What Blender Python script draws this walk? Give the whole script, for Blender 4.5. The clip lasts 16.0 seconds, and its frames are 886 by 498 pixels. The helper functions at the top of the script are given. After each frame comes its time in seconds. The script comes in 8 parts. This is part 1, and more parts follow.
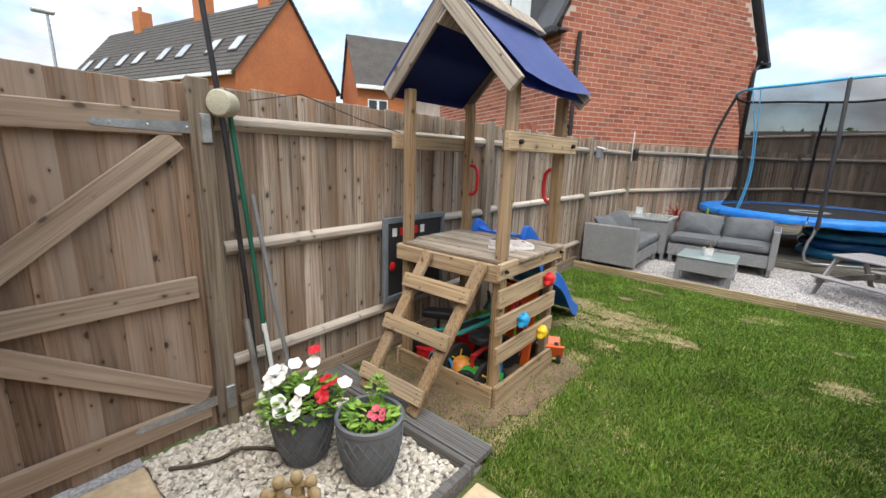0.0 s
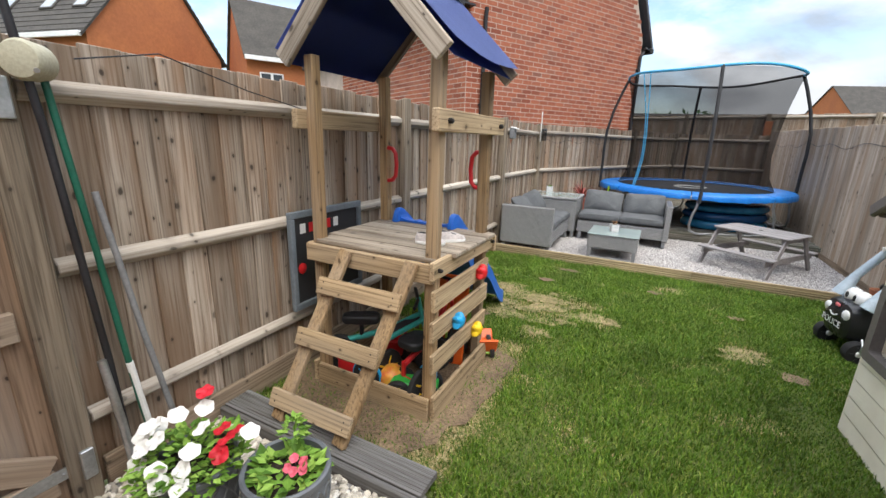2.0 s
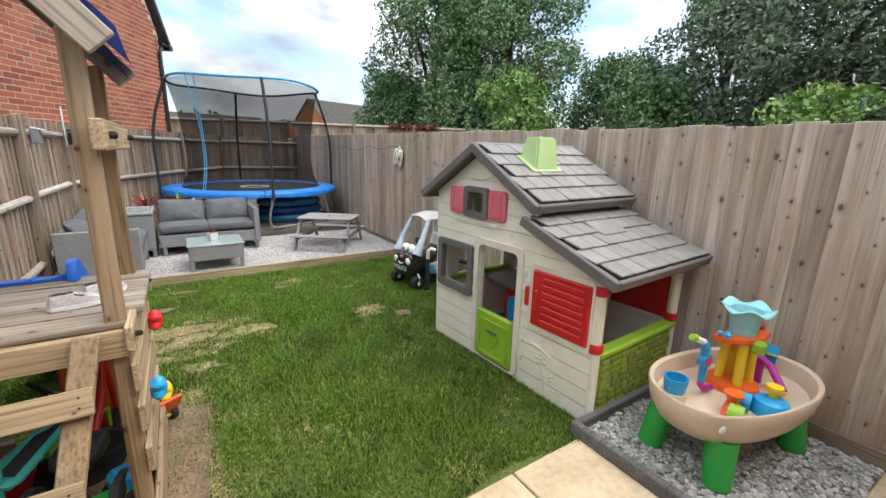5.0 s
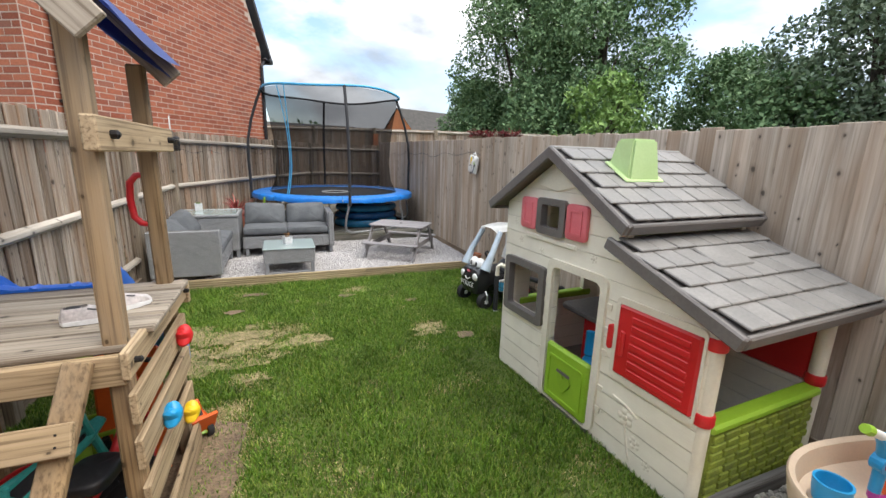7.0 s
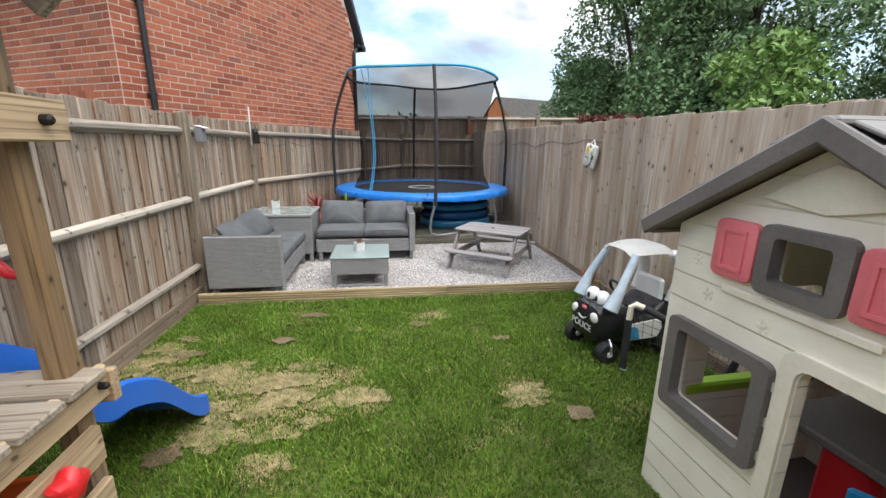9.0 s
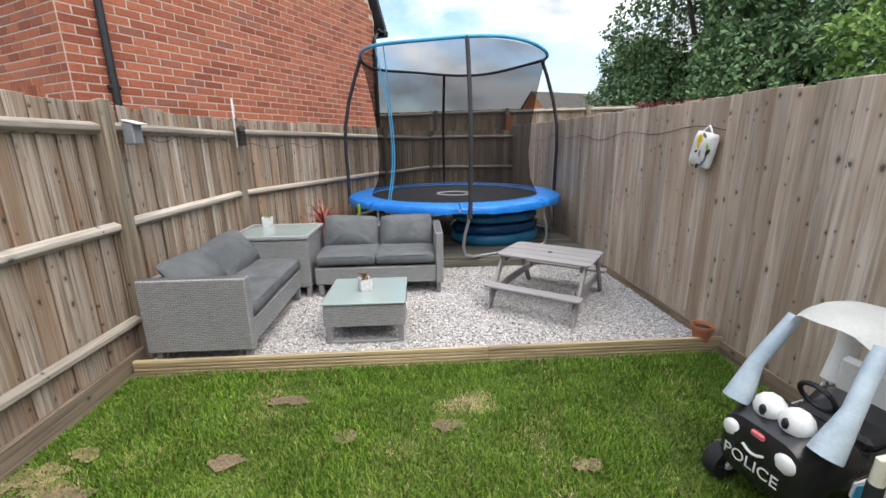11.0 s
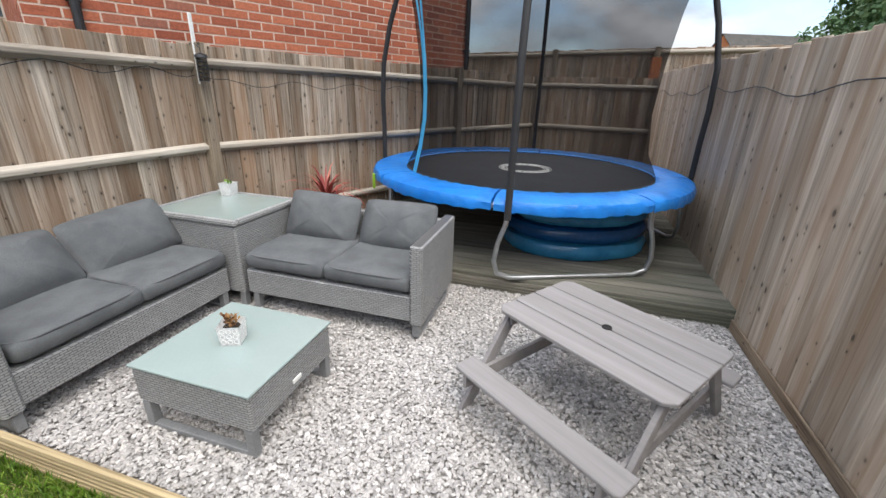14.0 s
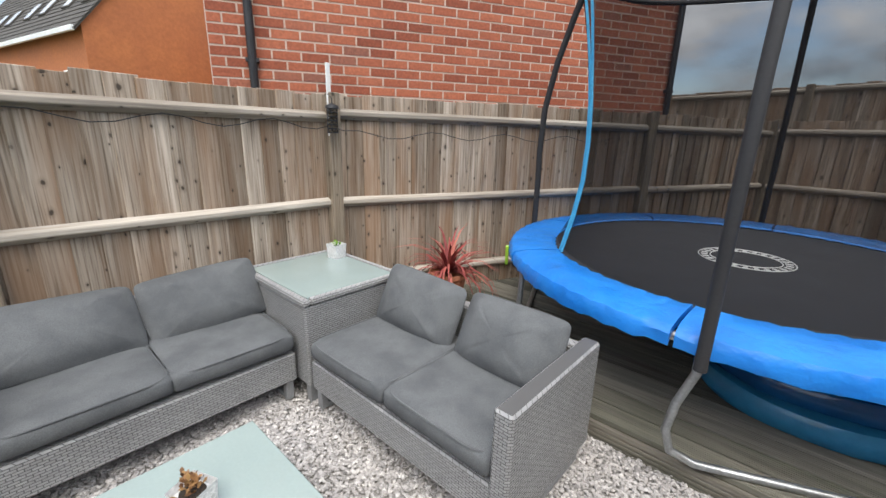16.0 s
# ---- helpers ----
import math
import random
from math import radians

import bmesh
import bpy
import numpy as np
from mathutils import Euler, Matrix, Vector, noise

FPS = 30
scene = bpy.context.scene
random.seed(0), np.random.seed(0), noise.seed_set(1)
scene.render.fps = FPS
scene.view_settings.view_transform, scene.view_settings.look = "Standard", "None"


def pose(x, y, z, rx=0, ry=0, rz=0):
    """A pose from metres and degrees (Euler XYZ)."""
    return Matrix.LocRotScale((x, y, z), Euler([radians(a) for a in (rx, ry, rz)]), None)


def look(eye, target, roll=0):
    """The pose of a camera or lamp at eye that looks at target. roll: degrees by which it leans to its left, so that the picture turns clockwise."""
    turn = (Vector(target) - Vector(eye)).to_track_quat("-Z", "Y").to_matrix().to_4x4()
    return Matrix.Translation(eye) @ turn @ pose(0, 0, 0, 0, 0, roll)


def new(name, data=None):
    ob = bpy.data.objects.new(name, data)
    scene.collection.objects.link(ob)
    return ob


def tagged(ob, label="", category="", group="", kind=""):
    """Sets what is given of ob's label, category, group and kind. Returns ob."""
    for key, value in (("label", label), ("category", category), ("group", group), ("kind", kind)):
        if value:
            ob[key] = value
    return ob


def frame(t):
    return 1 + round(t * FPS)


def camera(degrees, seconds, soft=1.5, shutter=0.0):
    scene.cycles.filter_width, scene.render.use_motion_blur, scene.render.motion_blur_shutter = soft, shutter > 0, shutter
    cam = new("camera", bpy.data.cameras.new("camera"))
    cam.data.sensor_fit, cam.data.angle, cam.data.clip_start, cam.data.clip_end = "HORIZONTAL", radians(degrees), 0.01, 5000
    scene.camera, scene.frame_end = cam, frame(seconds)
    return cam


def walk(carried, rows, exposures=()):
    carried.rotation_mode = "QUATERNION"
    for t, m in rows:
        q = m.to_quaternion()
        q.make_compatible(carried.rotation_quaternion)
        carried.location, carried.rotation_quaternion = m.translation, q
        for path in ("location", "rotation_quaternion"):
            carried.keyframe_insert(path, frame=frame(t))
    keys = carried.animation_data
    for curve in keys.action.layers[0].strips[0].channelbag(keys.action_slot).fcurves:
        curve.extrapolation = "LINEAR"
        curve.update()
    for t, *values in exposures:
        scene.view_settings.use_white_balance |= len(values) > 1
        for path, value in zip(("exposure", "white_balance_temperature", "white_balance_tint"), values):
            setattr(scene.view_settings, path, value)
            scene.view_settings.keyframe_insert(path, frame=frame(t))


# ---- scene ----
cam = camera(94.9, 16.0)
# seconds, place, yaw, pitch, roll
ROWS = [
    (0, 0.002, 0.001, 1.494, 40.03, -12.87, -1.79),
    (0.5, 0.017, 0.001, 1.486, 50.07, -13.73, -1.34),
    (1, 0.026, 0.034, 1.484, 52.12, -14.17, -1.25),
    (1.5, -0.030, 0.133, 1.477, 43.11, -14.71, -1.41),
    (2, -0.248, 0.227, 1.501, 27.34, -15.18, -1.73),
    (2.5, -0.390, 0.249, 1.519, 12.18, -14.56, -2.19),
    (3, -0.524, 0.185, 1.539, -1.65, -13.89, -2.16),
    (3.5, -0.693, 0.180, 1.576, -13.53, -14.20, -1.95),
    (4, -0.815, 0.131, 1.563, -22.54, -13.88, -1.52),
    (4.2, -0.875, 0.103, 1.552, -25.80, -13.84, -1.61),
    (5.2, -0.930, 0.160, 1.555, -33.00, -13.50, -1.35),
    (6.3, -0.844, 0.266, 1.555, -27.71, -13.07, -1.08),
    (6.5, -0.814, 0.303, 1.546, -25.94, -12.94, -1.15),
    (7, -0.643, 0.433, 1.543, -21.18, -12.83, -1.55),
    (7.5, -0.509, 0.611, 1.529, -16.35, -13.20, -1.79),
    (8, -0.472, 0.932, 1.533, -12.29, -13.79, -1.75),
    (8.5, -0.412, 1.214, 1.519, -9.43, -14.20, -1.33),
    (9, -0.323, 1.510, 1.534, -7.91, -14.32, -0.73),
    (9.5, -0.318, 1.834, 1.502, -6.88, -13.97, -0.46),
    (9.7, -0.353, 1.962, 1.536, -6.89, -13.93, -0.13),
    (11.8, 0.141, 3.443, 1.489, -0.52, -15.66, 0.53),
    (12, 0.243, 3.571, 1.510, 0.17, -16.13, 0.35),
    (12.5, 0.416, 3.876, 1.490, 2.56, -17.28, -0.07),
    (13, 0.508, 4.210, 1.521, 6.13, -18.71, -0.60),
    (13.5, 0.640, 4.490, 1.499, 11.12, -20.21, -1.21),
    (14, 0.755, 4.739, 1.490, 16.80, -21.02, -1.65),
    (14.5, 0.805, 5.020, 1.476, 22.43, -20.98, -1.87),
    (15, 0.828, 5.266, 1.505, 27.95, -19.46, -1.59),
    (15.5, 0.806, 5.583, 1.537, 33.96, -17.58, -1.37),
    (16, 0.600, 5.787, 1.529, 42.25, -15.69, -1.43),
]
walk(cam, [(t, pose(x, y, z, 90 + pitch, roll, yaw)) for t, x, y, z, yaw, pitch, roll in ROWS], exposures=[(0.0, 1.23), (16.0, 1.23)])

# ---- light: bright, partly clouded summer sky ----
SUN_ELEV, SUN_AZ = 60.0, 135.0
world = bpy.data.worlds.new("sky")
scene.world = world
world.use_nodes = True
wn, wl = world.node_tree.nodes, world.node_tree.links
wn.clear()
sky = wn.new("ShaderNodeTexSky")
sky.sky_type = "NISHITA"
sky.sun_disc = False
sky.sun_elevation, sky.sun_rotation = radians(SUN_ELEV), radians(SUN_AZ)
sky.air_density, sky.dust_density, sky.ozone_density = 1.0, 1.5, 1.2
coord = wn.new("ShaderNodeTexCoord")
stretch = wn.new("ShaderNodeMapping")
stretch.inputs["Scale"].default_value = (1.0, 1.0, 2.3)
stretch.inputs["Location"].default_value = (0.35, 0.1, 0.0)
cloud = wn.new("ShaderNodeTexNoise")
cloud.inputs["Scale"].default_value = 2.6
cloud.inputs["Detail"].default_value = 9.0
cloud.inputs["Roughness"].default_value = 0.55
cloud.inputs["Distortion"].default_value = 0.25
cover = wn.new("ShaderNodeValToRGB")
cover.color_ramp.elements[0].position, cover.color_ramp.elements[1].position = 0.39, 0.56
shade = wn.new("ShaderNodeTexNoise")
shade.inputs["Scale"].default_value = 4.5
shade.inputs["Detail"].default_value = 6.0
shade_ramp = wn.new("ShaderNodeValToRGB")
shade_ramp.color_ramp.elements[0].position, shade_ramp.color_ramp.elements[1].position = 0.35, 0.62
shade_ramp.color_ramp.elements[0].color = (2.3, 2.5, 2.8, 1)
shade_ramp.color_ramp.elements[1].color = (5.9, 6.1, 6.4, 1)
mixsky = wn.new("ShaderNodeMixRGB")
back = wn.new("ShaderNodeBackground")
back.inputs["Strength"].default_value = 0.132
outw = wn.new("ShaderNodeOutputWorld")
wl.new(coord.outputs["Generated"], stretch.inputs["Vector"])
wl.new(stretch.outputs["Vector"], cloud.inputs["Vector"])
wl.new(stretch.outputs["Vector"], shade.inputs["Vector"])
wl.new(cloud.outputs["Fac"], cover.inputs["Fac"])
wl.new(shade.outputs["Fac"], shade_ramp.inputs["Fac"])
wl.new(cover.outputs["Color"], mixsky.inputs["Fac"])
wl.new(sky.outputs["Color"], mixsky.inputs["Color1"])
# a clouded sky is about three times as bright overhead as at the horizon
sepz = wn.new("ShaderNodeSeparateXYZ")
lift = wn.new("ShaderNodeMapRange")
lift.inputs["From Min"].default_value, lift.inputs["From Max"].default_value = 0.1, 0.75
lift.inputs["To Min"].default_value, lift.inputs["To Max"].default_value = 0.52, 2.15
glow = wn.new("ShaderNodeMixRGB")
glow.blend_type = "MULTIPLY"
glow.inputs["Fac"].default_value = 1.0
wl.new(coord.outputs["Generated"], sepz.inputs[0])
wl.new(sepz.outputs["Z"], lift.inputs["Value"])
wl.new(shade_ramp.outputs["Color"], glow.inputs["Color1"])
wl.new(lift.outputs["Result"], glow.inputs["Color2"])
wl.new(glow.outputs["Color"], mixsky.inputs["Color2"])
wl.new(mixsky.outputs["Color"], back.inputs["Color"])
wl.new(back.outputs["Background"], outw.inputs["Surface"])
sun = new("sun", bpy.data.lights.new("sun", "SUN"))
sun.data.energy, sun.data.angle, sun.data.color = 1.25, radians(50), (1.0, 0.93, 0.82)
sun_way = Vector((math.sin(radians(SUN_AZ)) * math.cos(radians(SUN_ELEV)), math.cos(radians(SUN_AZ)) * math.cos(radians(SUN_ELEV)), math.sin(radians(SUN_ELEV))))
sun.matrix_world = look(sun_way * 30, (0, 0, 0))


# ---- materials ----
def tree(name):
    m = bpy.data.materials.new(name)
    m.use_nodes = True
    nt = m.node_tree
    b = nt.nodes["Principled BSDF"]
    return m, nt.nodes, nt.links, b


def coords(n, l, scale=(1, 1, 1), vary=True):
    """Object coordinates, shifted for each object by its own random number."""
    c = n.new("ShaderNodeTexCoord")
    mp = n.new("ShaderNodeMapping")
    mp.inputs["Scale"].default_value = scale
    if vary:
        info = n.new("ShaderNodeObjectInfo")
        mul = n.new("ShaderNodeMath")
        mul.operation = "MULTIPLY"
        mul.inputs[1].default_value = 37.0
        comb = n.new("ShaderNodeCombineXYZ")
        l.new(info.outputs["Random"], mul.inputs[0])
        for k in "XYZ":
            l.new(mul.outputs[0], comb.inputs[k])
        add = n.new("ShaderNodeVectorMath")
        l.new(c.outputs["Object"], add.inputs[0])
        l.new(comb.outputs[0], add.inputs[1])
        l.new(add.outputs[0], mp.inputs["Vector"])
    else:
        l.new(c.outputs["Object"], mp.inputs["Vector"])
    return mp.outputs["Vector"]


def noise_of(n, l, vec, scale, detail=4.0, rough=0.55, dist=0.0):
    t = n.new("ShaderNodeTexNoise")
    t.inputs["Scale"].default_value = scale
    t.inputs["Detail"].default_value = detail
    t.inputs["Roughness"].default_value = rough
    t.inputs["Distortion"].default_value = dist
    if vec is not None:
        l.new(vec, t.inputs["Vector"])
    return t.outputs["Fac"]


def ramp_of(n, l, fac, stops):
    r = n.new("ShaderNodeValToRGB")
    e = r.color_ramp.elements
    while len(e) < len(stops):
        e.new(0.5)
    for k, (pos, col) in enumerate(stops):
        e[k].position = pos
        e[k].color = (*col, 1) if len(col) == 3 else col
    l.new(fac, r.inputs["Fac"])
    return r.outputs["Color"]


def mix_of(n, l, fac, a, b, mode="MIX"):
    x = n.new("ShaderNodeMixRGB")
    x.blend_type = mode
    for sock, v in ((x.inputs["Fac"], fac), (x.inputs["Color1"], a), (x.inputs["Color2"], b)):
        if isinstance(v, (int, float)):
            sock.default_value = v
        elif isinstance(v, tuple):
            sock.default_value = (*v, 1)
        else:
            l.new(v, sock)
    return x.outputs["Color"]


def bump_of(n, l, b, height, strength, distance=0.005):
    k = n.new("ShaderNodeBump")
    k.inputs["Strength"].default_value = strength
    k.inputs["Distance"].default_value = distance
    l.new(height, k.inputs["Height"])
    l.new(k.outputs["Normal"], b.inputs["Normal"])


def plain(name, c1, c2=None, scale=6.0, rough=0.6, metal=0.0, bump=0.15, fine=90.0, spread=0.18, vary=True, distance=0.002, coat=0.0):
    """A painted, plastic, metal, cloth or stone surface: two tones at a large scale, fine grain in colour and relief."""
    m, n, l, b = tree(name)
    c2 = c2 or tuple(v * 0.8 for v in c1)
    v = coords(n, l, vary=vary)
    big = noise_of(n, l, v, scale, 5.0)
    small = noise_of(n, l, v, fine, 3.0)
    col = ramp_of(n, l, big, [(0.35, c2), (0.65, c1)])
    grain = ramp_of(n, l, small, [(0.3, (1 - spread,) * 3), (0.7, (1 + spread * 0.3,) * 3)])
    l.new(mix_of(n, l, 1.0, col, grain, "MULTIPLY"), b.inputs["Base Color"])
    rr = ramp_of(n, l, big, [(0.3, (max(0, rough - 0.08),) * 3), (0.7, (min(1, rough + 0.08),) * 3)])
    l.new(rr, b.inputs["Roughness"])
    b.inputs["Metallic"].default_value = metal
    b.inputs["Coat Weight"].default_value = coat
    bump_of(n, l, b, small, bump, distance)
    return m


def wood(name, light, dark, axis="Z", stain=(0.10, 0.085, 0.07), stain_amount=0.35, knots=True, random_tone=0.35, rough=0.8, grain=1.0, streaks=1.0):
    """Planed or sawn timber with grain along one local axis, knots, weather stains and a tone of its own for each board."""
    m, n, l, b = tree(name)
    k = "XYZ".index(axis)
    sc = [17.0 * grain] * 3
    sc[k] = 0.9 * grain
    v = coords(n, l, tuple(sc))
    g = noise_of(n, l, v, 1.0, 6.0, 0.6, 0.6)
    col = ramp_of(n, l, g, [(0.28, dark), (0.52, tuple((a + c) / 2 for a, c in zip(light, dark))), (0.74, light)])
    sc4 = [95.0 * grain] * 3
    sc4[k] = 1.9 * grain
    streak = noise_of(n, l, coords(n, l, tuple(sc4)), 1.0, 3.0, 0.6, 0.3)
    col = mix_of(n, l, 1.0, col, ramp_of(n, l, streak, [(0.36, (1 - 0.46 * streaks, 1 - 0.49 * streaks, 1 - 0.52 * streaks)), (0.5, (1.0,) * 3), (0.66, (1 + 0.14 * streaks,) * 3)]), "MULTIPLY")
    sc2 = [5.0] * 3
    sc2[k] = 0.7
    v2 = coords(n, l, tuple(sc2))
    st = noise_of(n, l, v2, 1.0, 4.0)
    fac = ramp_of(n, l, st, [(0.42, (0, 0, 0)), (0.62, (stain_amount,) * 3)])
    col = mix_of(n, l, fac, col, stain)
    if knots:
        # knots: flat cells of the board's face, across by along the grain
        sc3 = [11.0] * 3
        sc3[k] = 7.0
        parts3 = n.new("ShaderNodeSeparateXYZ")
        l.new(coords(n, l, tuple(sc3)), parts3.inputs[0])
        across = n.new("ShaderNodeMath")
        o1, o2 = [q for q in "XYZ" if q != axis]
        l.new(parts3.outputs[o1], across.inputs[0])
        l.new(parts3.outputs[o2], across.inputs[1])
        flat = n.new("ShaderNodeCombineXYZ")
        l.new(across.outputs[0], flat.inputs["X"])
        l.new(parts3.outputs[axis], flat.inputs["Y"])
        v3 = flat.outputs[0]
        vo = n.new("ShaderNodeTexVoronoi")
        vo.voronoi_dimensions = "2D"
        vo.inputs["Scale"].default_value = 1.0
        wob = n.new("ShaderNodeVectorMath")
        wob.operation = "MULTIPLY_ADD"
        wob.inputs[1].default_value = (0.16, 0.16, 0.0)
        warp = n.new("ShaderNodeTexNoise")
        warp.inputs["Scale"].default_value = 2.3
        l.new(v3, warp.inputs["Vector"])
        l.new(warp.outputs["Color"], wob.inputs[0])
        l.new(v3, wob.inputs[2])
        l.new(wob.outputs[0], vo.inputs["Vector"])
        sp = n.new("ShaderNodeSeparateXYZ")
        l.new(vo.outputs["Color"], sp.inputs[0])
        # each knot has a size of its own; the small ones are mere pinpricks
        size = n.new("ShaderNodeMapRange")
        size.inputs["To Min"].default_value, size.inputs["To Max"].default_value = 0.75, 2.6
        l.new(sp.outputs["Y"], size.inputs["Value"])
        near = n.new("ShaderNodeMath")
        near.operation = "MULTIPLY"
        l.new(vo.outputs["Distance"], near.inputs[0])
        l.new(size.outputs["Result"], near.inputs[1])
        kn = ramp_of(n, l, near.outputs[0], [(0.06, (0.95,) * 3), (0.085, (0.75,) * 3), (0.12, (0.28,) * 3), (0.27, (0.0,) * 3)])
        kn = mix_of(n, l, 1.0, kn, ramp_of(n, l, sp.outputs["X"], [(0.50, (0.0,) * 3), (0.64, (1.0,) * 3)]), "MULTIPLY")
        col = mix_of(n, l, kn, col, tuple(c * 0.28 for c in dark))
    info = n.new("ShaderNodeObjectInfo")
    tone = ramp_of(n, l, info.outputs["Random"], [(0.0, (1 - random_tone, 1 - random_tone * 1.04, 1 - random_tone * 1.1)), (0.5, (1.0, 0.985, 0.97)), (1.0, (1 + random_tone * 0.35,) * 3)])
    col = mix_of(n, l, 1.0, col, tone, "MULTIPLY")
    l.new(col, b.inputs["Base Color"])
    b.inputs["Roughness"].default_value = rough
    b.inputs["Specular IOR Level"].default_value = 0.3
    bump_of(n, l, b, g, 0.5, 0.003)
    return m


def island(name, stops, rough=0.8, spec=0.3, fine=60.0, low=0.78):
    """For heaps of loose pieces: each piece takes its own tone."""
    m, n, l, b = tree(name)
    geo = n.new("ShaderNodeNewGeometry")
    col = ramp_of(n, l, geo.outputs["Random Per Island"], stops)
    c = n.new("ShaderNodeTexCoord")
    s = noise_of(n, l, c.outputs["Object"], fine, 3.0)
    g = ramp_of(n, l, s, [(0.3, (low,) * 3), (0.7, (1.08,) * 3)])
    l.new(mix_of(n, l, 1.0, col, g, "MULTIPLY"), b.inputs["Base Color"])
    b.inputs["Roughness"].default_value = rough
    b.inputs["Specular IOR Level"].default_value = spec
    return m


M_FENCE = wood("weathered_fence", (0.56, 0.485, 0.40), (0.20, 0.155, 0.115), "Z", stain=(0.25, 0.15, 0.085), stain_amount=0.72, random_tone=0.38)
M_FENCE_R = wood("weathered_fence_smooth", (0.64, 0.56, 0.47), (0.31, 0.255, 0.20), "Z", stain=(0.31, 0.205, 0.125), stain_amount=0.6, random_tone=0.24, streaks=0.5)
M_BRACE = wood("gate_brace", (0.47, 0.39, 0.305), (0.27, 0.21, 0.155), "X", stain=(0.24, 0.16, 0.10), stain_amount=0.5, random_tone=0.22, streaks=0.5)
M_RAIL = wood("weathered_rail", (0.62, 0.565, 0.485), (0.33, 0.285, 0.235), "X", stain_amount=0.4, random_tone=0.2, streaks=0.5)
M_POST = wood("fence_post", (0.36, 0.30, 0.225), (0.18, 0.145, 0.105), "Z", random_tone=0.2)
M_POST_X = wood("foot_board", (0.36, 0.28, 0.20), (0.18, 0.135, 0.095), "X", random_tone=0.2)
M_GATE = wood("gate_board", (0.36, 0.255, 0.175), (0.15, 0.098, 0.064), "Z", stain=(0.33, 0.28, 0.23), stain_amount=0.6, random_tone=0.3, streaks=0.8)
M_PINE_Z = wood("play_pine_upright", (0.42, 0.29, 0.155), (0.23, 0.145, 0.07), "Z", random_tone=0.2, stain=(0.3, 0.25, 0.19), stain_amount=0.5)
M_PINE_Y = wood("play_pine_long", (0.56, 0.43, 0.27), (0.33, 0.235, 0.135), "Y", random_tone=0.2, stain_amount=0.15)
M_PINE_X = wood("play_pine_cross", (0.50, 0.37, 0.22), (0.28, 0.20, 0.115), "X", random_tone=0.2, stain=(0.3, 0.26, 0.21), stain_amount=0.4)
M_PLAT = wood("platform_board", (0.46, 0.40, 0.32), (0.25, 0.205, 0.155), "X", random_tone=0.2)
M_DECK = wood("deck_board", (0.28, 0.26, 0.215), (0.13, 0.12, 0.10), "X", stain=(0.07, 0.08, 0.055), stain_amount=0.6, knots=False, random_tone=0.3, streaks=0.4)
M_EDGE = wood("edging_board", (0.56, 0.45, 0.27), (0.30, 0.23, 0.13), "X", knots=False, random_tone=0.0, stain=(0.16, 0.13, 0.09), stain_amount=0.5)
M_GREYEDGE = wood("grey_edging", (0.20, 0.20, 0.20), (0.10, 0.10, 0.10), "X", knots=False, random_tone=0.15, stain_amount=0.3)
M_GREYWOOD = wood("grey_painted_wood", (0.30, 0.285, 0.285), (0.215, 0.205, 0.205), "X", knots=False, random_tone=0.10, stain_amount=0.15, rough=0.65, streaks=0.1)
M_BARE = plain("bare_earth", (0.27, 0.19, 0.115), (0.14, 0.095, 0.058), 5.0, 0.95, bump=0.9, fine=70.0, spread=0.5, distance=0.01, vary=False)
M_SOIL = plain("lawn_soil", (0.13, 0.17, 0.03), (0.085, 0.10, 0.025), 3.0, 0.95, bump=0.9, fine=60.0, spread=0.4, distance=0.01, vary=False)
M_GROUND = plain("field", (0.09, 0.11, 0.045), (0.12, 0.11, 0.06), 0.4, 0.95, bump=0.3, fine=8.0, vary=False)
M_GRAVELBED = plain("gravel_bed", (0.40, 0.38, 0.36), (0.30, 0.285, 0.27), 12.0, 0.95, bump=1.0, fine=70.0, spread=0.5, distance=0.012, vary=False)
M_GRAVEL = island("pale_gravel", [(0.0, (0.30, 0.285, 0.275)), (0.3, (0.41, 0.39, 0.375)), (0.8, (0.50, 0.475, 0.455)), (1.0, (0.66, 0.63, 0.605))])
M_CREAM = island("cream_gravel", [(0.0, (0.36, 0.33, 0.28)), (0.4, (0.60, 0.55, 0.46)), (0.8, (0.72, 0.67, 0.58)), (1.0, (0.80, 0.77, 0.70))])
M_GREYGRAVEL = island("grey_gravel", [(0.0, (0.24, 0.235, 0.22)), (0.5, (0.40, 0.39, 0.36)), (1.0, (0.60, 0.585, 0.55))])
M_GRASS = island("grass_blades", [(0.0, (0.040, 0.095, 0.007)), (0.4, (0.088, 0.185, 0.012)), (0.8, (0.15, 0.265, 0.023)), (1.0, (0.32, 0.37, 0.075))], 0.55, 0.3, 2.6, 0.66)
M_STRAW = island("dry_grass_blades", [(0.0, (0.26, 0.20, 0.09)), (0.6, (0.44, 0.35, 0.18)), (1.0, (0.56, 0.48, 0.28))], 0.8, 0.2, 8.0)
M_SLAB = plain("sandstone", (0.68, 0.55, 0.36), (0.52, 0.40, 0.245), 3.0, 0.85, bump=0.4, fine=25.0, spread=0.2, distance=0.006)
M_MORTAR = plain("mortar", (0.62, 0.50, 0.42), (0.50, 0.39, 0.32), 3.0, 0.95, bump=0.5, fine=160.0, vary=False)
M_STEEL = plain("galvanised_steel", (0.55, 0.57, 0.58), (0.42, 0.44, 0.45), 14.0, 0.38, 0.85, 0.1)
M_BLACK = plain("black_plastic", (0.022, 0.022, 0.025), (0.014, 0.014, 0.016), 5.0, 0.5, spread=0.3)
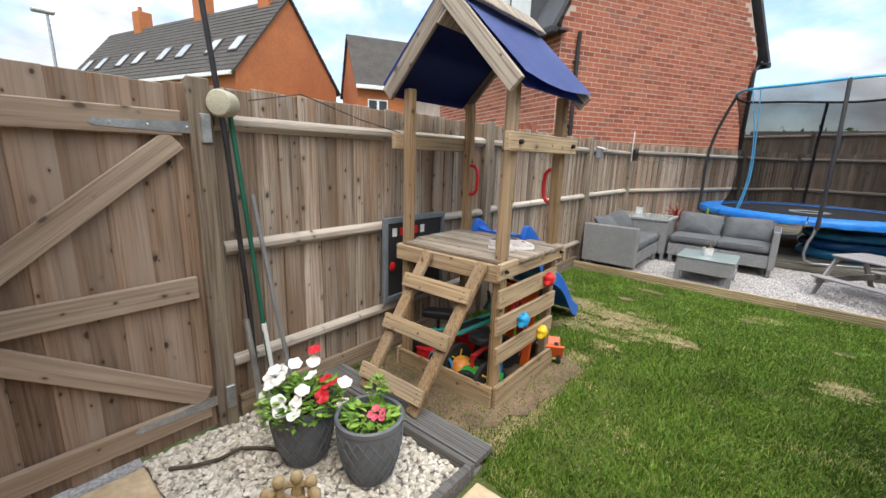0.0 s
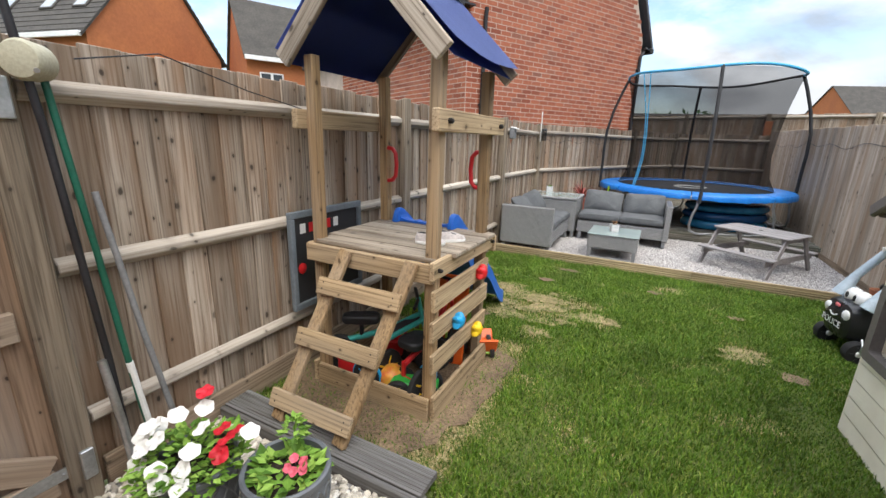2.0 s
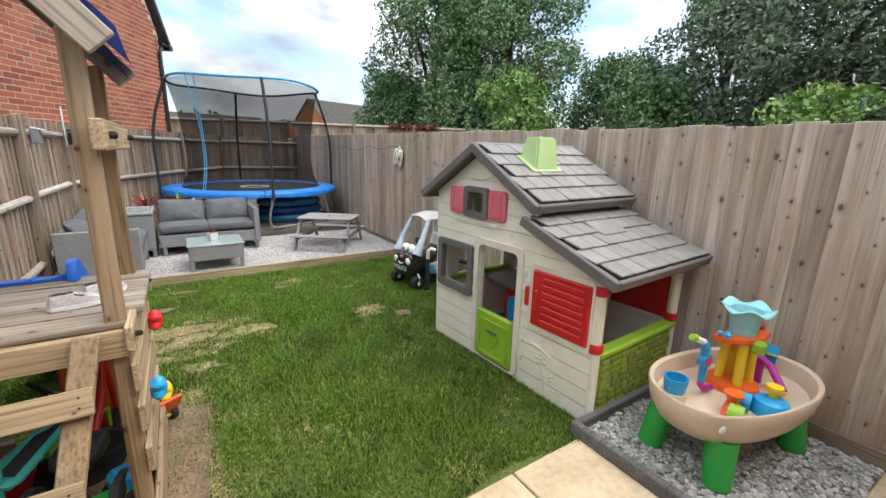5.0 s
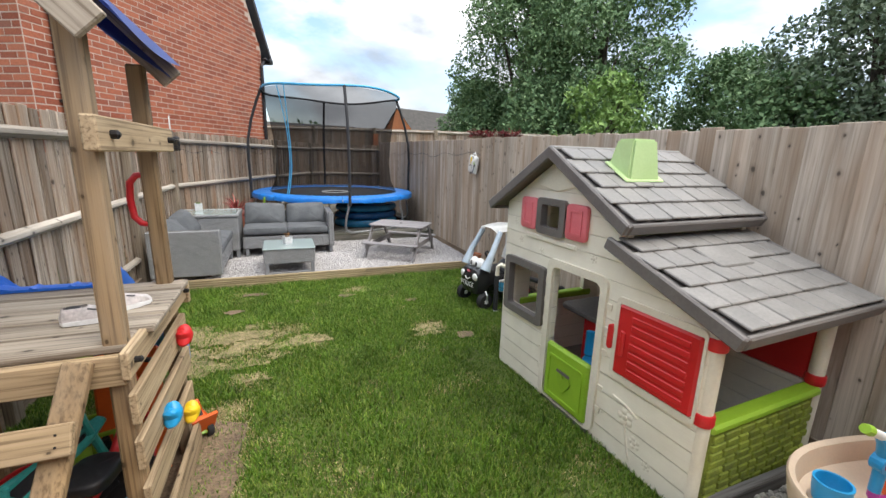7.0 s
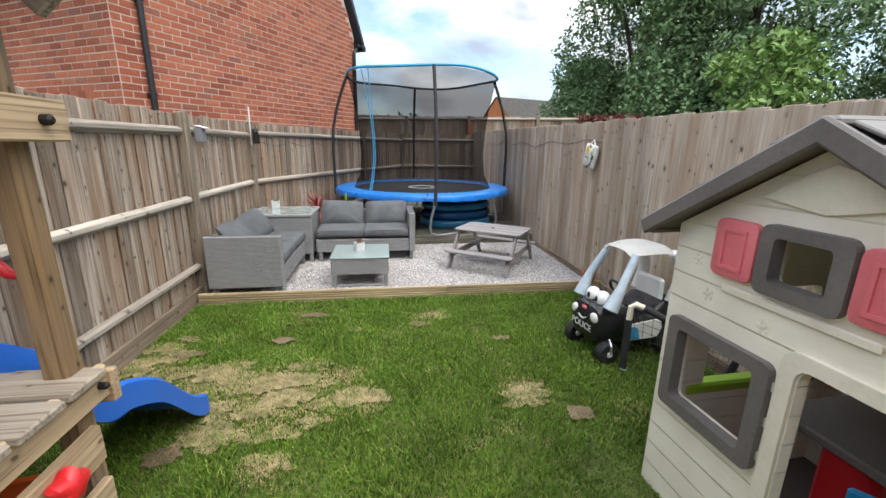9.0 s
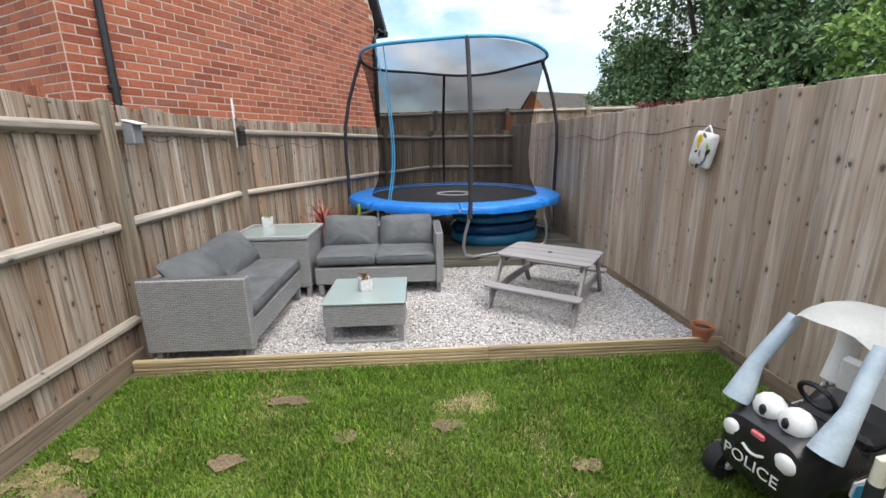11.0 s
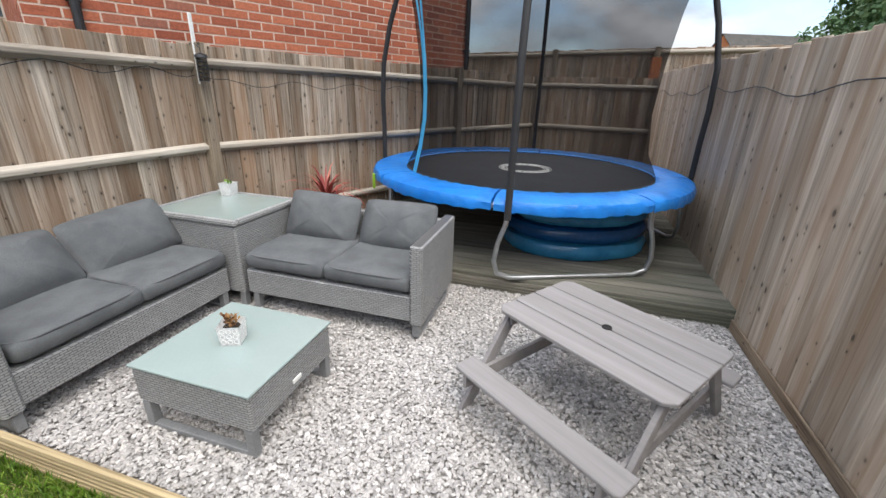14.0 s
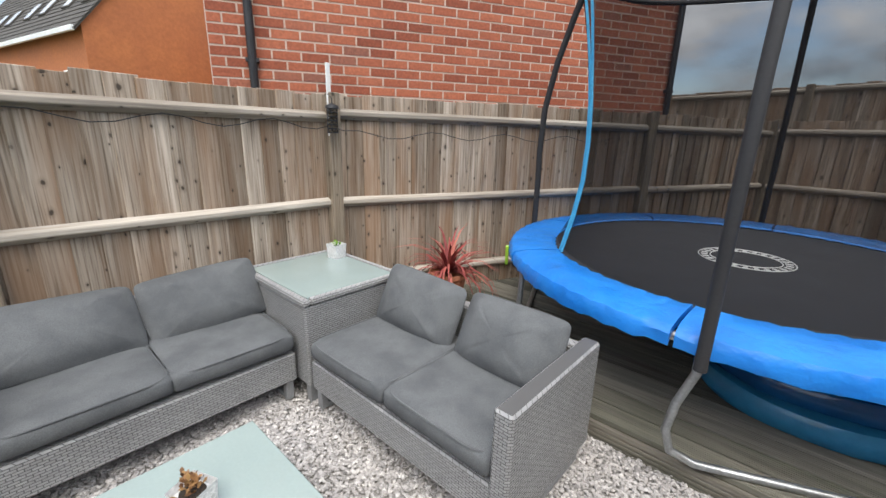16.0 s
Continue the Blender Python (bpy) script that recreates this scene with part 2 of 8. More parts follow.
M_WHITE = plain("white_plastic", (0.80, 0.80, 0.78), (0.70, 0.70, 0.67), 4.0, 0.45, spread=0.08)
M_BOLT = plain("dark_bolt", (0.03, 0.028, 0.027), None, 8.0, 0.5, 0.6)


def brick_mat(name, stops):
    m, n, l, b = tree(name)
    info = n.new("ShaderNodeObjectInfo")
    geo = n.new("ShaderNodeNewGeometry")
    add = n.new("ShaderNodeMath")
    add.operation = "ADD"
    fr = n.new("ShaderNodeMath")
    fr.operation = "FRACT"
    l.new(info.outputs["Random"], add.inputs[0])
    l.new(geo.outputs["Random Per Island"], add.inputs[1])
    l.new(add.outputs[0], fr.inputs[0])
    col = ramp_of(n, l, fr.outputs[0], stops)
    v = coords(n, l, (1, 1, 1))
    s = noise_of(n, l, v, 45.0, 4.0)
    g = ramp_of(n, l, s, [(0.3, (0.7,) * 3), (0.7, (1.1,) * 3)])
    l.new(mix_of(n, l, 1.0, col, g, "MULTIPLY"), b.inputs["Base Color"])
    b.inputs["Roughness"].default_value = 0.9
    bump_of(n, l, b, s, 0.6, 0.004)
    return m


M_BRICK = brick_mat("red_brick", [(0.0, (0.25, 0.066, 0.034)), (0.4, (0.37, 0.108, 0.055)), (0.85, (0.44, 0.14, 0.072)), (1.0, (0.26, 0.10, 0.066))])


# ---- building helpers ----
def finish(bm, name, material, smooth=False):
    me = bpy.data.meshes.new(name)
    bm.normal_update()
    bm.to_mesh(me)
    bm.free()
    me.materials.append(material)
    if smooth:
        me.shade_smooth()
        me.set_sharp_from_angle(angle=radians(38))
    return me


def part(name, bm, material, parent=None, label="", smooth=False, m=None):
    ob = new(name, finish(bm, name, material, smooth))
    ob.parent = parent
    if m is not None:
        ob.matrix_basis = m
    if label:
        ob["label"] = label
    return ob


def thing(name, m, label, category, group="", kind=""):
    ob = new(name)
    ob.empty_display_size = 0.1
    ob.matrix_basis = m
    return tagged(ob, label, category, group, kind)


def fast_mesh(name, verts, faces, material):
    """A mesh from arrays: verts (n, 3), faces (m, k)."""
    me = bpy.data.meshes.new(name)
    me.vertices.add(len(verts))
    me.vertices.foreach_set("co", np.ascontiguousarray(verts, dtype=np.float32).ravel())
    k = faces.shape[1]
    me.loops.add(faces.size)
    me.loops.foreach_set("vertex_index", np.ascontiguousarray(faces, dtype=np.int32).ravel())
    me.polygons.add(len(faces))
    me.polygons.foreach_set("loop_start", np.arange(0, faces.size, k, dtype=np.int32))
    me.update(calc_edges=True)
    me.shade_flat()
    me.materials.append(material)
    return me


def box(bm, x0, x1, y0, y1, z0, z1, bevel=0.0, m=None, seg=1):
    """A box between two corners, with rounded edges."""
    t = bmesh.new()
    mm = Matrix.Translation(((x0 + x1) / 2, (y0 + y1) / 2, (z0 + z1) / 2)) @ Matrix.Diagonal((abs(x1 - x0), abs(y1 - y0), abs(z1 - z0), 1))
    bmesh.ops.create_cube(t, size=1.0, matrix=mm)
    if bevel:
        bmesh.ops.bevel(t, geom=t.edges[:], offset=bevel, segments=seg, affect="EDGES", profile=0.5)
    join(bm, t, m)
    return bm


def join(bm, t, m=None):
    if m is not None:
        bmesh.ops.transform(t, matrix=m, verts=t.verts[:])
    me = bpy.data.meshes.new("scratch")
    t.to_mesh(me)
    t.free()
    bm.from_mesh(me)
    bpy.data.meshes.remove(me)


def beam(bm, a, b, w, h, bevel=0.004, up=(0, 0, 1)):
    """A squared bar from a to b, w wide across and h high."""
    a, b = Vector(a), Vector(b)
    z = (b - a).normalized()
    x = Vector(up).cross(z)
    if x.length < 1e-4:
        x = Vector((1, 0, 0))
    x.normalize()
    y = z.cross(x)
    m = Matrix((x, y, z)).transposed().to_4x4()
    m.translation = (a + b) / 2
    box(bm, -w / 2, w / 2, -h / 2, h / 2, -(b - a).length / 2, (b - a).length / 2, bevel, m)
    return bm


def tube(bm, pts, r, sides=10, cap=True, closed=False):
    """A round bar along points; r one radius or one for each point."""
    pts = [Vector(p) for p in pts]
    rs = r if isinstance(r, (list, tuple)) else [r] * len(pts)
    rings = []
    ref = None
    for i, p in enumerate(pts):
        if closed:
            d = pts[(i + 1) % len(pts)] - pts[i - 1]
        else:
            d = pts[min(i + 1, len(pts) - 1)] - pts[max(i - 1, 0)]
        d.normalize()
        if ref is None:
            ref = Vector((0, 0, 1)) if abs(d.z) < 0.9 else Vector((1, 0, 0))
        x = ref.cross(d)
        if x.length < 1e-5:
            x = Vector((1, 0, 0))
        x.normalize()
        y = d.cross(x)
        ref = y
        rings.append([bm.verts.new(p + (x * math.cos(q) + y * math.sin(q)) * rs[i]) for q in (2 * math.pi * k / sides for k in range(sides))])
        ref = y
    n = len(rings)
    for i in range(n if closed else n - 1):
        A, B = rings[i], rings[(i + 1) % n]
        for k in range(sides):
            bm.faces.new((A[k], A[(k + 1) % sides], B[(k + 1) % sides], B[k]))
    if cap and not closed:
        bm.faces.new(rings[0][::-1])
        bm.faces.new(rings[-1])
    return bm


def lathe(bm, profile, sides=28, m=None, sx=1.0, sy=1.0):
    """A turned body: (radius, height) from bottom to top."""
    t = bmesh.new()
    rings = []
    for r, z in profile:
        rings.append([t.verts.new((max(r, 1e-4) * sx * math.cos(2 * math.pi * k / sides), max(r, 1e-4) * sy * math.sin(2 * math.pi * k / sides), z)) for k in range(sides)])
    for A, B in zip(rings, rings[1:]):
        for k in range(sides):
            t.faces.new((A[k], A[(k + 1) % sides], B[(k + 1) % sides], B[k]))
    t.faces.new(rings[0][::-1])
    t.faces.new(rings[-1])
    join(bm, t, m)
    return bm


def slab(bm, outline, z0, z1, bevel=0.0, m=None, holes=(), seg=1):
    """An upright prism over an outline in x and y (counter-clockwise)."""
    t = bmesh.new()
    lo = [t.verts.new((x, y, z0)) for x, y in outline]
    hi = [t.verts.new((x, y, z1)) for x, y in outline]
    n = len(outline)
    t.faces.new(lo[::-1])
    t.faces.new(hi)
    for k in range(n):
        t.faces.new((lo[k], lo[(k + 1) % n], hi[(k + 1) % n], hi[k]))
    if bevel:
        bmesh.ops.bevel(t, geom=t.edges[:], offset=bevel, segments=seg, affect="EDGES", profile=0.5)
    join(bm, t, m)
    return bm


def ball(bm, c, r, sx=1.0, sy=1.0, sz=1.0, sub=2):
    t = bmesh.new()
    bmesh.ops.create_icosphere(t, subdivisions=sub, radius=r, matrix=Matrix.Translation(c) @ Matrix.Diagonal((sx, sy, sz, 1)))
    join(bm, t)
    return bm


def words(text, size, material, m, parent, name="lettering", label="", depth=0.001):
    cu = bpy.data.curves.new(name, "FONT")
    cu.body, cu.size, cu.extrude = text, size, depth
    cu.align_x, cu.align_y = "CENTER", "CENTER"
    scratch = bpy.data.objects.new("scratch", cu)
    me = bpy.data.meshes.new_from_object(scratch)
    bpy.data.objects.remove(scratch)
    me.materials.clear()
    me.materials.append(material)
    ob = new(name, me)
    ob.parent = parent
    ob.matrix_basis = m
    if label:
        ob["label"] = label
    return ob


XZ = Matrix(((1, 0, 0, 0), (0, 0, -1, 0), (0, 1, 0, 0), (0, 0, 0, 1)))  # outline drawn in x and z, depth towards -y
YZ = Matrix(((0, 0, 1, 0), (1, 0, 0, 0), (0, 1, 0, 0), (0, 0, 0, 1)))  # outline drawn in y and z, depth towards +x
rnd = random.Random(7)


# ---- ground ----
def sheet(name, outline, z, material, label, category, parent=None):
    bm = bmesh.new()
    bm.faces.new([bm.verts.new((x, y, z)) for x, y in outline])
    return tagged(part(name, bm, material), label, category, kind="structure")


sheet("ground", [(-300, -300), (300, -300), (300, 300), (-300, 300)], -0.06, M_GROUND, "rough green land reaching to the horizon", "ground")
LAWN_Y0, EDGE_Y = 1.37, 5.47


def lawn_surface():
    bm = bmesh.new()
    nx, ny = 40, 48
    g = [[bm.verts.new((-2.2 + 4.2 * i / nx, 0.0 + EDGE_Y * j / ny, 0.012 * noise.noise(Vector((i * 0.3, j * 0.3, 0))) - 0.004)) for i in range(nx + 1)] for j in range(ny + 1)]
    for j in range(ny):
        for i in range(nx):
            bm.faces.new((g[j][i], g[j][i + 1], g[j + 1][i + 1], g[j + 1][i]))
    return tagged(part("lawn", bm, M_SOIL, smooth=True), "mown green lawn with worn straw patches", "lawn", kind="structure")


lawn = lawn_surface()
STRAW = [(-1.02, 3.84, 0.48, 0.42), (-1.5, 4.1, 0.35, 0.22), (0.53, 3.76, 0.20, 0.14), (-0.95, 3.28, 0.14, 0.12), (-0.45, 3.72, 0.12, 0.12), (-0.70, 4.05, 0.2, 0.14), (0.05, 4.98, 0.16, 0.10), (-1.95, 4.3, 0.2, 0.5)]


def bare(x, y):
    """How worn the lawn is at a place, 0 to 1."""
    w = 0.0
    for cx, cy, rx, ry in STRAW:
        d = math.hypot((x - cx) / rx, (y - cy) / ry)
        w = max(w, 1.25 - d)
    tower = max(abs(x + 1.51) / 0.62, abs(y - 2.30) / 0.72)
    w = max(w, (1.06 - tower) * 6)
    w += 0.55 * noise.noise(Vector((x * 3.1, y * 3.1, 4.0))) + 0.25 * noise.noise(Vector((x * 9, y * 9, 1.0)))
    return min(1.0, max(0.0, w))


def blades(name, count, material, dry, label, hmin, hmax):
    r = np.random.RandomState(3 if dry else 5)
    pts = []
    while len(pts) < count:
        x, y = r.uniform(-2.14, 1.94), r.uniform(1.33, EDGE_Y - 0.03)
        if y < LAWN_Y0 + 0.05 * math.sin(x * 5) or (x < -0.9 and y < 1.5):
            continue
        if 0.93 < x and 1.45 < y < 3.05:
            continue
        b = bare(x, y)
        inside = -1.92 < x < -1.14 and 1.94 < y < 2.70
        if inside:
            continue
        keep = (0.12 + 0.88 * b if b > 0.22 else 0.02) if dry else (1.0 - 0.82 * b)
        if r.rand() < keep:
            pts.append((x, y, b))
    p = np.array(pts)
    n = len(p)
    ang = r.uniform(0, 2 * math.pi, n)
    tall = r.uniform(hmin, hmax, n)
    grow = np.array([0.8 + 0.5 * noise.noise(Vector((q[0] * 2.2, q[1] * 2.2, 9.0))) for q in pts])
    edge = 1.0 + 0.7 * (p[:, 1] > EDGE_Y - 0.22) * r.rand(n)
    tall = tall * grow * edge * (0.35 if dry else 1.0)
    wide = r.uniform(0.0016, 0.0034, n)
    lean = r.uniform(0.15, 1.0, n) * tall * (2.4 if dry else 1.0)
    lang = ang + r.uniform(-1.2, 1.2, n) + math.pi / 2
    base = np.stack([p[:, 0], p[:, 1], np.full(n, -0.004)], 1)
    side = np.stack([np.cos(ang), np.sin(ang), np.zeros(n)], 1) * wide[:, None]
    mid = base + np.stack([np.cos(lang) * lean * 0.35, np.sin(lang) * lean * 0.35, tall * 0.62], 1)
    tip = base + np.stack([np.cos(lang) * lean, np.sin(lang) * lean, tall], 1)
    V = np.stack([base - side, base + side, mid - side * 0.75, mid + side * 0.75, tip], 1).reshape(-1, 3)
    o = (np.arange(n) * 5)[:, None]
    F = np.concatenate([o + np.array([[0, 1, 3]]), o + np.array([[0, 3, 2]]), o + np.array([[2, 3, 4]])], 1).reshape(-1, 3)
    ob = new(name, fast_mesh(name, V, F, material))
    return tagged(ob, label, "grass", kind="stuff")


def pebbles(name, region, count, size, z, material, label, seed, rise=0.012):
    """A heap of loose broken stones over an outline test."""
    r = np.random.RandomState(seed)
    x0, x1, y0, y1, ok = region
    ico = bmesh.new()
    bmesh.ops.create_icosphere(ico, subdivisions=1, radius=1.0)
    ico.verts.ensure_lookup_table()
    bv = np.array([v.co[:] for v in ico.verts])
    bf = np.array([[v.index for v in f.verts] for f in ico.faces])
    ico.free()
    P = np.stack([r.uniform(x0, x1, count), r.uniform(y0, y1, count)], 1)
    P = P[[ok(a, b) for a, b in P]]
    n = len(P)
    s = r.uniform(0.6, 1.25, (n, 1, 1)) * size
    dims = np.stack([r.uniform(0.75, 1.25, n), r.uniform(0.55, 0.95, n), r.uniform(0.38, 0.7, n)], 1)[:, None, :]
    v = bv[None] * (1 + r.uniform(-0.22, 0.22, (n, len(bv), 1))) * dims * s
    a, b = r.uniform(0, 6.28, n), r.uniform(-0.5, 0.5, n)
    ca, sa, cb, sb = np.cos(a), np.sin(a), np.cos(b), np.sin(b)
    x, y, zz = v[..., 0].copy(), v[..., 1].copy(), v[..., 2].copy()
    y, zz = y * cb[:, None] - zz * sb[:, None], y * sb[:, None] + zz * cb[:, None]
    x, y = x * ca[:, None] - y * sa[:, None], x * sa[:, None] + y * ca[:, None]
    V = np.stack([x + P[:, None, 0], y + P[:, None, 1], zz + z + r.uniform(0, rise, (n, 1))], 2).reshape(-1, 3)
    F = (bf[None] + (np.arange(n) * len(bv))[:, None, None]).reshape(-1, 3)
    return tagged(new(name, fast_mesh(name, V, F, material)), label, "gravel", kind="stuff")


# gravel terrace, its ridged timber edge, and the deck behind
GRAVEL_Z, DECK_Y, DECK_Z = 0.035, 7.66, 0.16
bmg = bmesh.new()
box(bmg, -2.2, 2.06, EDGE_Y - 0.01, DECK_Y + 0.05, -0.05, GRAVEL_Z - 0.012)
tagged(part("gravel_terrace", bmg, M_GRAVELBED), "bed under the pale gravel of the terrace", "terrace", kind="structure")


def ridged_board(bm, length, width, thick, n=9, deep=0.0035):
    """A decking plank with grooves along it; along x, its broad face up."""
    pts = []
    for k in range(n):
        a, b = k / n * width, (k + 1) / n * width
        w = b - a
        pts += [(a + 0.12 * w, thick), (a + 0.62 * w, thick), (a + 0.72 * w, thick - deep), (a + w * 1.0, thick - deep)]
    prof = [(0, 0), (0, thick - 0.002)] + pts[:-2] + [(width, thick - 0.002), (width, 0)]
    A = [bm.verts.new((0, y - width / 2, z)) for y, z in prof]
    B = [bm.verts.new((length, y - width / 2, z)) for y, z in prof]
    bm.faces.new(A)
    bm.faces.new(B[::-1])
    for k in range(len(prof)):
        j = (k + 1) % len(prof)
        bm.faces.new((A[j], A[k], B[k], B[j]))
    return bm


edging = thing("terrace_edging", pose(-2.12, EDGE_Y + 0.06, 0), "grooved pale timber boards edging the gravel", "edging", kind="structure")
for k, (x0, ln) in enumerate(((0.0, 2.4), (2.403, 1.74))):
    part("board", ridged_board(bmesh.new(), ln, 0.125, 0.028, 5, 0.009), M_EDGE, edging, m=pose(x0, -0.055, 0.005, 90) @ pose(0, 0.055, 0))
    bmx = bmesh.new()
    box(bmx, 0, ln, -0.03, 0.0, -0.02, 0.064, 0.004)
    part("cap", bmx, M_EDGE, edging, m=pose(x0, -0.03 + 0.0285 - 0.028, 0.008))

deck = thing("deck", pose(0, 0, 0), "weathered greenish-grey grooved timber deck with a low riser", "decking", kind="structure")
board_a = finish(ridged_board(bmesh.new(), 4.28, 0.132, 0.026), "deck_plank", M_DECK)
for k in range(34):
    y = DECK_Y + 0.07 + k * 0.144
    if y > 12.5:
        break
    ob = new("plank", board_a)
    ob.parent = deck
    ob.matrix_basis = pose(-2.2, y, DECK_Z - 0.026, 0, 0, rnd.uniform(-0.06, 0.06))
part("riser", ridged_board(bmesh.new(), 4.26, 0.13, 0.024, 5, 0.008), M_DECK, deck, m=pose(-2.2, DECK_Y + 0.002, 0.066, 90))

# sandstone patio by the house
patio = thing("patio", pose(0, 0, 0), "worn buff sandstone paving slabs by the house", "paving", kind="structure")


tagged(part("patio_base", box(bmesh.new(), -2.3, 1.97, -0.305, 0.388, -0.05, 0.003), M_GRAVELBED), "sandy bed under the paving slabs", "bed", kind="structure")


def slab_piece(x0, x1, y0, y1):
    bm = bmesh.new()
    box(bm, x0, x1, y0, y1, -0.04, 0.012 + rnd.uniform(-0.003, 0.003), 0.008, seg=2)
    part("paving_slab", bm, M_SLAB, patio)


for x0, x1 in ((-2.12, -1.52), (-1.51, -0.91), (-0.9, -0.3), (-0.29, 0.31), (0.32, 0.80), (0.81, 1.4), (1.41, 1.95)):
    slab_piece(x0, x1, -0.3, 0.385)
for x0, x1 in ((-0.88, -0.3), (-0.29, 0.31), (0.32, 0.80)):
    slab_piece(x0, x1, 0.395, 0.88)
    slab_piece(x0, x1, 0.89, 1.37)

# left bed with cream stones, right bed with grey stones, both framed in grey timber
bml = bmesh.new()
box(bml, -2.15, -0.92, 0.39, 1.47, -0.05, 0.012)
tagged(part("flower_bed_base", bml, M_GRAVELBED), "base under the cream stones", "bed", kind="structure")
bml = bmesh.new()
box(bml, 0.84, 1.94, 0.39, 1.40, -0.05, 0.012)
tagged(part("side_bed_base", bml, M_GRAVELBED), "base under the grey stones", "bed", kind="structure")
frame_l = thing("bed_edging", pose(0, 0, 0), "grey-stained grooved timber framing the stone bed", "edging", kind="structure")
bmx = box(bmesh.new(), -0.945, -0.905, 0.40, 1.36, -0.03, 0.085, 0.006)
part("side_board", bmx, M_GREYEDGE, frame_l)
part("step_board", ridged_board(bmesh.new(), 1.22, 0.15, 0.03), M_GREYEDGE, frame_l, m=pose(-2.13, 1.47, 0.055))
bmx = box(bmesh.new(), -2.13, -0.91, 1.362, 1.39, -0.03, 0.083, 0.005)
part("front_board", bmx, M_GREYEDGE, frame_l)
frame_r = thing("bed_edging", pose(0, 0, 0), "dark grey timber framing the stone bed beside the playhouse", "edging", kind="structure")
part("side_board", box(bmesh.new(), 0.80, 0.845, 0.40, 1.43, -0.03, 0.085, 0.006), M_GREYEDGE, frame_r)
part("front_board", box(bmesh.new(), 0.847, 1.93, 1.385, 1.43, -0.03, 0.085, 0.006), M_GREYEDGE, frame_r)


# ---- fences ----
def board_mesh(name, w, h, t, material, top=0.0):
    bm = bmesh.new()
    box(bm, -w / 2, w / 2, -t, 0, 0, h, 0.003)
    return finish(bm, name, material)


def fence(name, p0, p1, height, label, posts=(), rails=(), pitch=0.128, material=None, width=0.14, base=0.02, rise=0.0):
    """Upright feather-edge boards from p0 to p1, the garden on the left hand; posts and rails on the garden's side."""
    material = material or M_FENCE
    d = Vector(p1) - Vector(p0)
    L = d.length
    root = thing(name, pose(p0[0], p0[1], 0, 0, 0, math.degrees(math.atan2(d.y, d.x))), label, "fence", kind="structure")
    kinds = [board_mesh("fence_board", width + 0.010 + e, height - base, 0.014, material) for e in (0.0, 0.005, -0.008, 0.01)]
    n = int(L / pitch)
    for k in range(n):
        ob = new("board", kinds[rnd.randrange(4)])
        ob.parent = root
        ob.matrix_basis = pose((k + 0.5) * L / n, -0.004 * (k % 2) - 0.002, base + rnd.uniform(-0.012, 0.010), rnd.uniform(-0.25, 0.25), rnd.uniform(-0.25, 0.25), rnd.uniform(5.5, 8.5)) @ Matrix.Diagonal((1, 1, 1 + rise * (k / n), 1))
    cuts = sorted([0.0] + [x for x in posts if 0.1 < x < L - 0.1] + [L])
    for x in posts:
        bm = bmesh.new()
        box(bm, -0.05, 0.05, -0.035, 0.075, 0, height + 0.02, 0.007)
        for v in bm.verts:
            if v.co.z > height:
                v.co.z += -0.02 + 0.25 * (v.co.y)
        part("post", bm, M_POST, root, m=pose(x, 0, 0, 0, 0, rnd.uniform(-3, 3)))
    for a, b in zip(cuts, cuts[1:]):
        for z in rails:
            bm = bmesh.new()
            t = bmesh.new()
            ln = b - a - 0.09
            prof = [(0.002, -0.042), (0.045, -0.012), (0.045, 0.018), (0.002, 0.04)]
            A = [t.verts.new((-ln / 2, y, zz)) for y, zz in prof]
            B = [t.verts.new((ln / 2, y, zz)) for y, zz in prof]
            t.faces.new(A)
            t.faces.new(B[::-1])
            for i in range(4):
                j = (i + 1) % 4
                t.faces.new((A[j], A[i], B[i], B[j]))
            bmesh.ops.recalc_face_normals(t, faces=t.faces[:])
            bmesh.ops.bevel(t, geom=t.edges[:], offset=0.004, segments=1, affect="EDGES")
            join(bm, t)
            part("rail", bm, M_RAIL, root, m=pose((a + b) / 2, 0.004, z + rnd.uniform(-0.012, 0.012), 0, rnd.uniform(-0.3, 0.3), 0))
    return root


CORNER, TURN_P, BACK = (-2.18, 7.58), (-0.80, 10.55), (0.08, 12.55)
LF = 7.58 - 0.80
fence_left = fence("fence_left", CORNER, (-2.18, 0.80), 1.79, "tall weathered grey-brown close-board timber fence with rails", (0.0, 7.58 - 5.68, 7.58 - 3.19, LF + 0.02), (0.36, 1.0, 1.635))
fence_bend = fence("fence_bend", TURN_P, CORNER, 1.80, "weathered brown close-board fence angled behind the sofas", (0.0,), (0.36, 1.0, 1.65))
fence_far = fence("fence_far", BACK, TURN_P, 1.80, "weathered grey close-board fence behind the trampoline", (0.0,), (0.36, 1.0, 1.65))
fence_back = fence("fence_back", (2.06, 12.4), BACK, 1.80, "weathered grey close-board fence closing the garden", (), (0.36, 1.0, 1.65))
fence_right = fence("fence_right", (1.985, -0.32), (2.01, 12.42), 1.735, "tall grey-brown timber fence, smooth boarded side", (), (), 0.125, M_FENCE_R, rise=0.085)
for x0, x1 in ((0.06, 1.84), (1.96, 4.33), (4.45, LF - 0.06)):
    part("gravel_board", box(bmesh.new(), x0, x1, 0.0, 0.03, 0.0, 0.15, 0.004), M_POST_X, fence_left, "brown board along the fence foot", m=pose(0, 0.006, 0))
part("gravel_board", box(bmesh.new(), 0, 12.6, 0.0, 0.014, 0.0, 0.10, 0.003), M_POST_X, fence_right, "low dark brown board along the fence foot", m=pose(0.1, 0.004, 0))
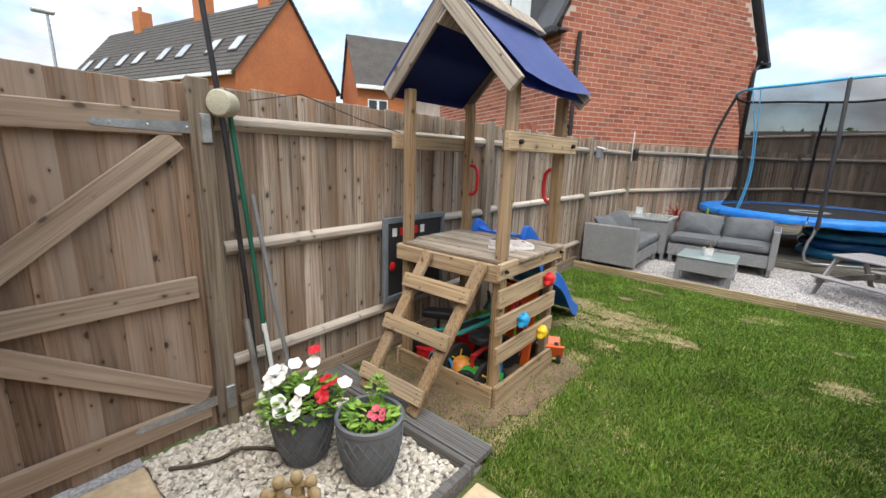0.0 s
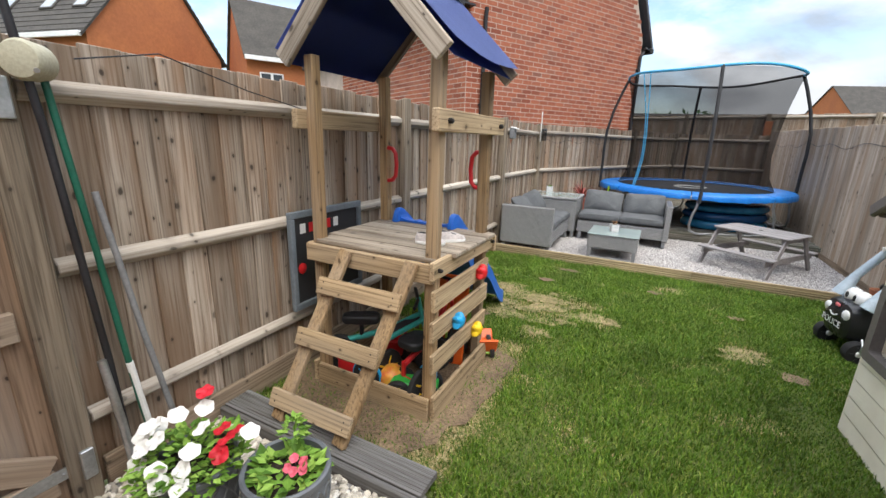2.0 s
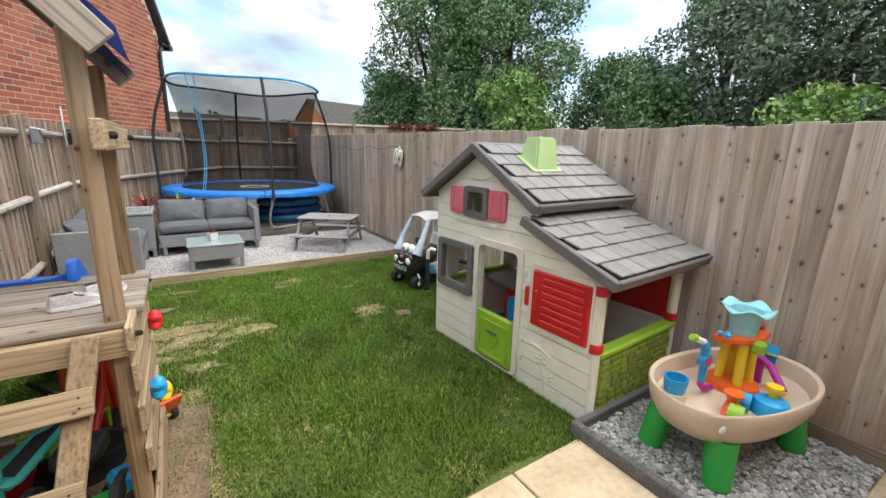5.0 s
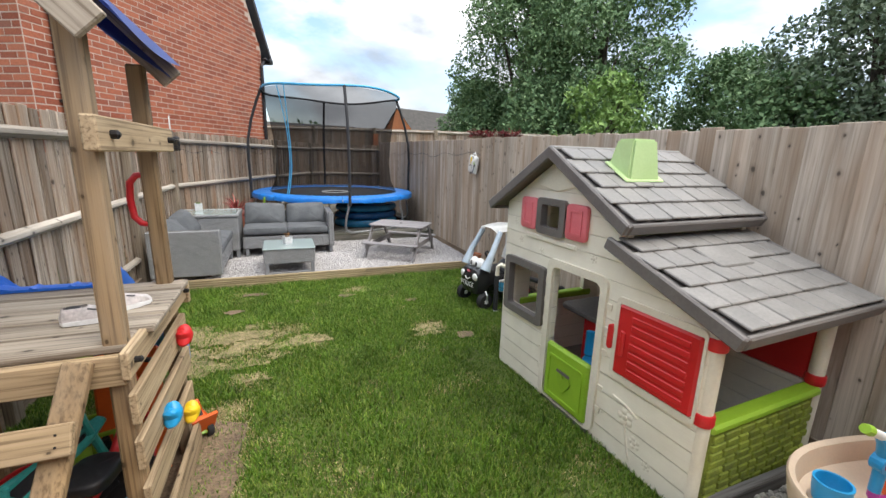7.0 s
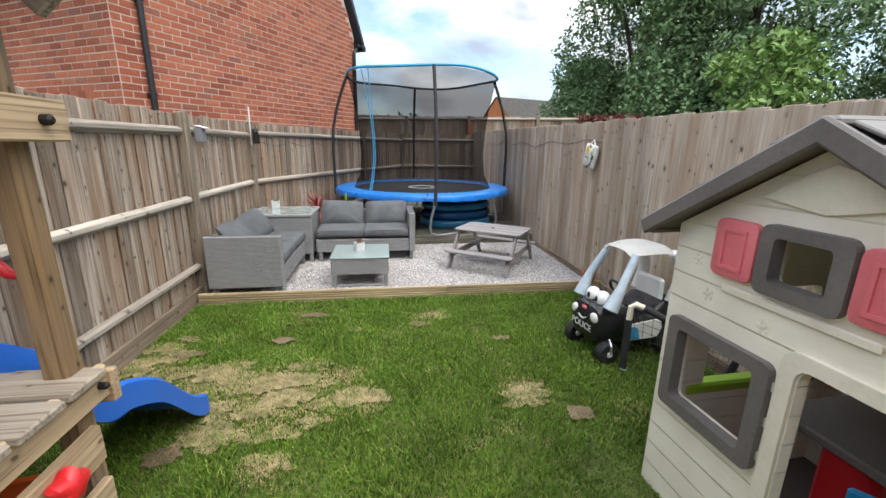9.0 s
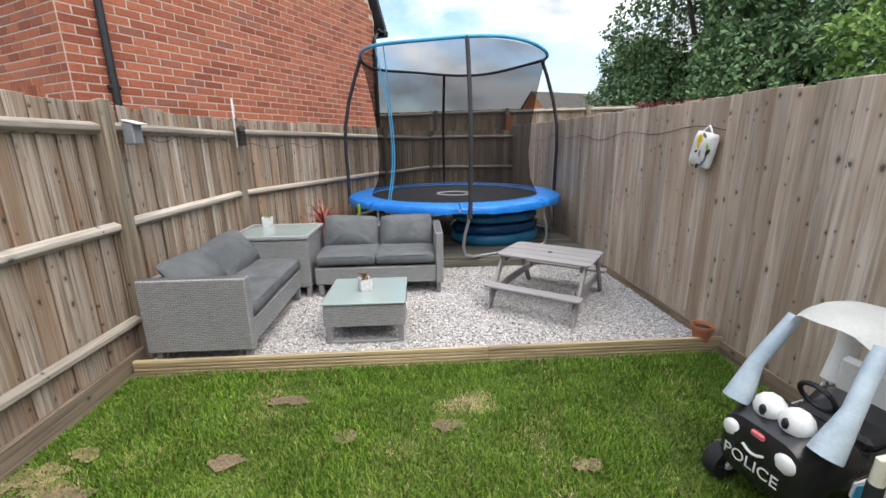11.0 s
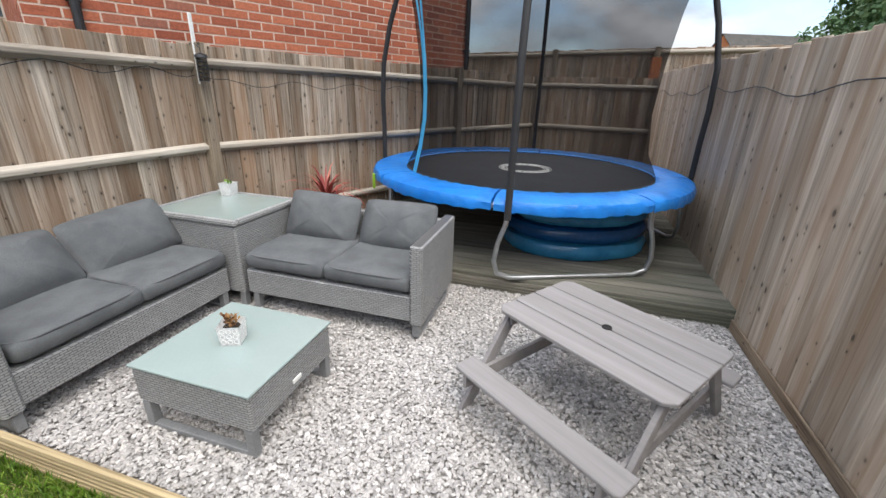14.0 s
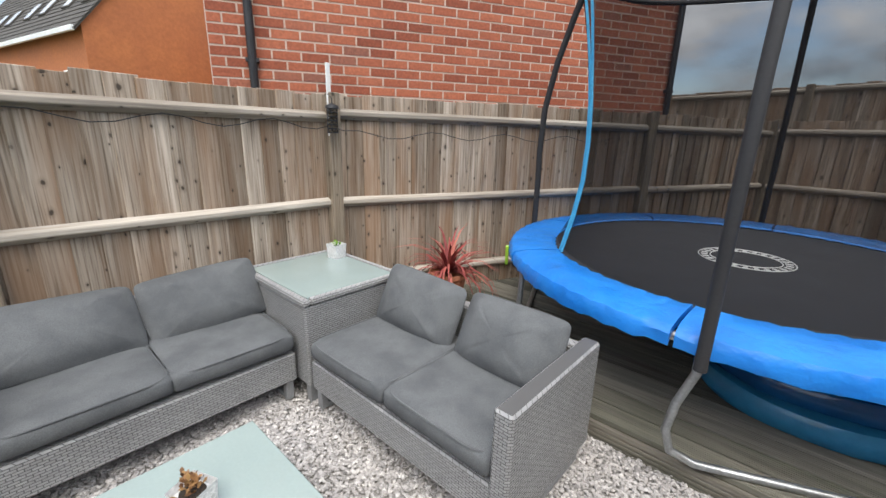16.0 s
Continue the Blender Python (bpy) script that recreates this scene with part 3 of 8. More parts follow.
neighbour = fence("neighbour_fence", (9.0, 11.4), (-1.6, 14.3), 2.32, "neighbouring dark timber fence beyond the garden", (1.4, 3.4, 5.3, 7.2, 9.0), (2.26,), 0.14, M_FENCE, 0.15)


# ---- garden gate ----
def garden_gate():
    g = thing("door_1", pose(-2.15, 0.27, 0, 0, 0, -90), "closed brown ledged and braced timber garden gate with steel hinges", "gate", kind="structure")
    ks = [board_mesh("gate_plank", 0.140, 1.74, 0.016, M_GATE), board_mesh("gate_plank", 0.136, 1.735, 0.016, M_GATE)]
    for k in range(8):
        ob = new("plank", ks[k % 2])
        ob.parent = g
        ob.matrix_basis = pose(-0.455 + k * 0.13, -0.0045 * (k % 2), 0.035 + rnd.uniform(-0.004, 0.004), 0, 0, rnd.uniform(0, 1.5))
    for z in (1.60, 0.83, 0.17):
        bm = bmesh.new()
        box(bm, -0.43, 0.42, 0.003, 0.034, z - 0.055, z + 0.055, 0.005)
        part("ledge", bm, M_BRACE, g)
    for a, b in (((-0.40, 1.53), (0.40, 0.90)), ((-0.42, 0.235), (0.38, 0.775))):
        d = Vector((b[0] - a[0], b[1] - a[1]))
        m = pose((a[0] + b[0]) / 2, 0, (a[1] + b[1]) / 2, 0, -math.degrees(math.atan2(d.y, d.x)), 0)
        bm = box(bmesh.new(), -d.length / 2, d.length / 2, 0.004, 0.032, -0.05, 0.05, 0.004)
        part("brace", bm, M_BRACE, g, m=m)
    for z in (1.585, 0.2):
        bm = slab(bmesh.new(), [(-0.50, -0.028), (-0.12, -0.014), (-0.10, 0.0), (-0.12, 0.014), (-0.50, 0.028)], 0, 0.005, m=pose(0, 0.037, z, 90))
        box(bm, -0.545, -0.50, 0.03, 0.06, z - 0.065, z + 0.065, 0.004)
        for x in (-0.45, -0.3, -0.17):
            lathe(bm, [(0.006, 0), (0.006, 0.004), (0.002, 0.006)], 8, pose(x, 0.037, z, -90))
        part("hinge", bm, M_STEEL, g, "galvanised strap hinge")
    bm = bmesh.new()
    box(bm, 0.36, 0.56, 0.036, 0.042, 1.575, 1.63, 0.002)
    tube(bm, [(0.38, 0.052, 1.60), (0.60, 0.052, 1.60)], 0.008)
    tube(bm, [(0.44, 0.052, 1.60), (0.44, 0.06, 1.54)], 0.006)
    part("bolt", bm, M_STEEL, g, "sliding steel bolt")
    bm = bmesh.new()
    tube(bm, [(0.40 + 0.045 * math.cos(q), 0.05, 0.79 + 0.045 * math.sin(q)) for q in (2 * math.pi * i / 20 for i in range(20))], 0.005, 8, closed=True)
    box(bm, 0.37, 0.62, 0.036, 0.05, 0.81, 0.835, 0.002)
    part("ring_latch", bm, M_STEEL, g, "steel ring latch")
    return g


garden_gate()
gp = thing("gate_post", pose(-2.15, -0.30, 0), "brown timber gate post at the house", "post", kind="structure")
part("shaft", box(bmesh.new(), -0.05, 0.05, -0.04, 0.045, 0, 1.8, 0.006), M_POST, gp)

# ---- brick walls ----
HOUSE_M = pose(-3.46, 7.25, 0, 0, 0, math.degrees(math.atan2(0.875, 0.483)))


def brick_field(origin, along, out, spans, course, length, skip=None):
    """Bricks in stretcher bond: spans (z0, z1, s0, s1). Returns the corners of each brick."""
    made = []
    for z0, z1, s0, s1 in spans:
        n = int((z1 - z0) / course)
        for j in range(n):
            z = z0 + j * course
            s = s0 - (length / 2 if j % 2 else 0.0)
            while s < s1:
                a, b = max(s, s0) + 0.008, min(s + length, s1) - 0.008
                if b - a > 0.02 and not (skip and skip((a + b) / 2, z)):
                    made.append((a, b, z + 0.008, z + course - 0.008))
                s += length
    return made


def brick_boxes(cells, axis, depth, proud):
    """Joined bricks. axis 'x': face at y = 0 towards -y; 'y': face at x = 0 towards -x."""
    r = np.random.RandomState(11)
    V, F = [], []
    q = np.array([[0, 1, 2, 3], [4, 7, 6, 5], [0, 4, 5, 1], [1, 5, 6, 2], [2, 6, 7, 3], [3, 7, 4, 0]])
    for i, (a, b, z0, z1) in enumerate(cells):
        p = -proud - r.uniform(0, 0.002)
        if axis == "x":
            c = [(a, p, z0), (b, p, z0), (b, p, z1), (a, p, z1), (a, depth, z0), (b, depth, z0), (b, depth, z1), (a, depth, z1)]
        else:
            c = [(p, b, z0), (p, a, z0), (p, a, z1), (p, b, z1), (depth, b, z0), (depth, a, z0), (depth, a, z1), (depth, b, z1)]
        V += c
        F.append(q + 8 * i)
    return np.array(V), np.concatenate(F)


def brick_house():
    h = thing("brick_house", HOUSE_M, "red brick house with a steep gable, dark gutters and downpipes", "house")
    W, D, EAVE, RISE = 5.16, 9.0, 3.86, 5.0
    bm = slab(bmesh.new(), [(0, -0.1), (W, -0.1), (W, EAVE), (W / 2, EAVE + RISE), (0, EAVE)], -D, 0, m=XZ)
    wall = part("wall", bm, M_MORTAR, h, "red brickwork with pale mortar joints")

    def outside(s, z):
        return z > EAVE - 0.08 and min(s, W - s) * RISE / (W / 2) < z - EAVE + 0.2

    cells = brick_field(None, None, None, [(1.45, 6.6, 0.0, W)], 0.086, 0.25, outside)
    near = [c for c in cells if 1.75 < c[2] < 3.05 and c[0] < 4.6][:300]
    rest = [c for c in cells if c not in near]
    V, F = brick_boxes(rest, "x", 0.03, 0.003)
    ob = new("brickwork", fast_mesh("brickwork", V, F, M_BRICK))
    ob.parent = wall
    ob["kind"] = "stuff"
    side = brick_field(None, None, None, [(1.45, EAVE - 0.1, 0.0, 6.0)], 0.086, 0.25, lambda s, z: 0.55 < s < 1.5 and 1.90 < z < 2.13)
    V, F = brick_boxes(side, "y", 0.03, 0.003)
    ob = new("brickwork", fast_mesh("side_brickwork", V, F, M_BRICK))
    ob.parent = wall
    ob["kind"] = "stuff"
    soldiers = [(0.55 + k * 0.079, 0.55 + k * 0.079 + 0.068, 1.93, 2.15) for k in range(12)]
    V, F = brick_boxes(soldiers, "y", 0.03, 0.004)
    ob = new("brickwork", fast_mesh("soldier_course", V, F, M_BRICK))
    ob.parent = wall
    ob["kind"] = "stuff"
    shared = {}
    for a, b, z0, z1 in near:
        key = round(b - a, 2)
        if key not in shared:
            t = bmesh.new()
            box(t, -(b - a) / 2, (b - a) / 2, -0.004, 0.03, 0, z1 - z0)
            shared[key] = finish(t, "brick", M_BRICK)
        o = new("brick", shared[key])
        o.parent = wall
        o.matrix_basis = pose((a + b) / 2, rnd.uniform(-0.001, 0.001), z0)
    bm = bmesh.new()
    for s in (-1, 1):
        x0, x1 = (-0.22, W / 2) if s < 0 else (W + 0.22, W / 2)
        z0, z1 = EAVE - 0.16, EAVE + RISE + 0.06
        t = bmesh.new()
        pts = [(x0, -0.12, z0), (x1, -0.12, z1), (x1, D, z1), (x0, D, z0)]
        up = Vector((-s * RISE, 0, 0)).normalized()
        nrm = Vector((s * RISE, 0, W / 2)).normalized() * 0.07
        lo = [t.verts.new(p) for p in pts]
        hi = [t.verts.new(Vector(p) + nrm) for p in pts]
        t.faces.new(lo)
        t.faces.new(hi[::-1])
        for i in range(4):
            j = (i + 1) % 4
            t.faces.new((lo[j], lo[i], hi[i], hi[j]))
        bmesh.ops.recalc_face_normals(t, faces=t.faces[:])
        join(bm, t)
    part("roof", bm, M_SLATE, h, "dark grey tiled roof")
    for s in (0, 1):
        x = -0.26 if s == 0 else W + 0.2
        bm = bmesh.new()
        box(bm, x - 0.05, x + 0.07, -0.16, D, EAVE - 0.26, EAVE - 0.14, 0.02)
        box(bm, min(x + 0.02, x + 0.3) if s == 0 else x - 0.22, x + 0.3 if s == 0 else x + 0.04, -0.14, D, EAVE - 0.2, EAVE - 0.17)
        part("gutter", bm, M_BLACK, h, "black gutter and soffit")
    for x in (0.34, W - 0.08):
        bm = bmesh.new()
        tube(bm, [(x, -0.05, 0), (x, -0.05, EAVE - 0.35), (x + (0.0 if x < 1 else 0.16), -0.07, EAVE - 0.15)], 0.036, 12)
        for z in (0.6, 2.1, 3.2):
            box(bm, x - 0.055, x + 0.055, -0.065, -0.01, z, z + 0.035, 0.004)
        part("downpipe", bm, M_BLACK, h, "black plastic downpipe")
    bm = bmesh.new()
    box(bm, -0.28, 0.02, 0.5, 2.5, EAVE - 0.1, EAVE + 0.06, 0.01)
    box(bm, -0.2, 0.1, 0.6, 2.4, EAVE + 0.06, EAVE + 1.3, 0.01)
    part("dormer", bm, M_SLATE, h, "dark dormer over the eaves")
    bm = bmesh.new()
    for y in (0.75, 1.55):
        box(bm, -0.225, -0.19, y, y + 0.7, EAVE + 0.15, EAVE + 1.15, 0.006)
    part("window", bm, M_WHITE, h, "white framed dormer window")
    return h


M_SLATE = plain("dark_slate", (0.075, 0.078, 0.085), (0.05, 0.052, 0.058), 3.0, 0.75, bump=0.5, fine=20.0)
M_TILE = plain("roof_tile", (0.085, 0.078, 0.068), (0.055, 0.05, 0.044), 2.0, 0.95, bump=0.5, fine=14.0, spread=0.3)
M_ORANGE = plain("orange_brickwork", (0.47, 0.165, 0.06), (0.40, 0.135, 0.05), 0.8, 0.9, bump=0.3, fine=9.0, spread=0.15, vary=False)
M_GLASS_DARK = plain("window_glass", (0.06, 0.075, 0.085), (0.04, 0.05, 0.06), 1.0, 0.08, bump=0.0, spread=0.05)
brick_house()


def gable_house(name, m, L, W, eave, ridge, label, walls, roof_windows=0, chimneys=(), windows=()):
    """A house with its gable at x = 0, the ridge along x; W deep in y."""
    h = thing(name, m, label, "house")
    bm = slab(bmesh.new(), [(0, -0.1), (W, -0.1), (W, eave), (W / 2, ridge), (0, eave)], 0, L, m=YZ)
    part("wall", bm, walls, h)
    slope = math.hypot(W / 2, ridge - eave)
    ang = math.degrees(math.atan2(ridge - eave, W / 2))
    for s in (0, 1):
        mm = pose(0, 0, eave, ang) if s == 0 else pose(L, W, eave, ang, 0, 180)
        roof = part("roof", box(bmesh.new(), -0.12, L + 0.12, -0.35, slope, 0.02, 0.06), M_TILE, h, "grey-brown tiled roof", m=mm)
        if roof_windows:
            d = (slope + 0.35) / 18
            course = finish(box(bmesh.new(), -0.13, L + 0.13, 0.0, d * 1.15, 0.0, 0.03, 0.004), "tile_course", M_TILE)
            for k in range(18):
                o = new("tile_course", course)
                o.parent = roof
                o.matrix_basis = pose(0, k * d - 0.36, 0.085, -4.5)
        if s == 0:
            for i in range(roof_windows):
                x = 0.9 + i * (L - 2.0) / max(1, roof_windows - 1) - (0.35 if i % 2 else 0)
                bw = bmesh.new()
                box(bw, x, x + 0.75, 1.2, 2.3, 0.08, 0.17, 0.02)
                win = part("roof_window", bw, M_TILE, h, "roof window", m=mm)
                part("pane", box(bmesh.new(), x + 0.08, x + 0.67, 1.28, 2.2, 0.172, 0.178), M_PANE, win)
    for s in (0, 1):
        bm = bmesh.new()
        y = -0.3 if s == 0 else W + 0.3
        box(bm, -0.1, L + 0.1, y - 0.06, y + 0.06, eave - 0.28, eave - 0.1, 0.01)
        part("gutter", bm, M_WHITE, h, "white fascia and gutter")
    for x in chimneys:
        bm = box(bmesh.new(), x - 0.4, x + 0.4, W / 2 - 0.4, W / 2 + 0.4, ridge - 0.5, ridge + 1.0, 0.02)
        lathe(bm, [(0.14, 0), (0.11, 0.35)], 10, pose(x - 0.15, W / 2, ridge + 1.0))
        part("chimney", bm, walls, h, "brick chimney")
    for x, z, w, hh in windows:
        bm = box(bmesh.new(), x, x + w, -0.04, 0.02, z, z + hh, 0.01)
        win = part("window", bm, M_WHITE, h, "white framed window")
        for i in range(2):
            part("pane", box(bmesh.new(), x + 0.06 + i * w / 2, x + (i + 1) * w / 2 - 0.06, -0.05, -0.038, z + 0.06, z + hh - 0.06), M_GLASS_DARK, win)
    return h


M_PANE = plain("skylight", (0.42, 0.45, 0.48), (0.3, 0.33, 0.36), 1.0, 0.12, bump=0.0)
gable_house("orange_house", pose(-20.0, 9.0, 0, 0, 0, 11.5) @ pose(-17.4, 0, 0), 17.4, 6.5, 5.05, 8.9, "orange brick house with a grey tiled roof and skylights", M_ORANGE, 8, (4.0, 10.5, 16.0), [(15.2, 2.6, 1.1, 1.0), (11.6, 2.6, 1.1, 1.0), (7.6, 2.6, 1.1, 1.0)])
gable_house("terraced_house", pose(-16.6, 13.2, 0, 0, 0, 62), 6.0, 4.5, 4.8, 7.4, "brick terraced house with white windows and dark roof", M_ORANGE, 0, (), [(0.5, 2.7, 1.0, 1.4)])
gable_house("far_house", pose(13.6, 46, 0, 0, 0, 20), 9.0, 7.0, 3.9, 6.9, "distant buff brick house with a brown tiled roof", M_ORANGE, 0, ())
gable_house("far_house", pose(-3.0, 50, 0, 0, 0, 10), 12.0, 7.0, 2.4, 4.9, "distant house with a dark tiled roof", M_ORANGE, 0, ())


def own_house():
    h = thing("wall_house", pose(0, 0, 0), "red brick wall of the house beside the gate", "wall", kind="structure")
    part("wall_core", box(bmesh.new(), -2.1, 4.5, -0.62, -0.31, -0.05, 2.3), M_MORTAR, h)
    cells = brick_field(None, None, None, [(0.0, 2.4, -2.1, 0.0)], 0.075, 0.225)
    V, F = brick_boxes(cells, "x", 0.03, 0.0)
    V = V * np.array([1, -1, 1]) + np.array([0, -0.302, 0])
    ob = new("brickwork", fast_mesh("house_brickwork", V, F[:, ::-1], M_BRICK))
    ob.parent = h
    ob["kind"] = "stuff"
    return h


own_house()
pipe = thing("drainpipe", pose(-1.80, -0.245, 0), "white plastic drainpipe on the house wall", "drainpipe")
part("pipe", tube(bmesh.new(), [(0, 0, 0.02), (0, 0, 1.2), (0, 0, 2.6), (0, 0, 5.0)], 0.034, 16), M_WHITE, pipe, smooth=True)
part("bracket", box(lathe(bmesh.new(), [(0.04, 0), (0.04, 0.03)], 16, pose(0, 0, 0.62)), -0.06, 0.06, -0.06, -0.03, 0.622, 0.648, 0.003), M_WHITE, pipe)

lamp = thing("street_lamp", pose(-24.8, 3.6, 0), "tall grey steel street lamp", "street lamp")
part("pole", tube(bmesh.new(), [(0, 0, 0), (0, 0, 3), (0, 0, 6.8)], [0.09, 0.07, 0.05], 10), M_STEEL, lamp)
part("lantern", box(bmesh.new(), -0.15, 0.15, -0.5, 0.25, 6.75, 6.9, 0.05), M_STEEL, lamp)


# ---- trees beyond the fence ----
def leaf_mat(name, a, b, c):
    m, n, l, bs = tree(name)
    geo = n.new("ShaderNodeNewGeometry")
    col = ramp_of(n, l, geo.outputs["Random Per Island"], [(0.0, a), (0.55, b), (1.0, c)])
    l.new(col, bs.inputs["Base Color"])
    bs.inputs["Roughness"].default_value = 0.6
    bs.inputs["Specular IOR Level"].default_value = 0.25
    bs.inputs["Transmission Weight"].default_value = 0.0
    return m


M_LEAF = leaf_mat("tree_leaves", (0.075, 0.14, 0.06), (0.125, 0.21, 0.09), (0.21, 0.30, 0.14))
M_LEAF2 = leaf_mat("bush_leaves", (0.08, 0.15, 0.035), (0.15, 0.26, 0.06), (0.25, 0.37, 0.11))
M_LEAF3 = leaf_mat("silver_leaves", (0.10, 0.145, 0.085), (0.15, 0.205, 0.125), (0.22, 0.27, 0.18))
M_BARK = plain("bark", (0.10, 0.08, 0.06), (0.055, 0.045, 0.035), 4.0, 0.95, bump=0.9, fine=18.0, spread=0.4)


def leaf_cloud(clumps, per, size, seed):
    """Many small folded leaves scattered through clumps (x, y, z, radius)."""
    r = np.random.RandomState(seed)
    P = []
    for x, y, z, rad in clumps:
        n = int(per * (rad ** 2))
        d = r.normal(size=(n, 3))
        d /= np.linalg.norm(d, axis=1)[:, None]
        rr = rad * (r.uniform(0.35, 1.0, n) ** 0.5) * (1 + 0.25 * np.sin(d[:, 0] * 7 + x) * np.cos(d[:, 1] * 6 + z))
        P.append(np.array([x, y, z]) + d * rr[:, None] * np.array([1, 1, 0.82]))
    P = np.concatenate(P)
    n = len(P)
    u = r.normal(size=(n, 3))
    u /= np.linalg.norm(u, axis=1)[:, None]
    w = np.cross(u, r.normal(size=(n, 3)))
    w /= np.linalg.norm(w, axis=1)[:, None]
    s = r.uniform(0.6, 1.3, (n, 1)) * size
    V = np.stack([P - u * s, P + w * s * 0.5, P + u * s, P - w * s * 0.5], 1).reshape(-1, 3)
    F = np.arange(n * 4).reshape(-1, 4)
    return V, F


def broad_tree(name, x, y, height, spread, base, material, label, seed, per=420, size=0.11, clumps=26, narrow=1.0):
    t = thing(name, pose(x, y, -0.05), label, "tree" if height > 4 else "bush")
    r = random.Random(seed)
    bm = bmesh.new()
    tube(bm, [(0, 0, 0), (0.05, 0.02, height * 0.25), (0.0, 0.08, height * 0.55), (0.1, 0.0, height * 0.8)], [height * 0.03, height * 0.024, height * 0.016, height * 0.006], 9)
    trunk = part("trunk", bm, M_BARK, t, smooth=True)
    cs = []
    for k in range(clumps):
        f = (k + 0.5) / clumps
        z = base + (height - base) * f
        wide = spread * math.sqrt(max(0.06, 1 - (2 * f * 0.95 - 0.82) ** 2)) * narrow
        a = k * 2.4 + r.uniform(-0.5, 0.5)
        q = wide * r.uniform(0.35, 0.85)
        rad = spread * r.uniform(0.24, 0.40)
        cs.append((q * math.cos(a), q * math.sin(a), min(z, height - rad * 0.7), rad))
        if k % 3 == 0:
            b = bmesh.new()
            z0 = height * r.uniform(0.2, 0.6)
            tube(b, [(0, 0.03, min(z0, z)), (q * 0.5 * math.cos(a), q * 0.5 * math.sin(a), (min(z0, z) + z) / 2), (q * math.cos(a), q * math.sin(a), z)], [height * 0.012, height * 0.008, height * 0.003], 6)
            part("limb", b, M_BARK, t)
    V, F = leaf_cloud(cs, per, size, seed)
    ob = new("crown", fast_mesh("crown", V, F, material))
    ob.parent = t
    return t


def az(a, d):
    return d * math.sin(radians(a)), d * math.cos(radians(a))


for a, d, h, s, b0, mt, lb, sd, nm in (
    (29.5, 18.0, 9.0, 3.1, 1.0, M_LEAF, "large dark green leafy tree beyond the fence", 1, "broad_tree"),
    (38.5, 17.5, 9.6, 3.4, 0.8, M_LEAF, "large dark green leafy tree beyond the fence", 2, "broad_tree"),
    (23.5, 21.0, 5.2, 2.2, 0.8, M_LEAF, "dark green spreading tree beyond the fence", 3, "broad_tree"),
    (64.0, 15.5, 7.2, 2.7, 0.8, M_LEAF3, "grey-green leafy tree beyond the fence", 4, "broad_tree"),
    (74.0, 14.0, 7.6, 2.8, 0.8, M_LEAF3, "grey-green leafy tree beyond the fence", 5, "broad_tree"),
    (53.0, 19.0, 5.6, 2.6, 0.5, M_LEAF, "dark green hedge tree beyond the fence", 6, "broad_tree"),
    (57.5, 15.0, 4.1, 2.0, 0.4, M_LEAF, "dark green hedge tree beyond the fence", 7, "broad_tree"),
    (26.0, 18.5, 4.3, 2.3, 0.4, M_LEAF, "dark green hedge tree beyond the fence", 9, "broad_tree"),
    (33.5, 16.0, 4.4, 2.4, 0.4, M_LEAF, "dark green hedge tree beyond the fence", 10, "broad_tree"),
    (84.0, 14.0, 6.0, 2.6, 0.6, M_LEAF, "dark green hedge tree beyond the fence", 8, "broad_tree"),
):
    x, y = az(a, d)
    broad_tree(nm, x, y, h, s, b0, mt, lb, sd, per=1050, size=0.078, clumps=36)
x, y = az(38.5, 11.5)
broad_tree("light_bush", x, y, 3.75, 1.35, 0.6, M_LEAF2, "bright green bushy young tree beyond the fence", 21, per=900, size=0.075, clumps=22)
x, y = az(72, 10.0)
broad_tree("light_bush", x, y, 3.0, 1.3, 0.5, M_LEAF2, "bright green bushy young tree beyond the fence", 22, per=800, size=0.075, clumps=18)
x, y = az(61, 11.5)
broad_tree("low_shrub", x, y, 2.35, 1.2, 0.5, M_LEAF2, "low green shrub beyond the fence", 23, per=800, size=0.07, clumps=14)


def tree_line():
    r = random.Random(5)
    cs = []
    for k in range(60):
        a = -25 + k * 1.5
        d = 60 + r.uniform(-4, 8)
        q = r.uniform(1.6, 3.4)
        px, py = az(a, d)
        cs.append((px, py, q * 0.8, q))
    V, F = leaf_cloud(cs, 60, 0.4, 9)
    return tagged(new("far_trees", fast_mesh("far_trees", V, F, M_LEAF)), "distant line of dark trees on the horizon", "trees", kind="stuff")


tree_line()


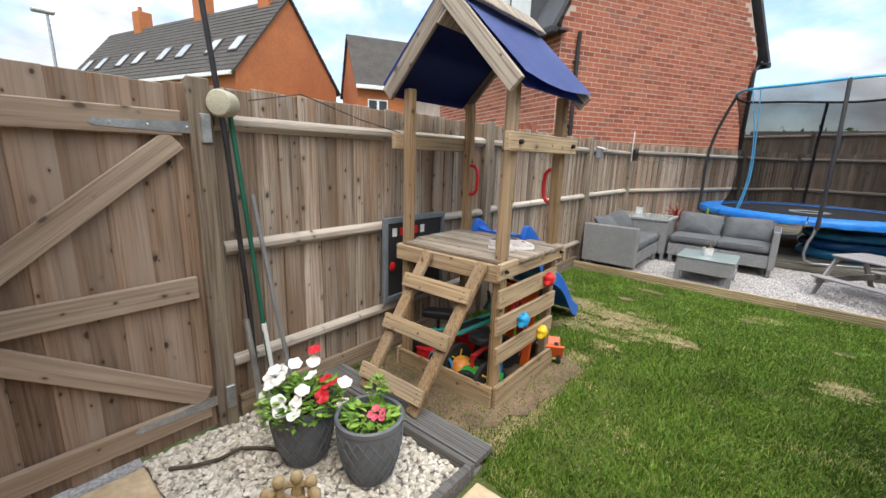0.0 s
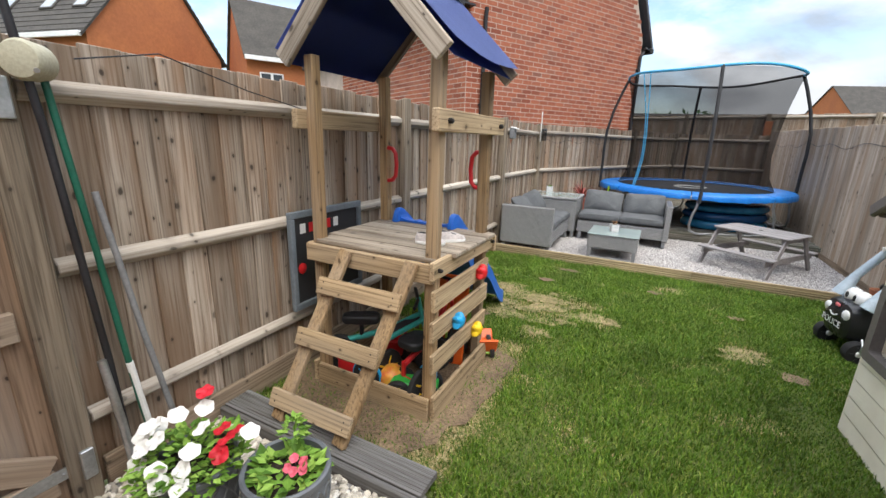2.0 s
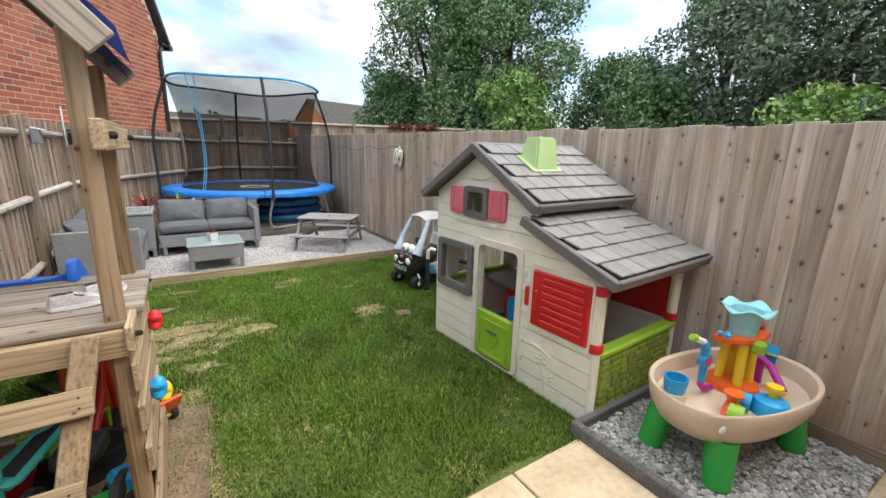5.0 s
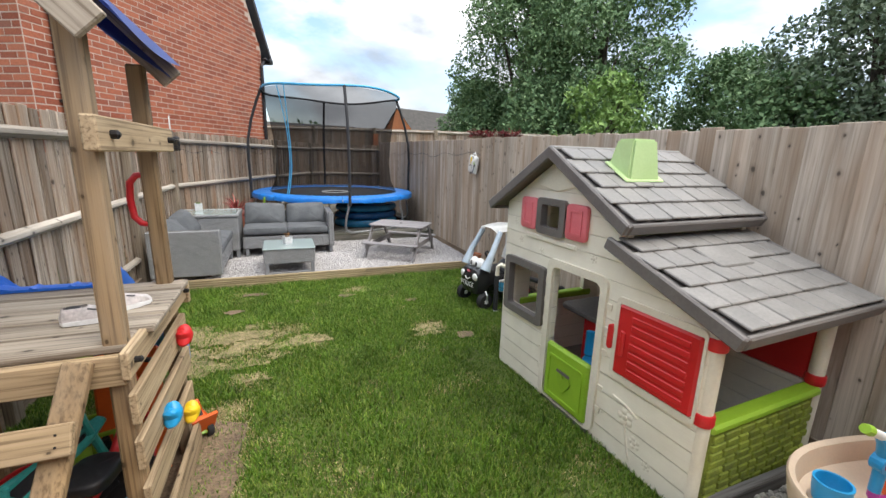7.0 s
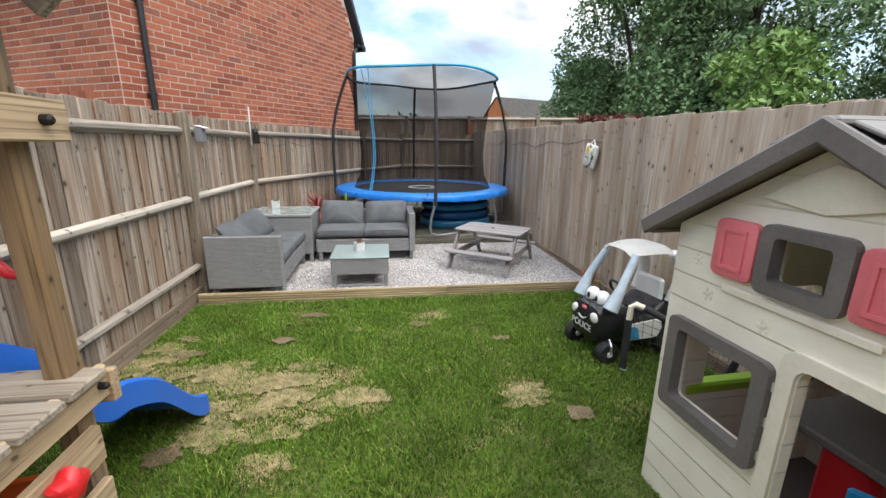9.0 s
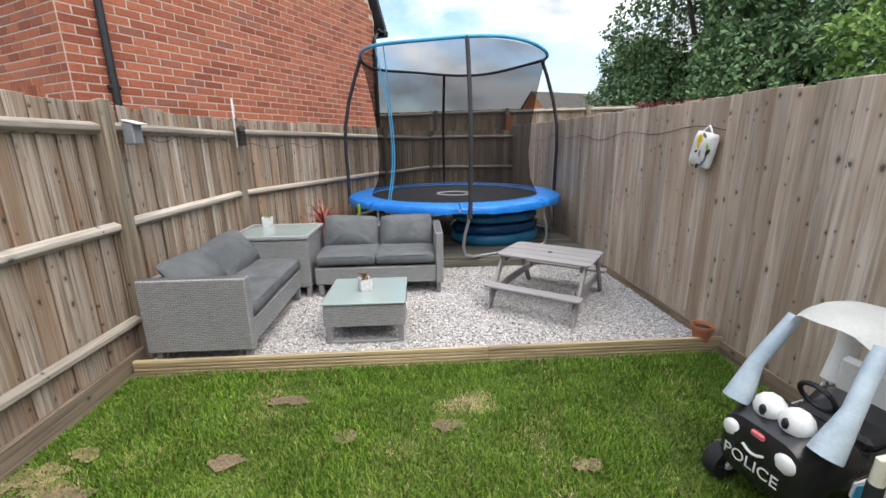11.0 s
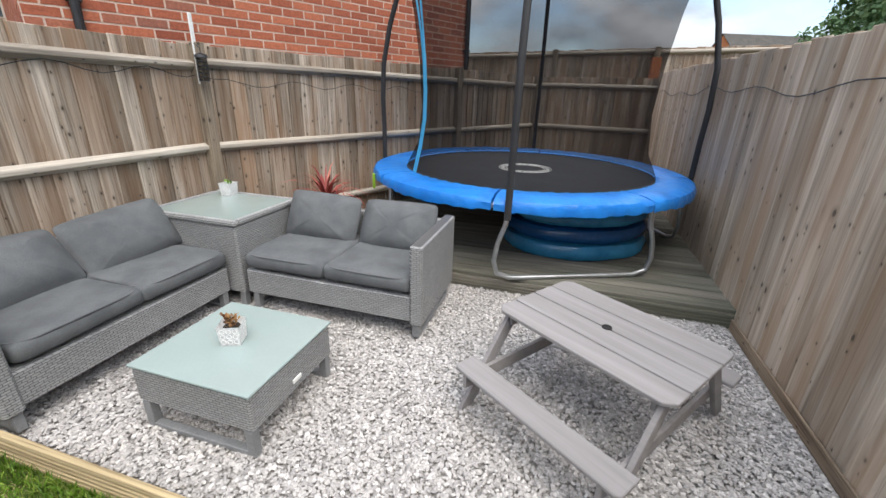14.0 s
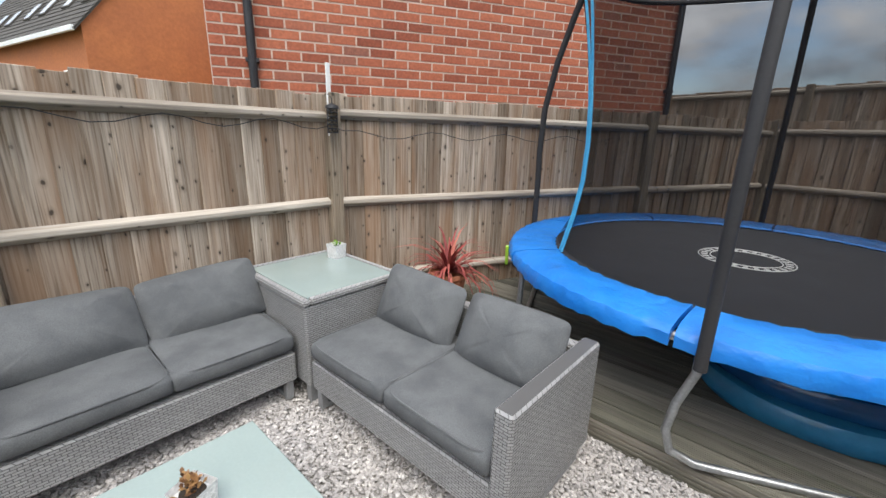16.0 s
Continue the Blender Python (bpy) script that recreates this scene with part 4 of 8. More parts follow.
# ---- materials of the things ----
def rattan(name, a, b):
    m, n, l, bs = tree(name)
    c = n.new("ShaderNodeTexCoord")
    sep = n.new("ShaderNodeSeparateXYZ")
    add = n.new("ShaderNodeMath")
    comb = n.new("ShaderNodeCombineXYZ")
    l.new(c.outputs["Object"], sep.inputs[0])
    l.new(sep.outputs["X"], add.inputs[0])
    l.new(sep.outputs["Y"], add.inputs[1])
    l.new(add.outputs[0], comb.inputs["X"])
    l.new(sep.outputs["Z"], comb.inputs["Y"])
    br = n.new("ShaderNodeTexBrick")
    br.inputs["Scale"].default_value = 1.0
    br.inputs["Brick Width"].default_value = 0.034
    br.inputs["Row Height"].default_value = 0.0125
    br.inputs["Mortar Size"].default_value = 0.0022
    br.inputs["Mortar Smooth"].default_value = 0.6
    br.inputs["Color1"].default_value = (*a, 1)
    br.inputs["Color2"].default_value = (*b, 1)
    br.inputs["Mortar"].default_value = (*(v * 0.35 for v in b), 1)
    l.new(comb.outputs[0], br.inputs["Vector"])
    big = noise_of(n, l, c.outputs["Object"], 3.0, 3.0)
    g = ramp_of(n, l, big, [(0.3, (0.9,) * 3), (0.7, (1.05,) * 3)])
    l.new(mix_of(n, l, 1.0, br.outputs["Color"], g, "MULTIPLY"), bs.inputs["Base Color"])
    bs.inputs["Roughness"].default_value = 0.5
    inv = n.new("ShaderNodeMath")
    inv.operation = "SUBTRACT"
    inv.inputs[0].default_value = 1.0
    l.new(br.outputs["Fac"], inv.inputs[1])
    bump_of(n, l, bs, inv.outputs[0], 0.8, 0.004)
    return m


def frosted(name, tint, rough=0.18):
    m = plain(name, tint, tuple(v * 0.93 for v in tint), 2.0, rough, bump=0.0, spread=0.03)
    m.node_tree.nodes["Principled BSDF"].inputs["Coat Weight"].default_value = 0.5
    m.node_tree.nodes["Principled BSDF"].inputs["Coat Roughness"].default_value = 0.05
    return m


def net(name, colour, open_part):
    m, n, l, bs = tree(name)
    tr = n.new("ShaderNodeBsdfTransparent")
    df = n.new("ShaderNodeBsdfDiffuse")
    df.inputs["Color"].default_value = (*colour, 1)
    mx = n.new("ShaderNodeMixShader")
    mx.inputs["Fac"].default_value = 1 - open_part
    l.new(tr.outputs[0], mx.inputs[1])
    l.new(df.outputs[0], mx.inputs[2])
    l.new(mx.outputs[0], n["Material Output"].inputs["Surface"])
    return m


def siding(name, a, b):
    """Cream moulded plastic with shallow board lines and a wood-grain relief."""
    m, n, l, bs = tree(name)
    c = n.new("ShaderNodeTexCoord")
    sep = n.new("ShaderNodeSeparateXYZ")
    l.new(c.outputs["Object"], sep.inputs[0])
    mul = n.new("ShaderNodeMath")
    mul.operation = "MULTIPLY"
    mul.inputs[1].default_value = 9.6
    fr = n.new("ShaderNodeMath")
    fr.operation = "FRACT"
    l.new(sep.outputs["Z"], mul.inputs[0])
    l.new(mul.outputs[0], fr.inputs[0])
    line = ramp_of(n, l, fr.outputs[0], [(0.0, (0.0,) * 3), (0.07, (1.0,) * 3)])
    mp = n.new("ShaderNodeMapping")
    mp.inputs["Scale"].default_value = (5, 5, 45)
    l.new(c.outputs["Object"], mp.inputs["Vector"])
    g = noise_of(n, l, mp.outputs[0], 1.0, 3.0, 0.5, 1.2)
    hsum = mix_of(n, l, 0.22, line, g)
    dirt = noise_of(n, l, c.outputs["Object"], 5.0, 5.0)
    col = ramp_of(n, l, dirt, [(0.3, b), (0.62, a)])
    shade2 = ramp_of(n, l, fr.outputs[0], [(0.0, (0.8,) * 3), (0.05, (1.0,) * 3)])
    l.new(mix_of(n, l, 1.0, col, shade2, "MULTIPLY"), bs.inputs["Base Color"])
    bs.inputs["Roughness"].default_value = 0.55
    bump_of(n, l, bs, hsum, 0.7, 0.006)
    return m


M_RATTAN = rattan("grey_rattan", (0.34, 0.34, 0.335), (0.27, 0.27, 0.27))
M_CUSHION = plain("charcoal_cloth", (0.128, 0.134, 0.138), (0.086, 0.091, 0.096), 7.0, 0.9, bump=0.35, fine=260.0, spread=0.25)
M_FRAME = plain("grey_steel", (0.26, 0.265, 0.27), (0.22, 0.225, 0.23), 6.0, 0.5, 0.2)
M_FROST = frosted("frosted_glass", (0.30, 0.37, 0.355))
M_BLUE = plain("blue_pad", (0.014, 0.215, 0.66), (0.009, 0.16, 0.55), 4.0, 0.36, bump=0.9, fine=11.0, spread=0.1, distance=0.012)
M_MAT = plain("jumping_mat", (0.03, 0.03, 0.033), (0.022, 0.022, 0.025), 3.0, 0.75, fine=300.0)
M_NET = net("safety_net", (0.010, 0.010, 0.011), 0.49)
M_FOAM = plain("black_foam", (0.028, 0.028, 0.03), (0.02, 0.02, 0.022), 4.0, 0.8)
M_SKY = plain("light_blue_trim", (0.07, 0.42, 0.70), (0.05, 0.34, 0.60), 3.0, 0.5)
M_POOL = plain("blue_vinyl", (0.012, 0.11, 0.30), (0.008, 0.07, 0.2), 2.0, 0.12, bump=0.2, fine=10.0)
M_POOL2 = plain("clear_blue_vinyl", (0.05, 0.30, 0.50), (0.03, 0.20, 0.38), 3.0, 0.15, bump=0.2, fine=10.0)
M_CREAM_P = siding("cream_siding", (0.85, 0.805, 0.67), (0.76, 0.71, 0.575))
M_CREAM_S = plain("cream_plastic", (0.80, 0.75, 0.61), (0.71, 0.655, 0.52), 4.0, 0.5, fine=60.0, spread=0.06)
M_TAUPE = plain("taupe_plastic", (0.17, 0.152, 0.138), (0.13, 0.117, 0.107), 4.0, 0.55, fine=70.0, spread=0.15)
M_TILE_P = plain("taupe_roof_tile", (0.25, 0.235, 0.215), (0.19, 0.18, 0.165), 5.0, 0.6, fine=70.0, spread=0.15)
M_RED = plain("red_plastic", (0.62, 0.018, 0.022), (0.52, 0.014, 0.018), 4.0, 0.42, spread=0.06)
M_PINK = plain("faded_red_plastic", (0.76, 0.20, 0.22), (0.68, 0.15, 0.17), 4.0, 0.5, spread=0.06)
M_LIME = plain("lime_plastic", (0.30, 0.50, 0.035), (0.24, 0.42, 0.03), 4.0, 0.45, spread=0.06)
M_LIMEDIRT = plain("mossy_lime", (0.30, 0.37, 0.045), (0.14, 0.17, 0.025), 9.0, 0.6, spread=0.3)
M_PALEGREEN = plain("pale_green_plastic", (0.46, 0.60, 0.27), (0.40, 0.54, 0.23), 4.0, 0.5, spread=0.05)
M_TEAL = plain("teal_plastic", (0.05, 0.42, 0.38), (0.04, 0.34, 0.31), 4.0, 0.4)
M_TOYBLUE = plain("toy_blue", (0.02, 0.34, 0.66), (0.015, 0.27, 0.55), 4.0, 0.35, spread=0.05)
M_YELLOW = plain("toy_yellow", (0.80, 0.55, 0.02), (0.72, 0.46, 0.015), 4.0, 0.4, spread=0.05)
M_ORANGE_P = plain("toy_orange", (0.80, 0.14, 0.02), (0.70, 0.11, 0.015), 4.0, 0.4, spread=0.05)
M_PURPLE = plain("toy_magenta", (0.50, 0.03, 0.36), (0.42, 0.02, 0.30), 4.0, 0.4, spread=0.05)
M_GREEN_P = plain("toy_green", (0.03, 0.40, 0.06), (0.025, 0.32, 0.05), 4.0, 0.4, spread=0.05)
M_AQUA = plain("translucent_aqua", (0.30, 0.62, 0.64), (0.26, 0.56, 0.58), 4.0, 0.25, spread=0.04)
M_BEIGE = plain("beige_plastic", (0.66, 0.53, 0.39), (0.60, 0.47, 0.34), 4.0, 0.5, spread=0.05)
M_CANVAS = plain("blue_canvas", (0.15, 0.20, 0.46), (0.115, 0.16, 0.39), 3.0, 0.85, fine=240.0, spread=0.2)
# darker copy of the blue canvas, with the underside's shade in its colour
M_CANVAS_SHADED = plain("shaded_canvas", (0.02, 0.04, 0.17), (0.015, 0.03, 0.14), 3.0, 0.9, fine=240.0, spread=0.2)
M_SLIDE = plain("blue_slide", (0.02, 0.15, 0.62), (0.015, 0.12, 0.52), 3.0, 0.35, spread=0.06)
M_POTGREY = plain("grey_glaze", (0.15, 0.165, 0.18), (0.10, 0.112, 0.125), 5.0, 0.5, fine=30.0, spread=0.15)
M_TERRA = plain("terracotta", (0.45, 0.17, 0.085), (0.36, 0.13, 0.065), 6.0, 0.85)
M_COMPOST = plain("compost", (0.04, 0.028, 0.02), (0.02, 0.015, 0.01), 20.0, 0.95, bump=1.0, fine=90.0, distance=0.01)
M_PETALW = plain("white_petal", (0.85, 0.85, 0.82), (0.76, 0.77, 0.72), 30.0, 0.6, spread=0.05)
M_PETALR = plain("red_petal", (0.62, 0.012, 0.03), (0.48, 0.008, 0.02), 30.0, 0.6, spread=0.1)
M_PETALP = plain("pink_petal", (0.70, 0.14, 0.20), (0.55, 0.06, 0.10), 30.0, 0.6, spread=0.1)
M_STONE = plain("buff_stone", (0.50, 0.38, 0.20), (0.36, 0.26, 0.13), 14.0, 0.8, bump=0.6, fine=50.0, spread=0.3)
M_CORDY = leaf_mat("red_blades", (0.16, 0.03, 0.03), (0.32, 0.07, 0.06), (0.42, 0.14, 0.10))
M_LEAFPOT = leaf_mat("pot_leaves", (0.07, 0.16, 0.02), (0.16, 0.30, 0.04), (0.30, 0.46, 0.09))
M_CHALK = plain("black_board", (0.03, 0.03, 0.033), (0.02, 0.02, 0.022), 6.0, 0.6)
M_GREYPAINT = plain("slate_paint", (0.17, 0.20, 0.225), (0.13, 0.155, 0.175), 8.0, 0.7)
M_RUBBER = plain("rubber", (0.02, 0.02, 0.021), (0.014, 0.014, 0.015), 8.0, 0.75)
M_DKGREEN = plain("green_pole", (0.012, 0.12, 0.075), (0.01, 0.09, 0.055), 8.0, 0.4)
M_CACTUS = plain("white_ceramic", (0.72, 0.72, 0.71), (0.58, 0.58, 0.58), 30.0, 0.55, bump=0.6, fine=70.0, spread=0.3)
M_DRYPLANT = leaf_mat("dried_succulent", (0.10, 0.045, 0.02), (0.24, 0.12, 0.05), (0.36, 0.22, 0.09))
M_SCREEN = net("wire_mesh", (0.03, 0.03, 0.03), 0.5)
M_SEED = island("bird_seed", [(0.0, (0.16, 0.10, 0.05)), (0.5, (0.40, 0.28, 0.14)), (1.0, (0.62, 0.50, 0.30))])


# ---- seating on the gravel ----
def pillow(w, d, h, ex=0.42, puff=0.0, seed=0):
    """A stuffed cushion about the origin, w by d by h, with soft creases."""
    bm = bmesh.new()
    nu, nv = 40, 16
    grid = []
    for j in range(nv + 1):
        b = -math.pi / 2 + math.pi * j / nv
        row = []
        for i in range(nu):
            a = 2 * math.pi * i / nu

            def pw(v, e):
                return math.copysign(abs(v) ** e, v)
            flat = 0.6 if puff else 0.36
            x = pw(math.cos(b), flat) * pw(math.cos(a), ex)
            y = pw(math.cos(b), flat) * pw(math.sin(a), ex)
            z = pw(math.sin(b), 0.9 if puff else 0.5)
            q = noise.noise(Vector((x * 2.2 + seed, y * 2.2, z * 1.5))) * 0.15 + noise.noise(Vector((x * 5 + seed, y * 5, z * 3))) * 0.11 + (0.07 * abs(noise.noise(Vector((x * 7 + y * 4 + seed, y * 9 - x * 5, z)))) if puff else 0.0)
            f = 1 - puff * (abs(x) ** 3 + abs(y) ** 3) * 0.5
            row.append(bm.verts.new((x * w / 2, y * d / 2, z * h / 2 * (f + q))))
        grid.append(row)
    for j in range(nv):
        for i in range(nu):
            k = (i + 1) % nu
            bm.faces.new((grid[j][i], grid[j][k], grid[j + 1][k], grid[j + 1][i]))
    bmesh.ops.remove_doubles(bm, verts=bm.verts[:], dist=0.0004)
    return bm


def piping(w, d, z, r=0.006):
    bm = bmesh.new()
    pts = []
    for i in range(48):
        a = 2 * math.pi * i / 48
        pts.append((math.copysign(abs(math.cos(a)) ** 0.3, math.cos(a)) * w / 2, math.copysign(abs(math.sin(a)) ** 0.3, math.sin(a)) * d / 2, z))
    return tube(bm, pts, r, 6, closed=True)


def sofa(m, label, arm_right):
    """Two-seat woven sofa. x along its width 0..1.28, y from its front 0 to its back 0.70; one arm."""
    s = thing("rattan_sofa", m, label, "sofa", "sofas of the corner set")
    L, D = 1.27, 0.70
    part("seat_base", box(bmesh.new(), 0.0, L, 0.02, D, 0.14, 0.315, 0.012), M_RATTAN, s)
    bm = box(bmesh.new(), 0.0, L, D - 0.07, D, 0.317, 0.62, 0.012)
    part("backrest", bm, M_RATTAN, s)
    x0, x1 = (L - 0.075, L) if arm_right else (0, 0.075)
    part("armrest", box(bmesh.new(), x0 - 0.001, x1 + 0.004, 0.0, D + 0.003, 0.13, 0.65, 0.012), M_RATTAN, s)
    for x in (0.05, L - 0.045):
        bm = bmesh.new()
        box(bm, x - 0.022, x + 0.022, 0.03, 0.075, 0.03, 0.145, 0.004)
        box(bm, x - 0.022, x + 0.022, D - 0.075, D - 0.03, 0.03, 0.145, 0.004)
        box(bm, x - 0.021, x + 0.021, 0.032, D - 0.032, 0.028, 0.055, 0.004)
        part("leg_frame", bm, M_FRAME, s, "grey metal sled foot")
    return s


G0 = GRAVEL_Z - 0.012
S2 = pose(-1.225, 6.755, G0)
sofa(S2, "grey woven rattan two-seat sofa with charcoal cushions", True)
S1 = pose(-1.335, 5.49, G0, 0, 0, 90)
sofa(S1, "grey woven rattan two-seat sofa along the fence", False)


def seat_cushion(m, seed):
    c = thing("seat_cushion", m, "flat charcoal cloth seat cushion with piped edges", "cushion", "seat cushions")
    part("pad", pillow(0.60, 0.635, 0.125, 0.13, 0.0, seed), M_CUSHION, c, smooth=True)
    part("piping", piping(0.585, 0.62, 0.042), M_CUSHION, c)
    return c


def back_cushion(m, seed, w=0.60, d=0.40):
    c = thing("back_cushion", m, "plump creased charcoal cloth back cushion", "cushion", "back cushions")
    part("pad", pillow(w, d, 0.20, 0.17, 0.95, seed), M_CUSHION, c, smooth=True)
    part("piping", piping(w - 0.003, d - 0.003, 0.0, 0.005), M_CUSHION, c)
    return c


SZ = 0.385
for k, x in enumerate((0.305, 0.91)):
    seat_cushion(S2 @ pose(x - (0.0 if k == 0 else 0.01), 0.32, SZ, 0, 0, (0.6, -0.8)[k]), k * 3)
    back_cushion(S2 @ pose(x - 0.01 - k * 0.005, 0.545, 0.565, 66 - 4 * k, (3, -2)[k], (2, -4)[k]), k * 5 + 1, 0.57, 0.37)
for k, x in enumerate((0.39, 0.975)):
    seat_cushion(S1 @ pose(x, 0.32, SZ, 0, 0, (0.8, -0.6)[k]), k * 3 + 7)
    back_cushion(S1 @ pose(x + (0.0, 0.03)[k], 0.515, 0.57, (50, 55)[k], (3, -4)[k], (4, -3)[k]), k * 5 + 11, 0.61, 0.37)


def corner_table():
    t = thing("corner_table", pose(-2.045, 6.77, G0), "square grey rattan corner table with a frosted glass top", "side table")
    W, D = 0.79, 0.70
    part("body", box(bmesh.new(), 0.01, W - 0.01, 0.01, D - 0.01, 0.12, 0.60, 0.012), M_RATTAN, t)
    bm = bmesh.new()
    box(bm, 0, W, 0, 0.045, 0.602, 0.645, 0.012)
    box(bm, 0, W, D - 0.045, D, 0.602, 0.645, 0.012)
    box(bm, 0, 0.045, 0.046, D - 0.046, 0.602, 0.645, 0.012)
    box(bm, W - 0.045, W, 0.046, D - 0.046, 0.602, 0.645, 0.012)
    part("rim", bm, M_RATTAN, t)
    part("glass_top", box(bmesh.new(), 0.046, W - 0.046, 0.046, D - 0.046, 0.626, 0.641, 0.002), M_FROST, t, "pale green frosted glass")
    for x, y in ((0.04, 0.04), (W - 0.04, 0.04), (0.04, D - 0.04), (W - 0.04, D - 0.04)):
        part("leg", box(bmesh.new(), x - 0.022, x + 0.022, y - 0.022, y + 0.022, 0.0, 0.125, 0.004), M_FRAME, t)
    return t


corner_table()


def coffee_table():
    t = thing("coffee_table", pose(-0.925, 5.735, G0), "low grey rattan coffee table with a frosted glass top", "coffee table")
    W, D = 0.625, 0.60
    part("body", box(bmesh.new(), 0.008, W - 0.008, 0.008, D - 0.008, 0.155, 0.332, 0.01), M_RATTAN, t)
    part("glass_top", box(bmesh.new(), 0, W, 0, D, 0.334, 0.347, 0.003), M_FROST, t, "pale green frosted glass")
    for y in (0.03, D - 0.03):
        bm = bmesh.new()
        box(bm, 0.02, 0.062, y - 0.02, y + 0.02, 0.02, 0.157, 0.003)
        box(bm, W - 0.062, W - 0.02, y - 0.02, y + 0.02, 0.02, 0.157, 0.003)
        box(bm, 0.022, W - 0.022, y - 0.019, y + 0.019, 0.012, 0.04, 0.003)
        part("foot", bm, M_FRAME, t, "grey metal sled foot")
    part("badge", box(bmesh.new(), W - 0.01, W - 0.002, 0.27, 0.33, 0.2, 0.222, 0.002), M_WHITE, t, "small pale maker's plate")
    return t


coffee_table()


def cube_pot(m, plant, label):
    c = thing("cube_pot", m, label, "plant pot", "white cube pots")
    bm = bmesh.new()
    w = 0.05
    t = bmesh.new()
    bmesh.ops.create_cube(t, size=1.0, matrix=Matrix.Translation((0, 0, 0.05)) @ Matrix.Diagonal((0.1, 0.1, 0.1, 1)))
    top = [f for f in t.faces if f.normal.z > 0.9]
    bmesh.ops.inset_region(t, faces=top, thickness=0.008)
    bmesh.ops.translate(t, verts=[v for f in top for v in f.verts], vec=(0, 0, -0.025))
    for v in t.verts:
        f = 0.86 + 0.14 * v.co.z / 0.1
        v.co.x *= f
        v.co.y *= f
    join(bm, t)
    body = part("pot", bm, M_CACTUS, c)
    for k in range(4):
        rm = pose(0, 0, 0, 0, 0, 90 * k)
        bm = bmesh.new()
        for i in range(3):
            for j in range(3):
                x, z = -0.028 + i * 0.028, 0.022 + j * 0.028
                tube(bm, [(x + 0.011 * math.cos(a), -0.0445 - 0.0025 - (z - 0.05) * 0.06, z + 0.011 * math.sin(a)) for a in (math.pi / 4 * q for q in range(8))], 0.0016, 4, closed=True)
        part("relief", bm, M_WHITE, body, m=rm)
    bm = lathe(bmesh.new(), [(0.04, 0.07), (0.038, 0.08), (0.01, 0.086)], 12)
    part("soil", bm, M_COMPOST, c)
    r = np.random.RandomState(plant)
    V, F = [], []
    for k in range(70 if plant else 30):
        a, e = r.uniform(0, 6.28), r.uniform(0.2, 1.4)
        ln = r.uniform(0.012, 0.03)
        base = np.array([r.normal(0, 0.014), r.normal(0, 0.014), 0.085 + r.uniform(0, 0.05 if plant else 0.025)])
        d = np.array([math.cos(a) * math.cos(e), math.sin(a) * math.cos(e), math.sin(e)])
        sd = np.array([-math.sin(a), math.cos(a), 0]) * 0.007
        V += [base - sd * 0.4, base + sd * 0.4, base + d * ln * 0.6 + sd, base + d * ln, base + d * ln * 0.6 - sd]
        F.append(np.arange(5) + 5 * k)
    ob = new("plant", fast_mesh("succulent", np.array(V), np.array(F), M_DRYPLANT if plant else M_LEAFPOT))
    ob.parent = c
    return c


cube_pot(pose(-0.63, 6.03, G0 + 0.347, 0, 0, 24), 3, "white patterned cube pot with a dried brown succulent")
cube_pot(pose(-1.83, 7.36, G0 + 0.641, 0, 0, 8), 0, "white patterned cube pot with a small dark plant")


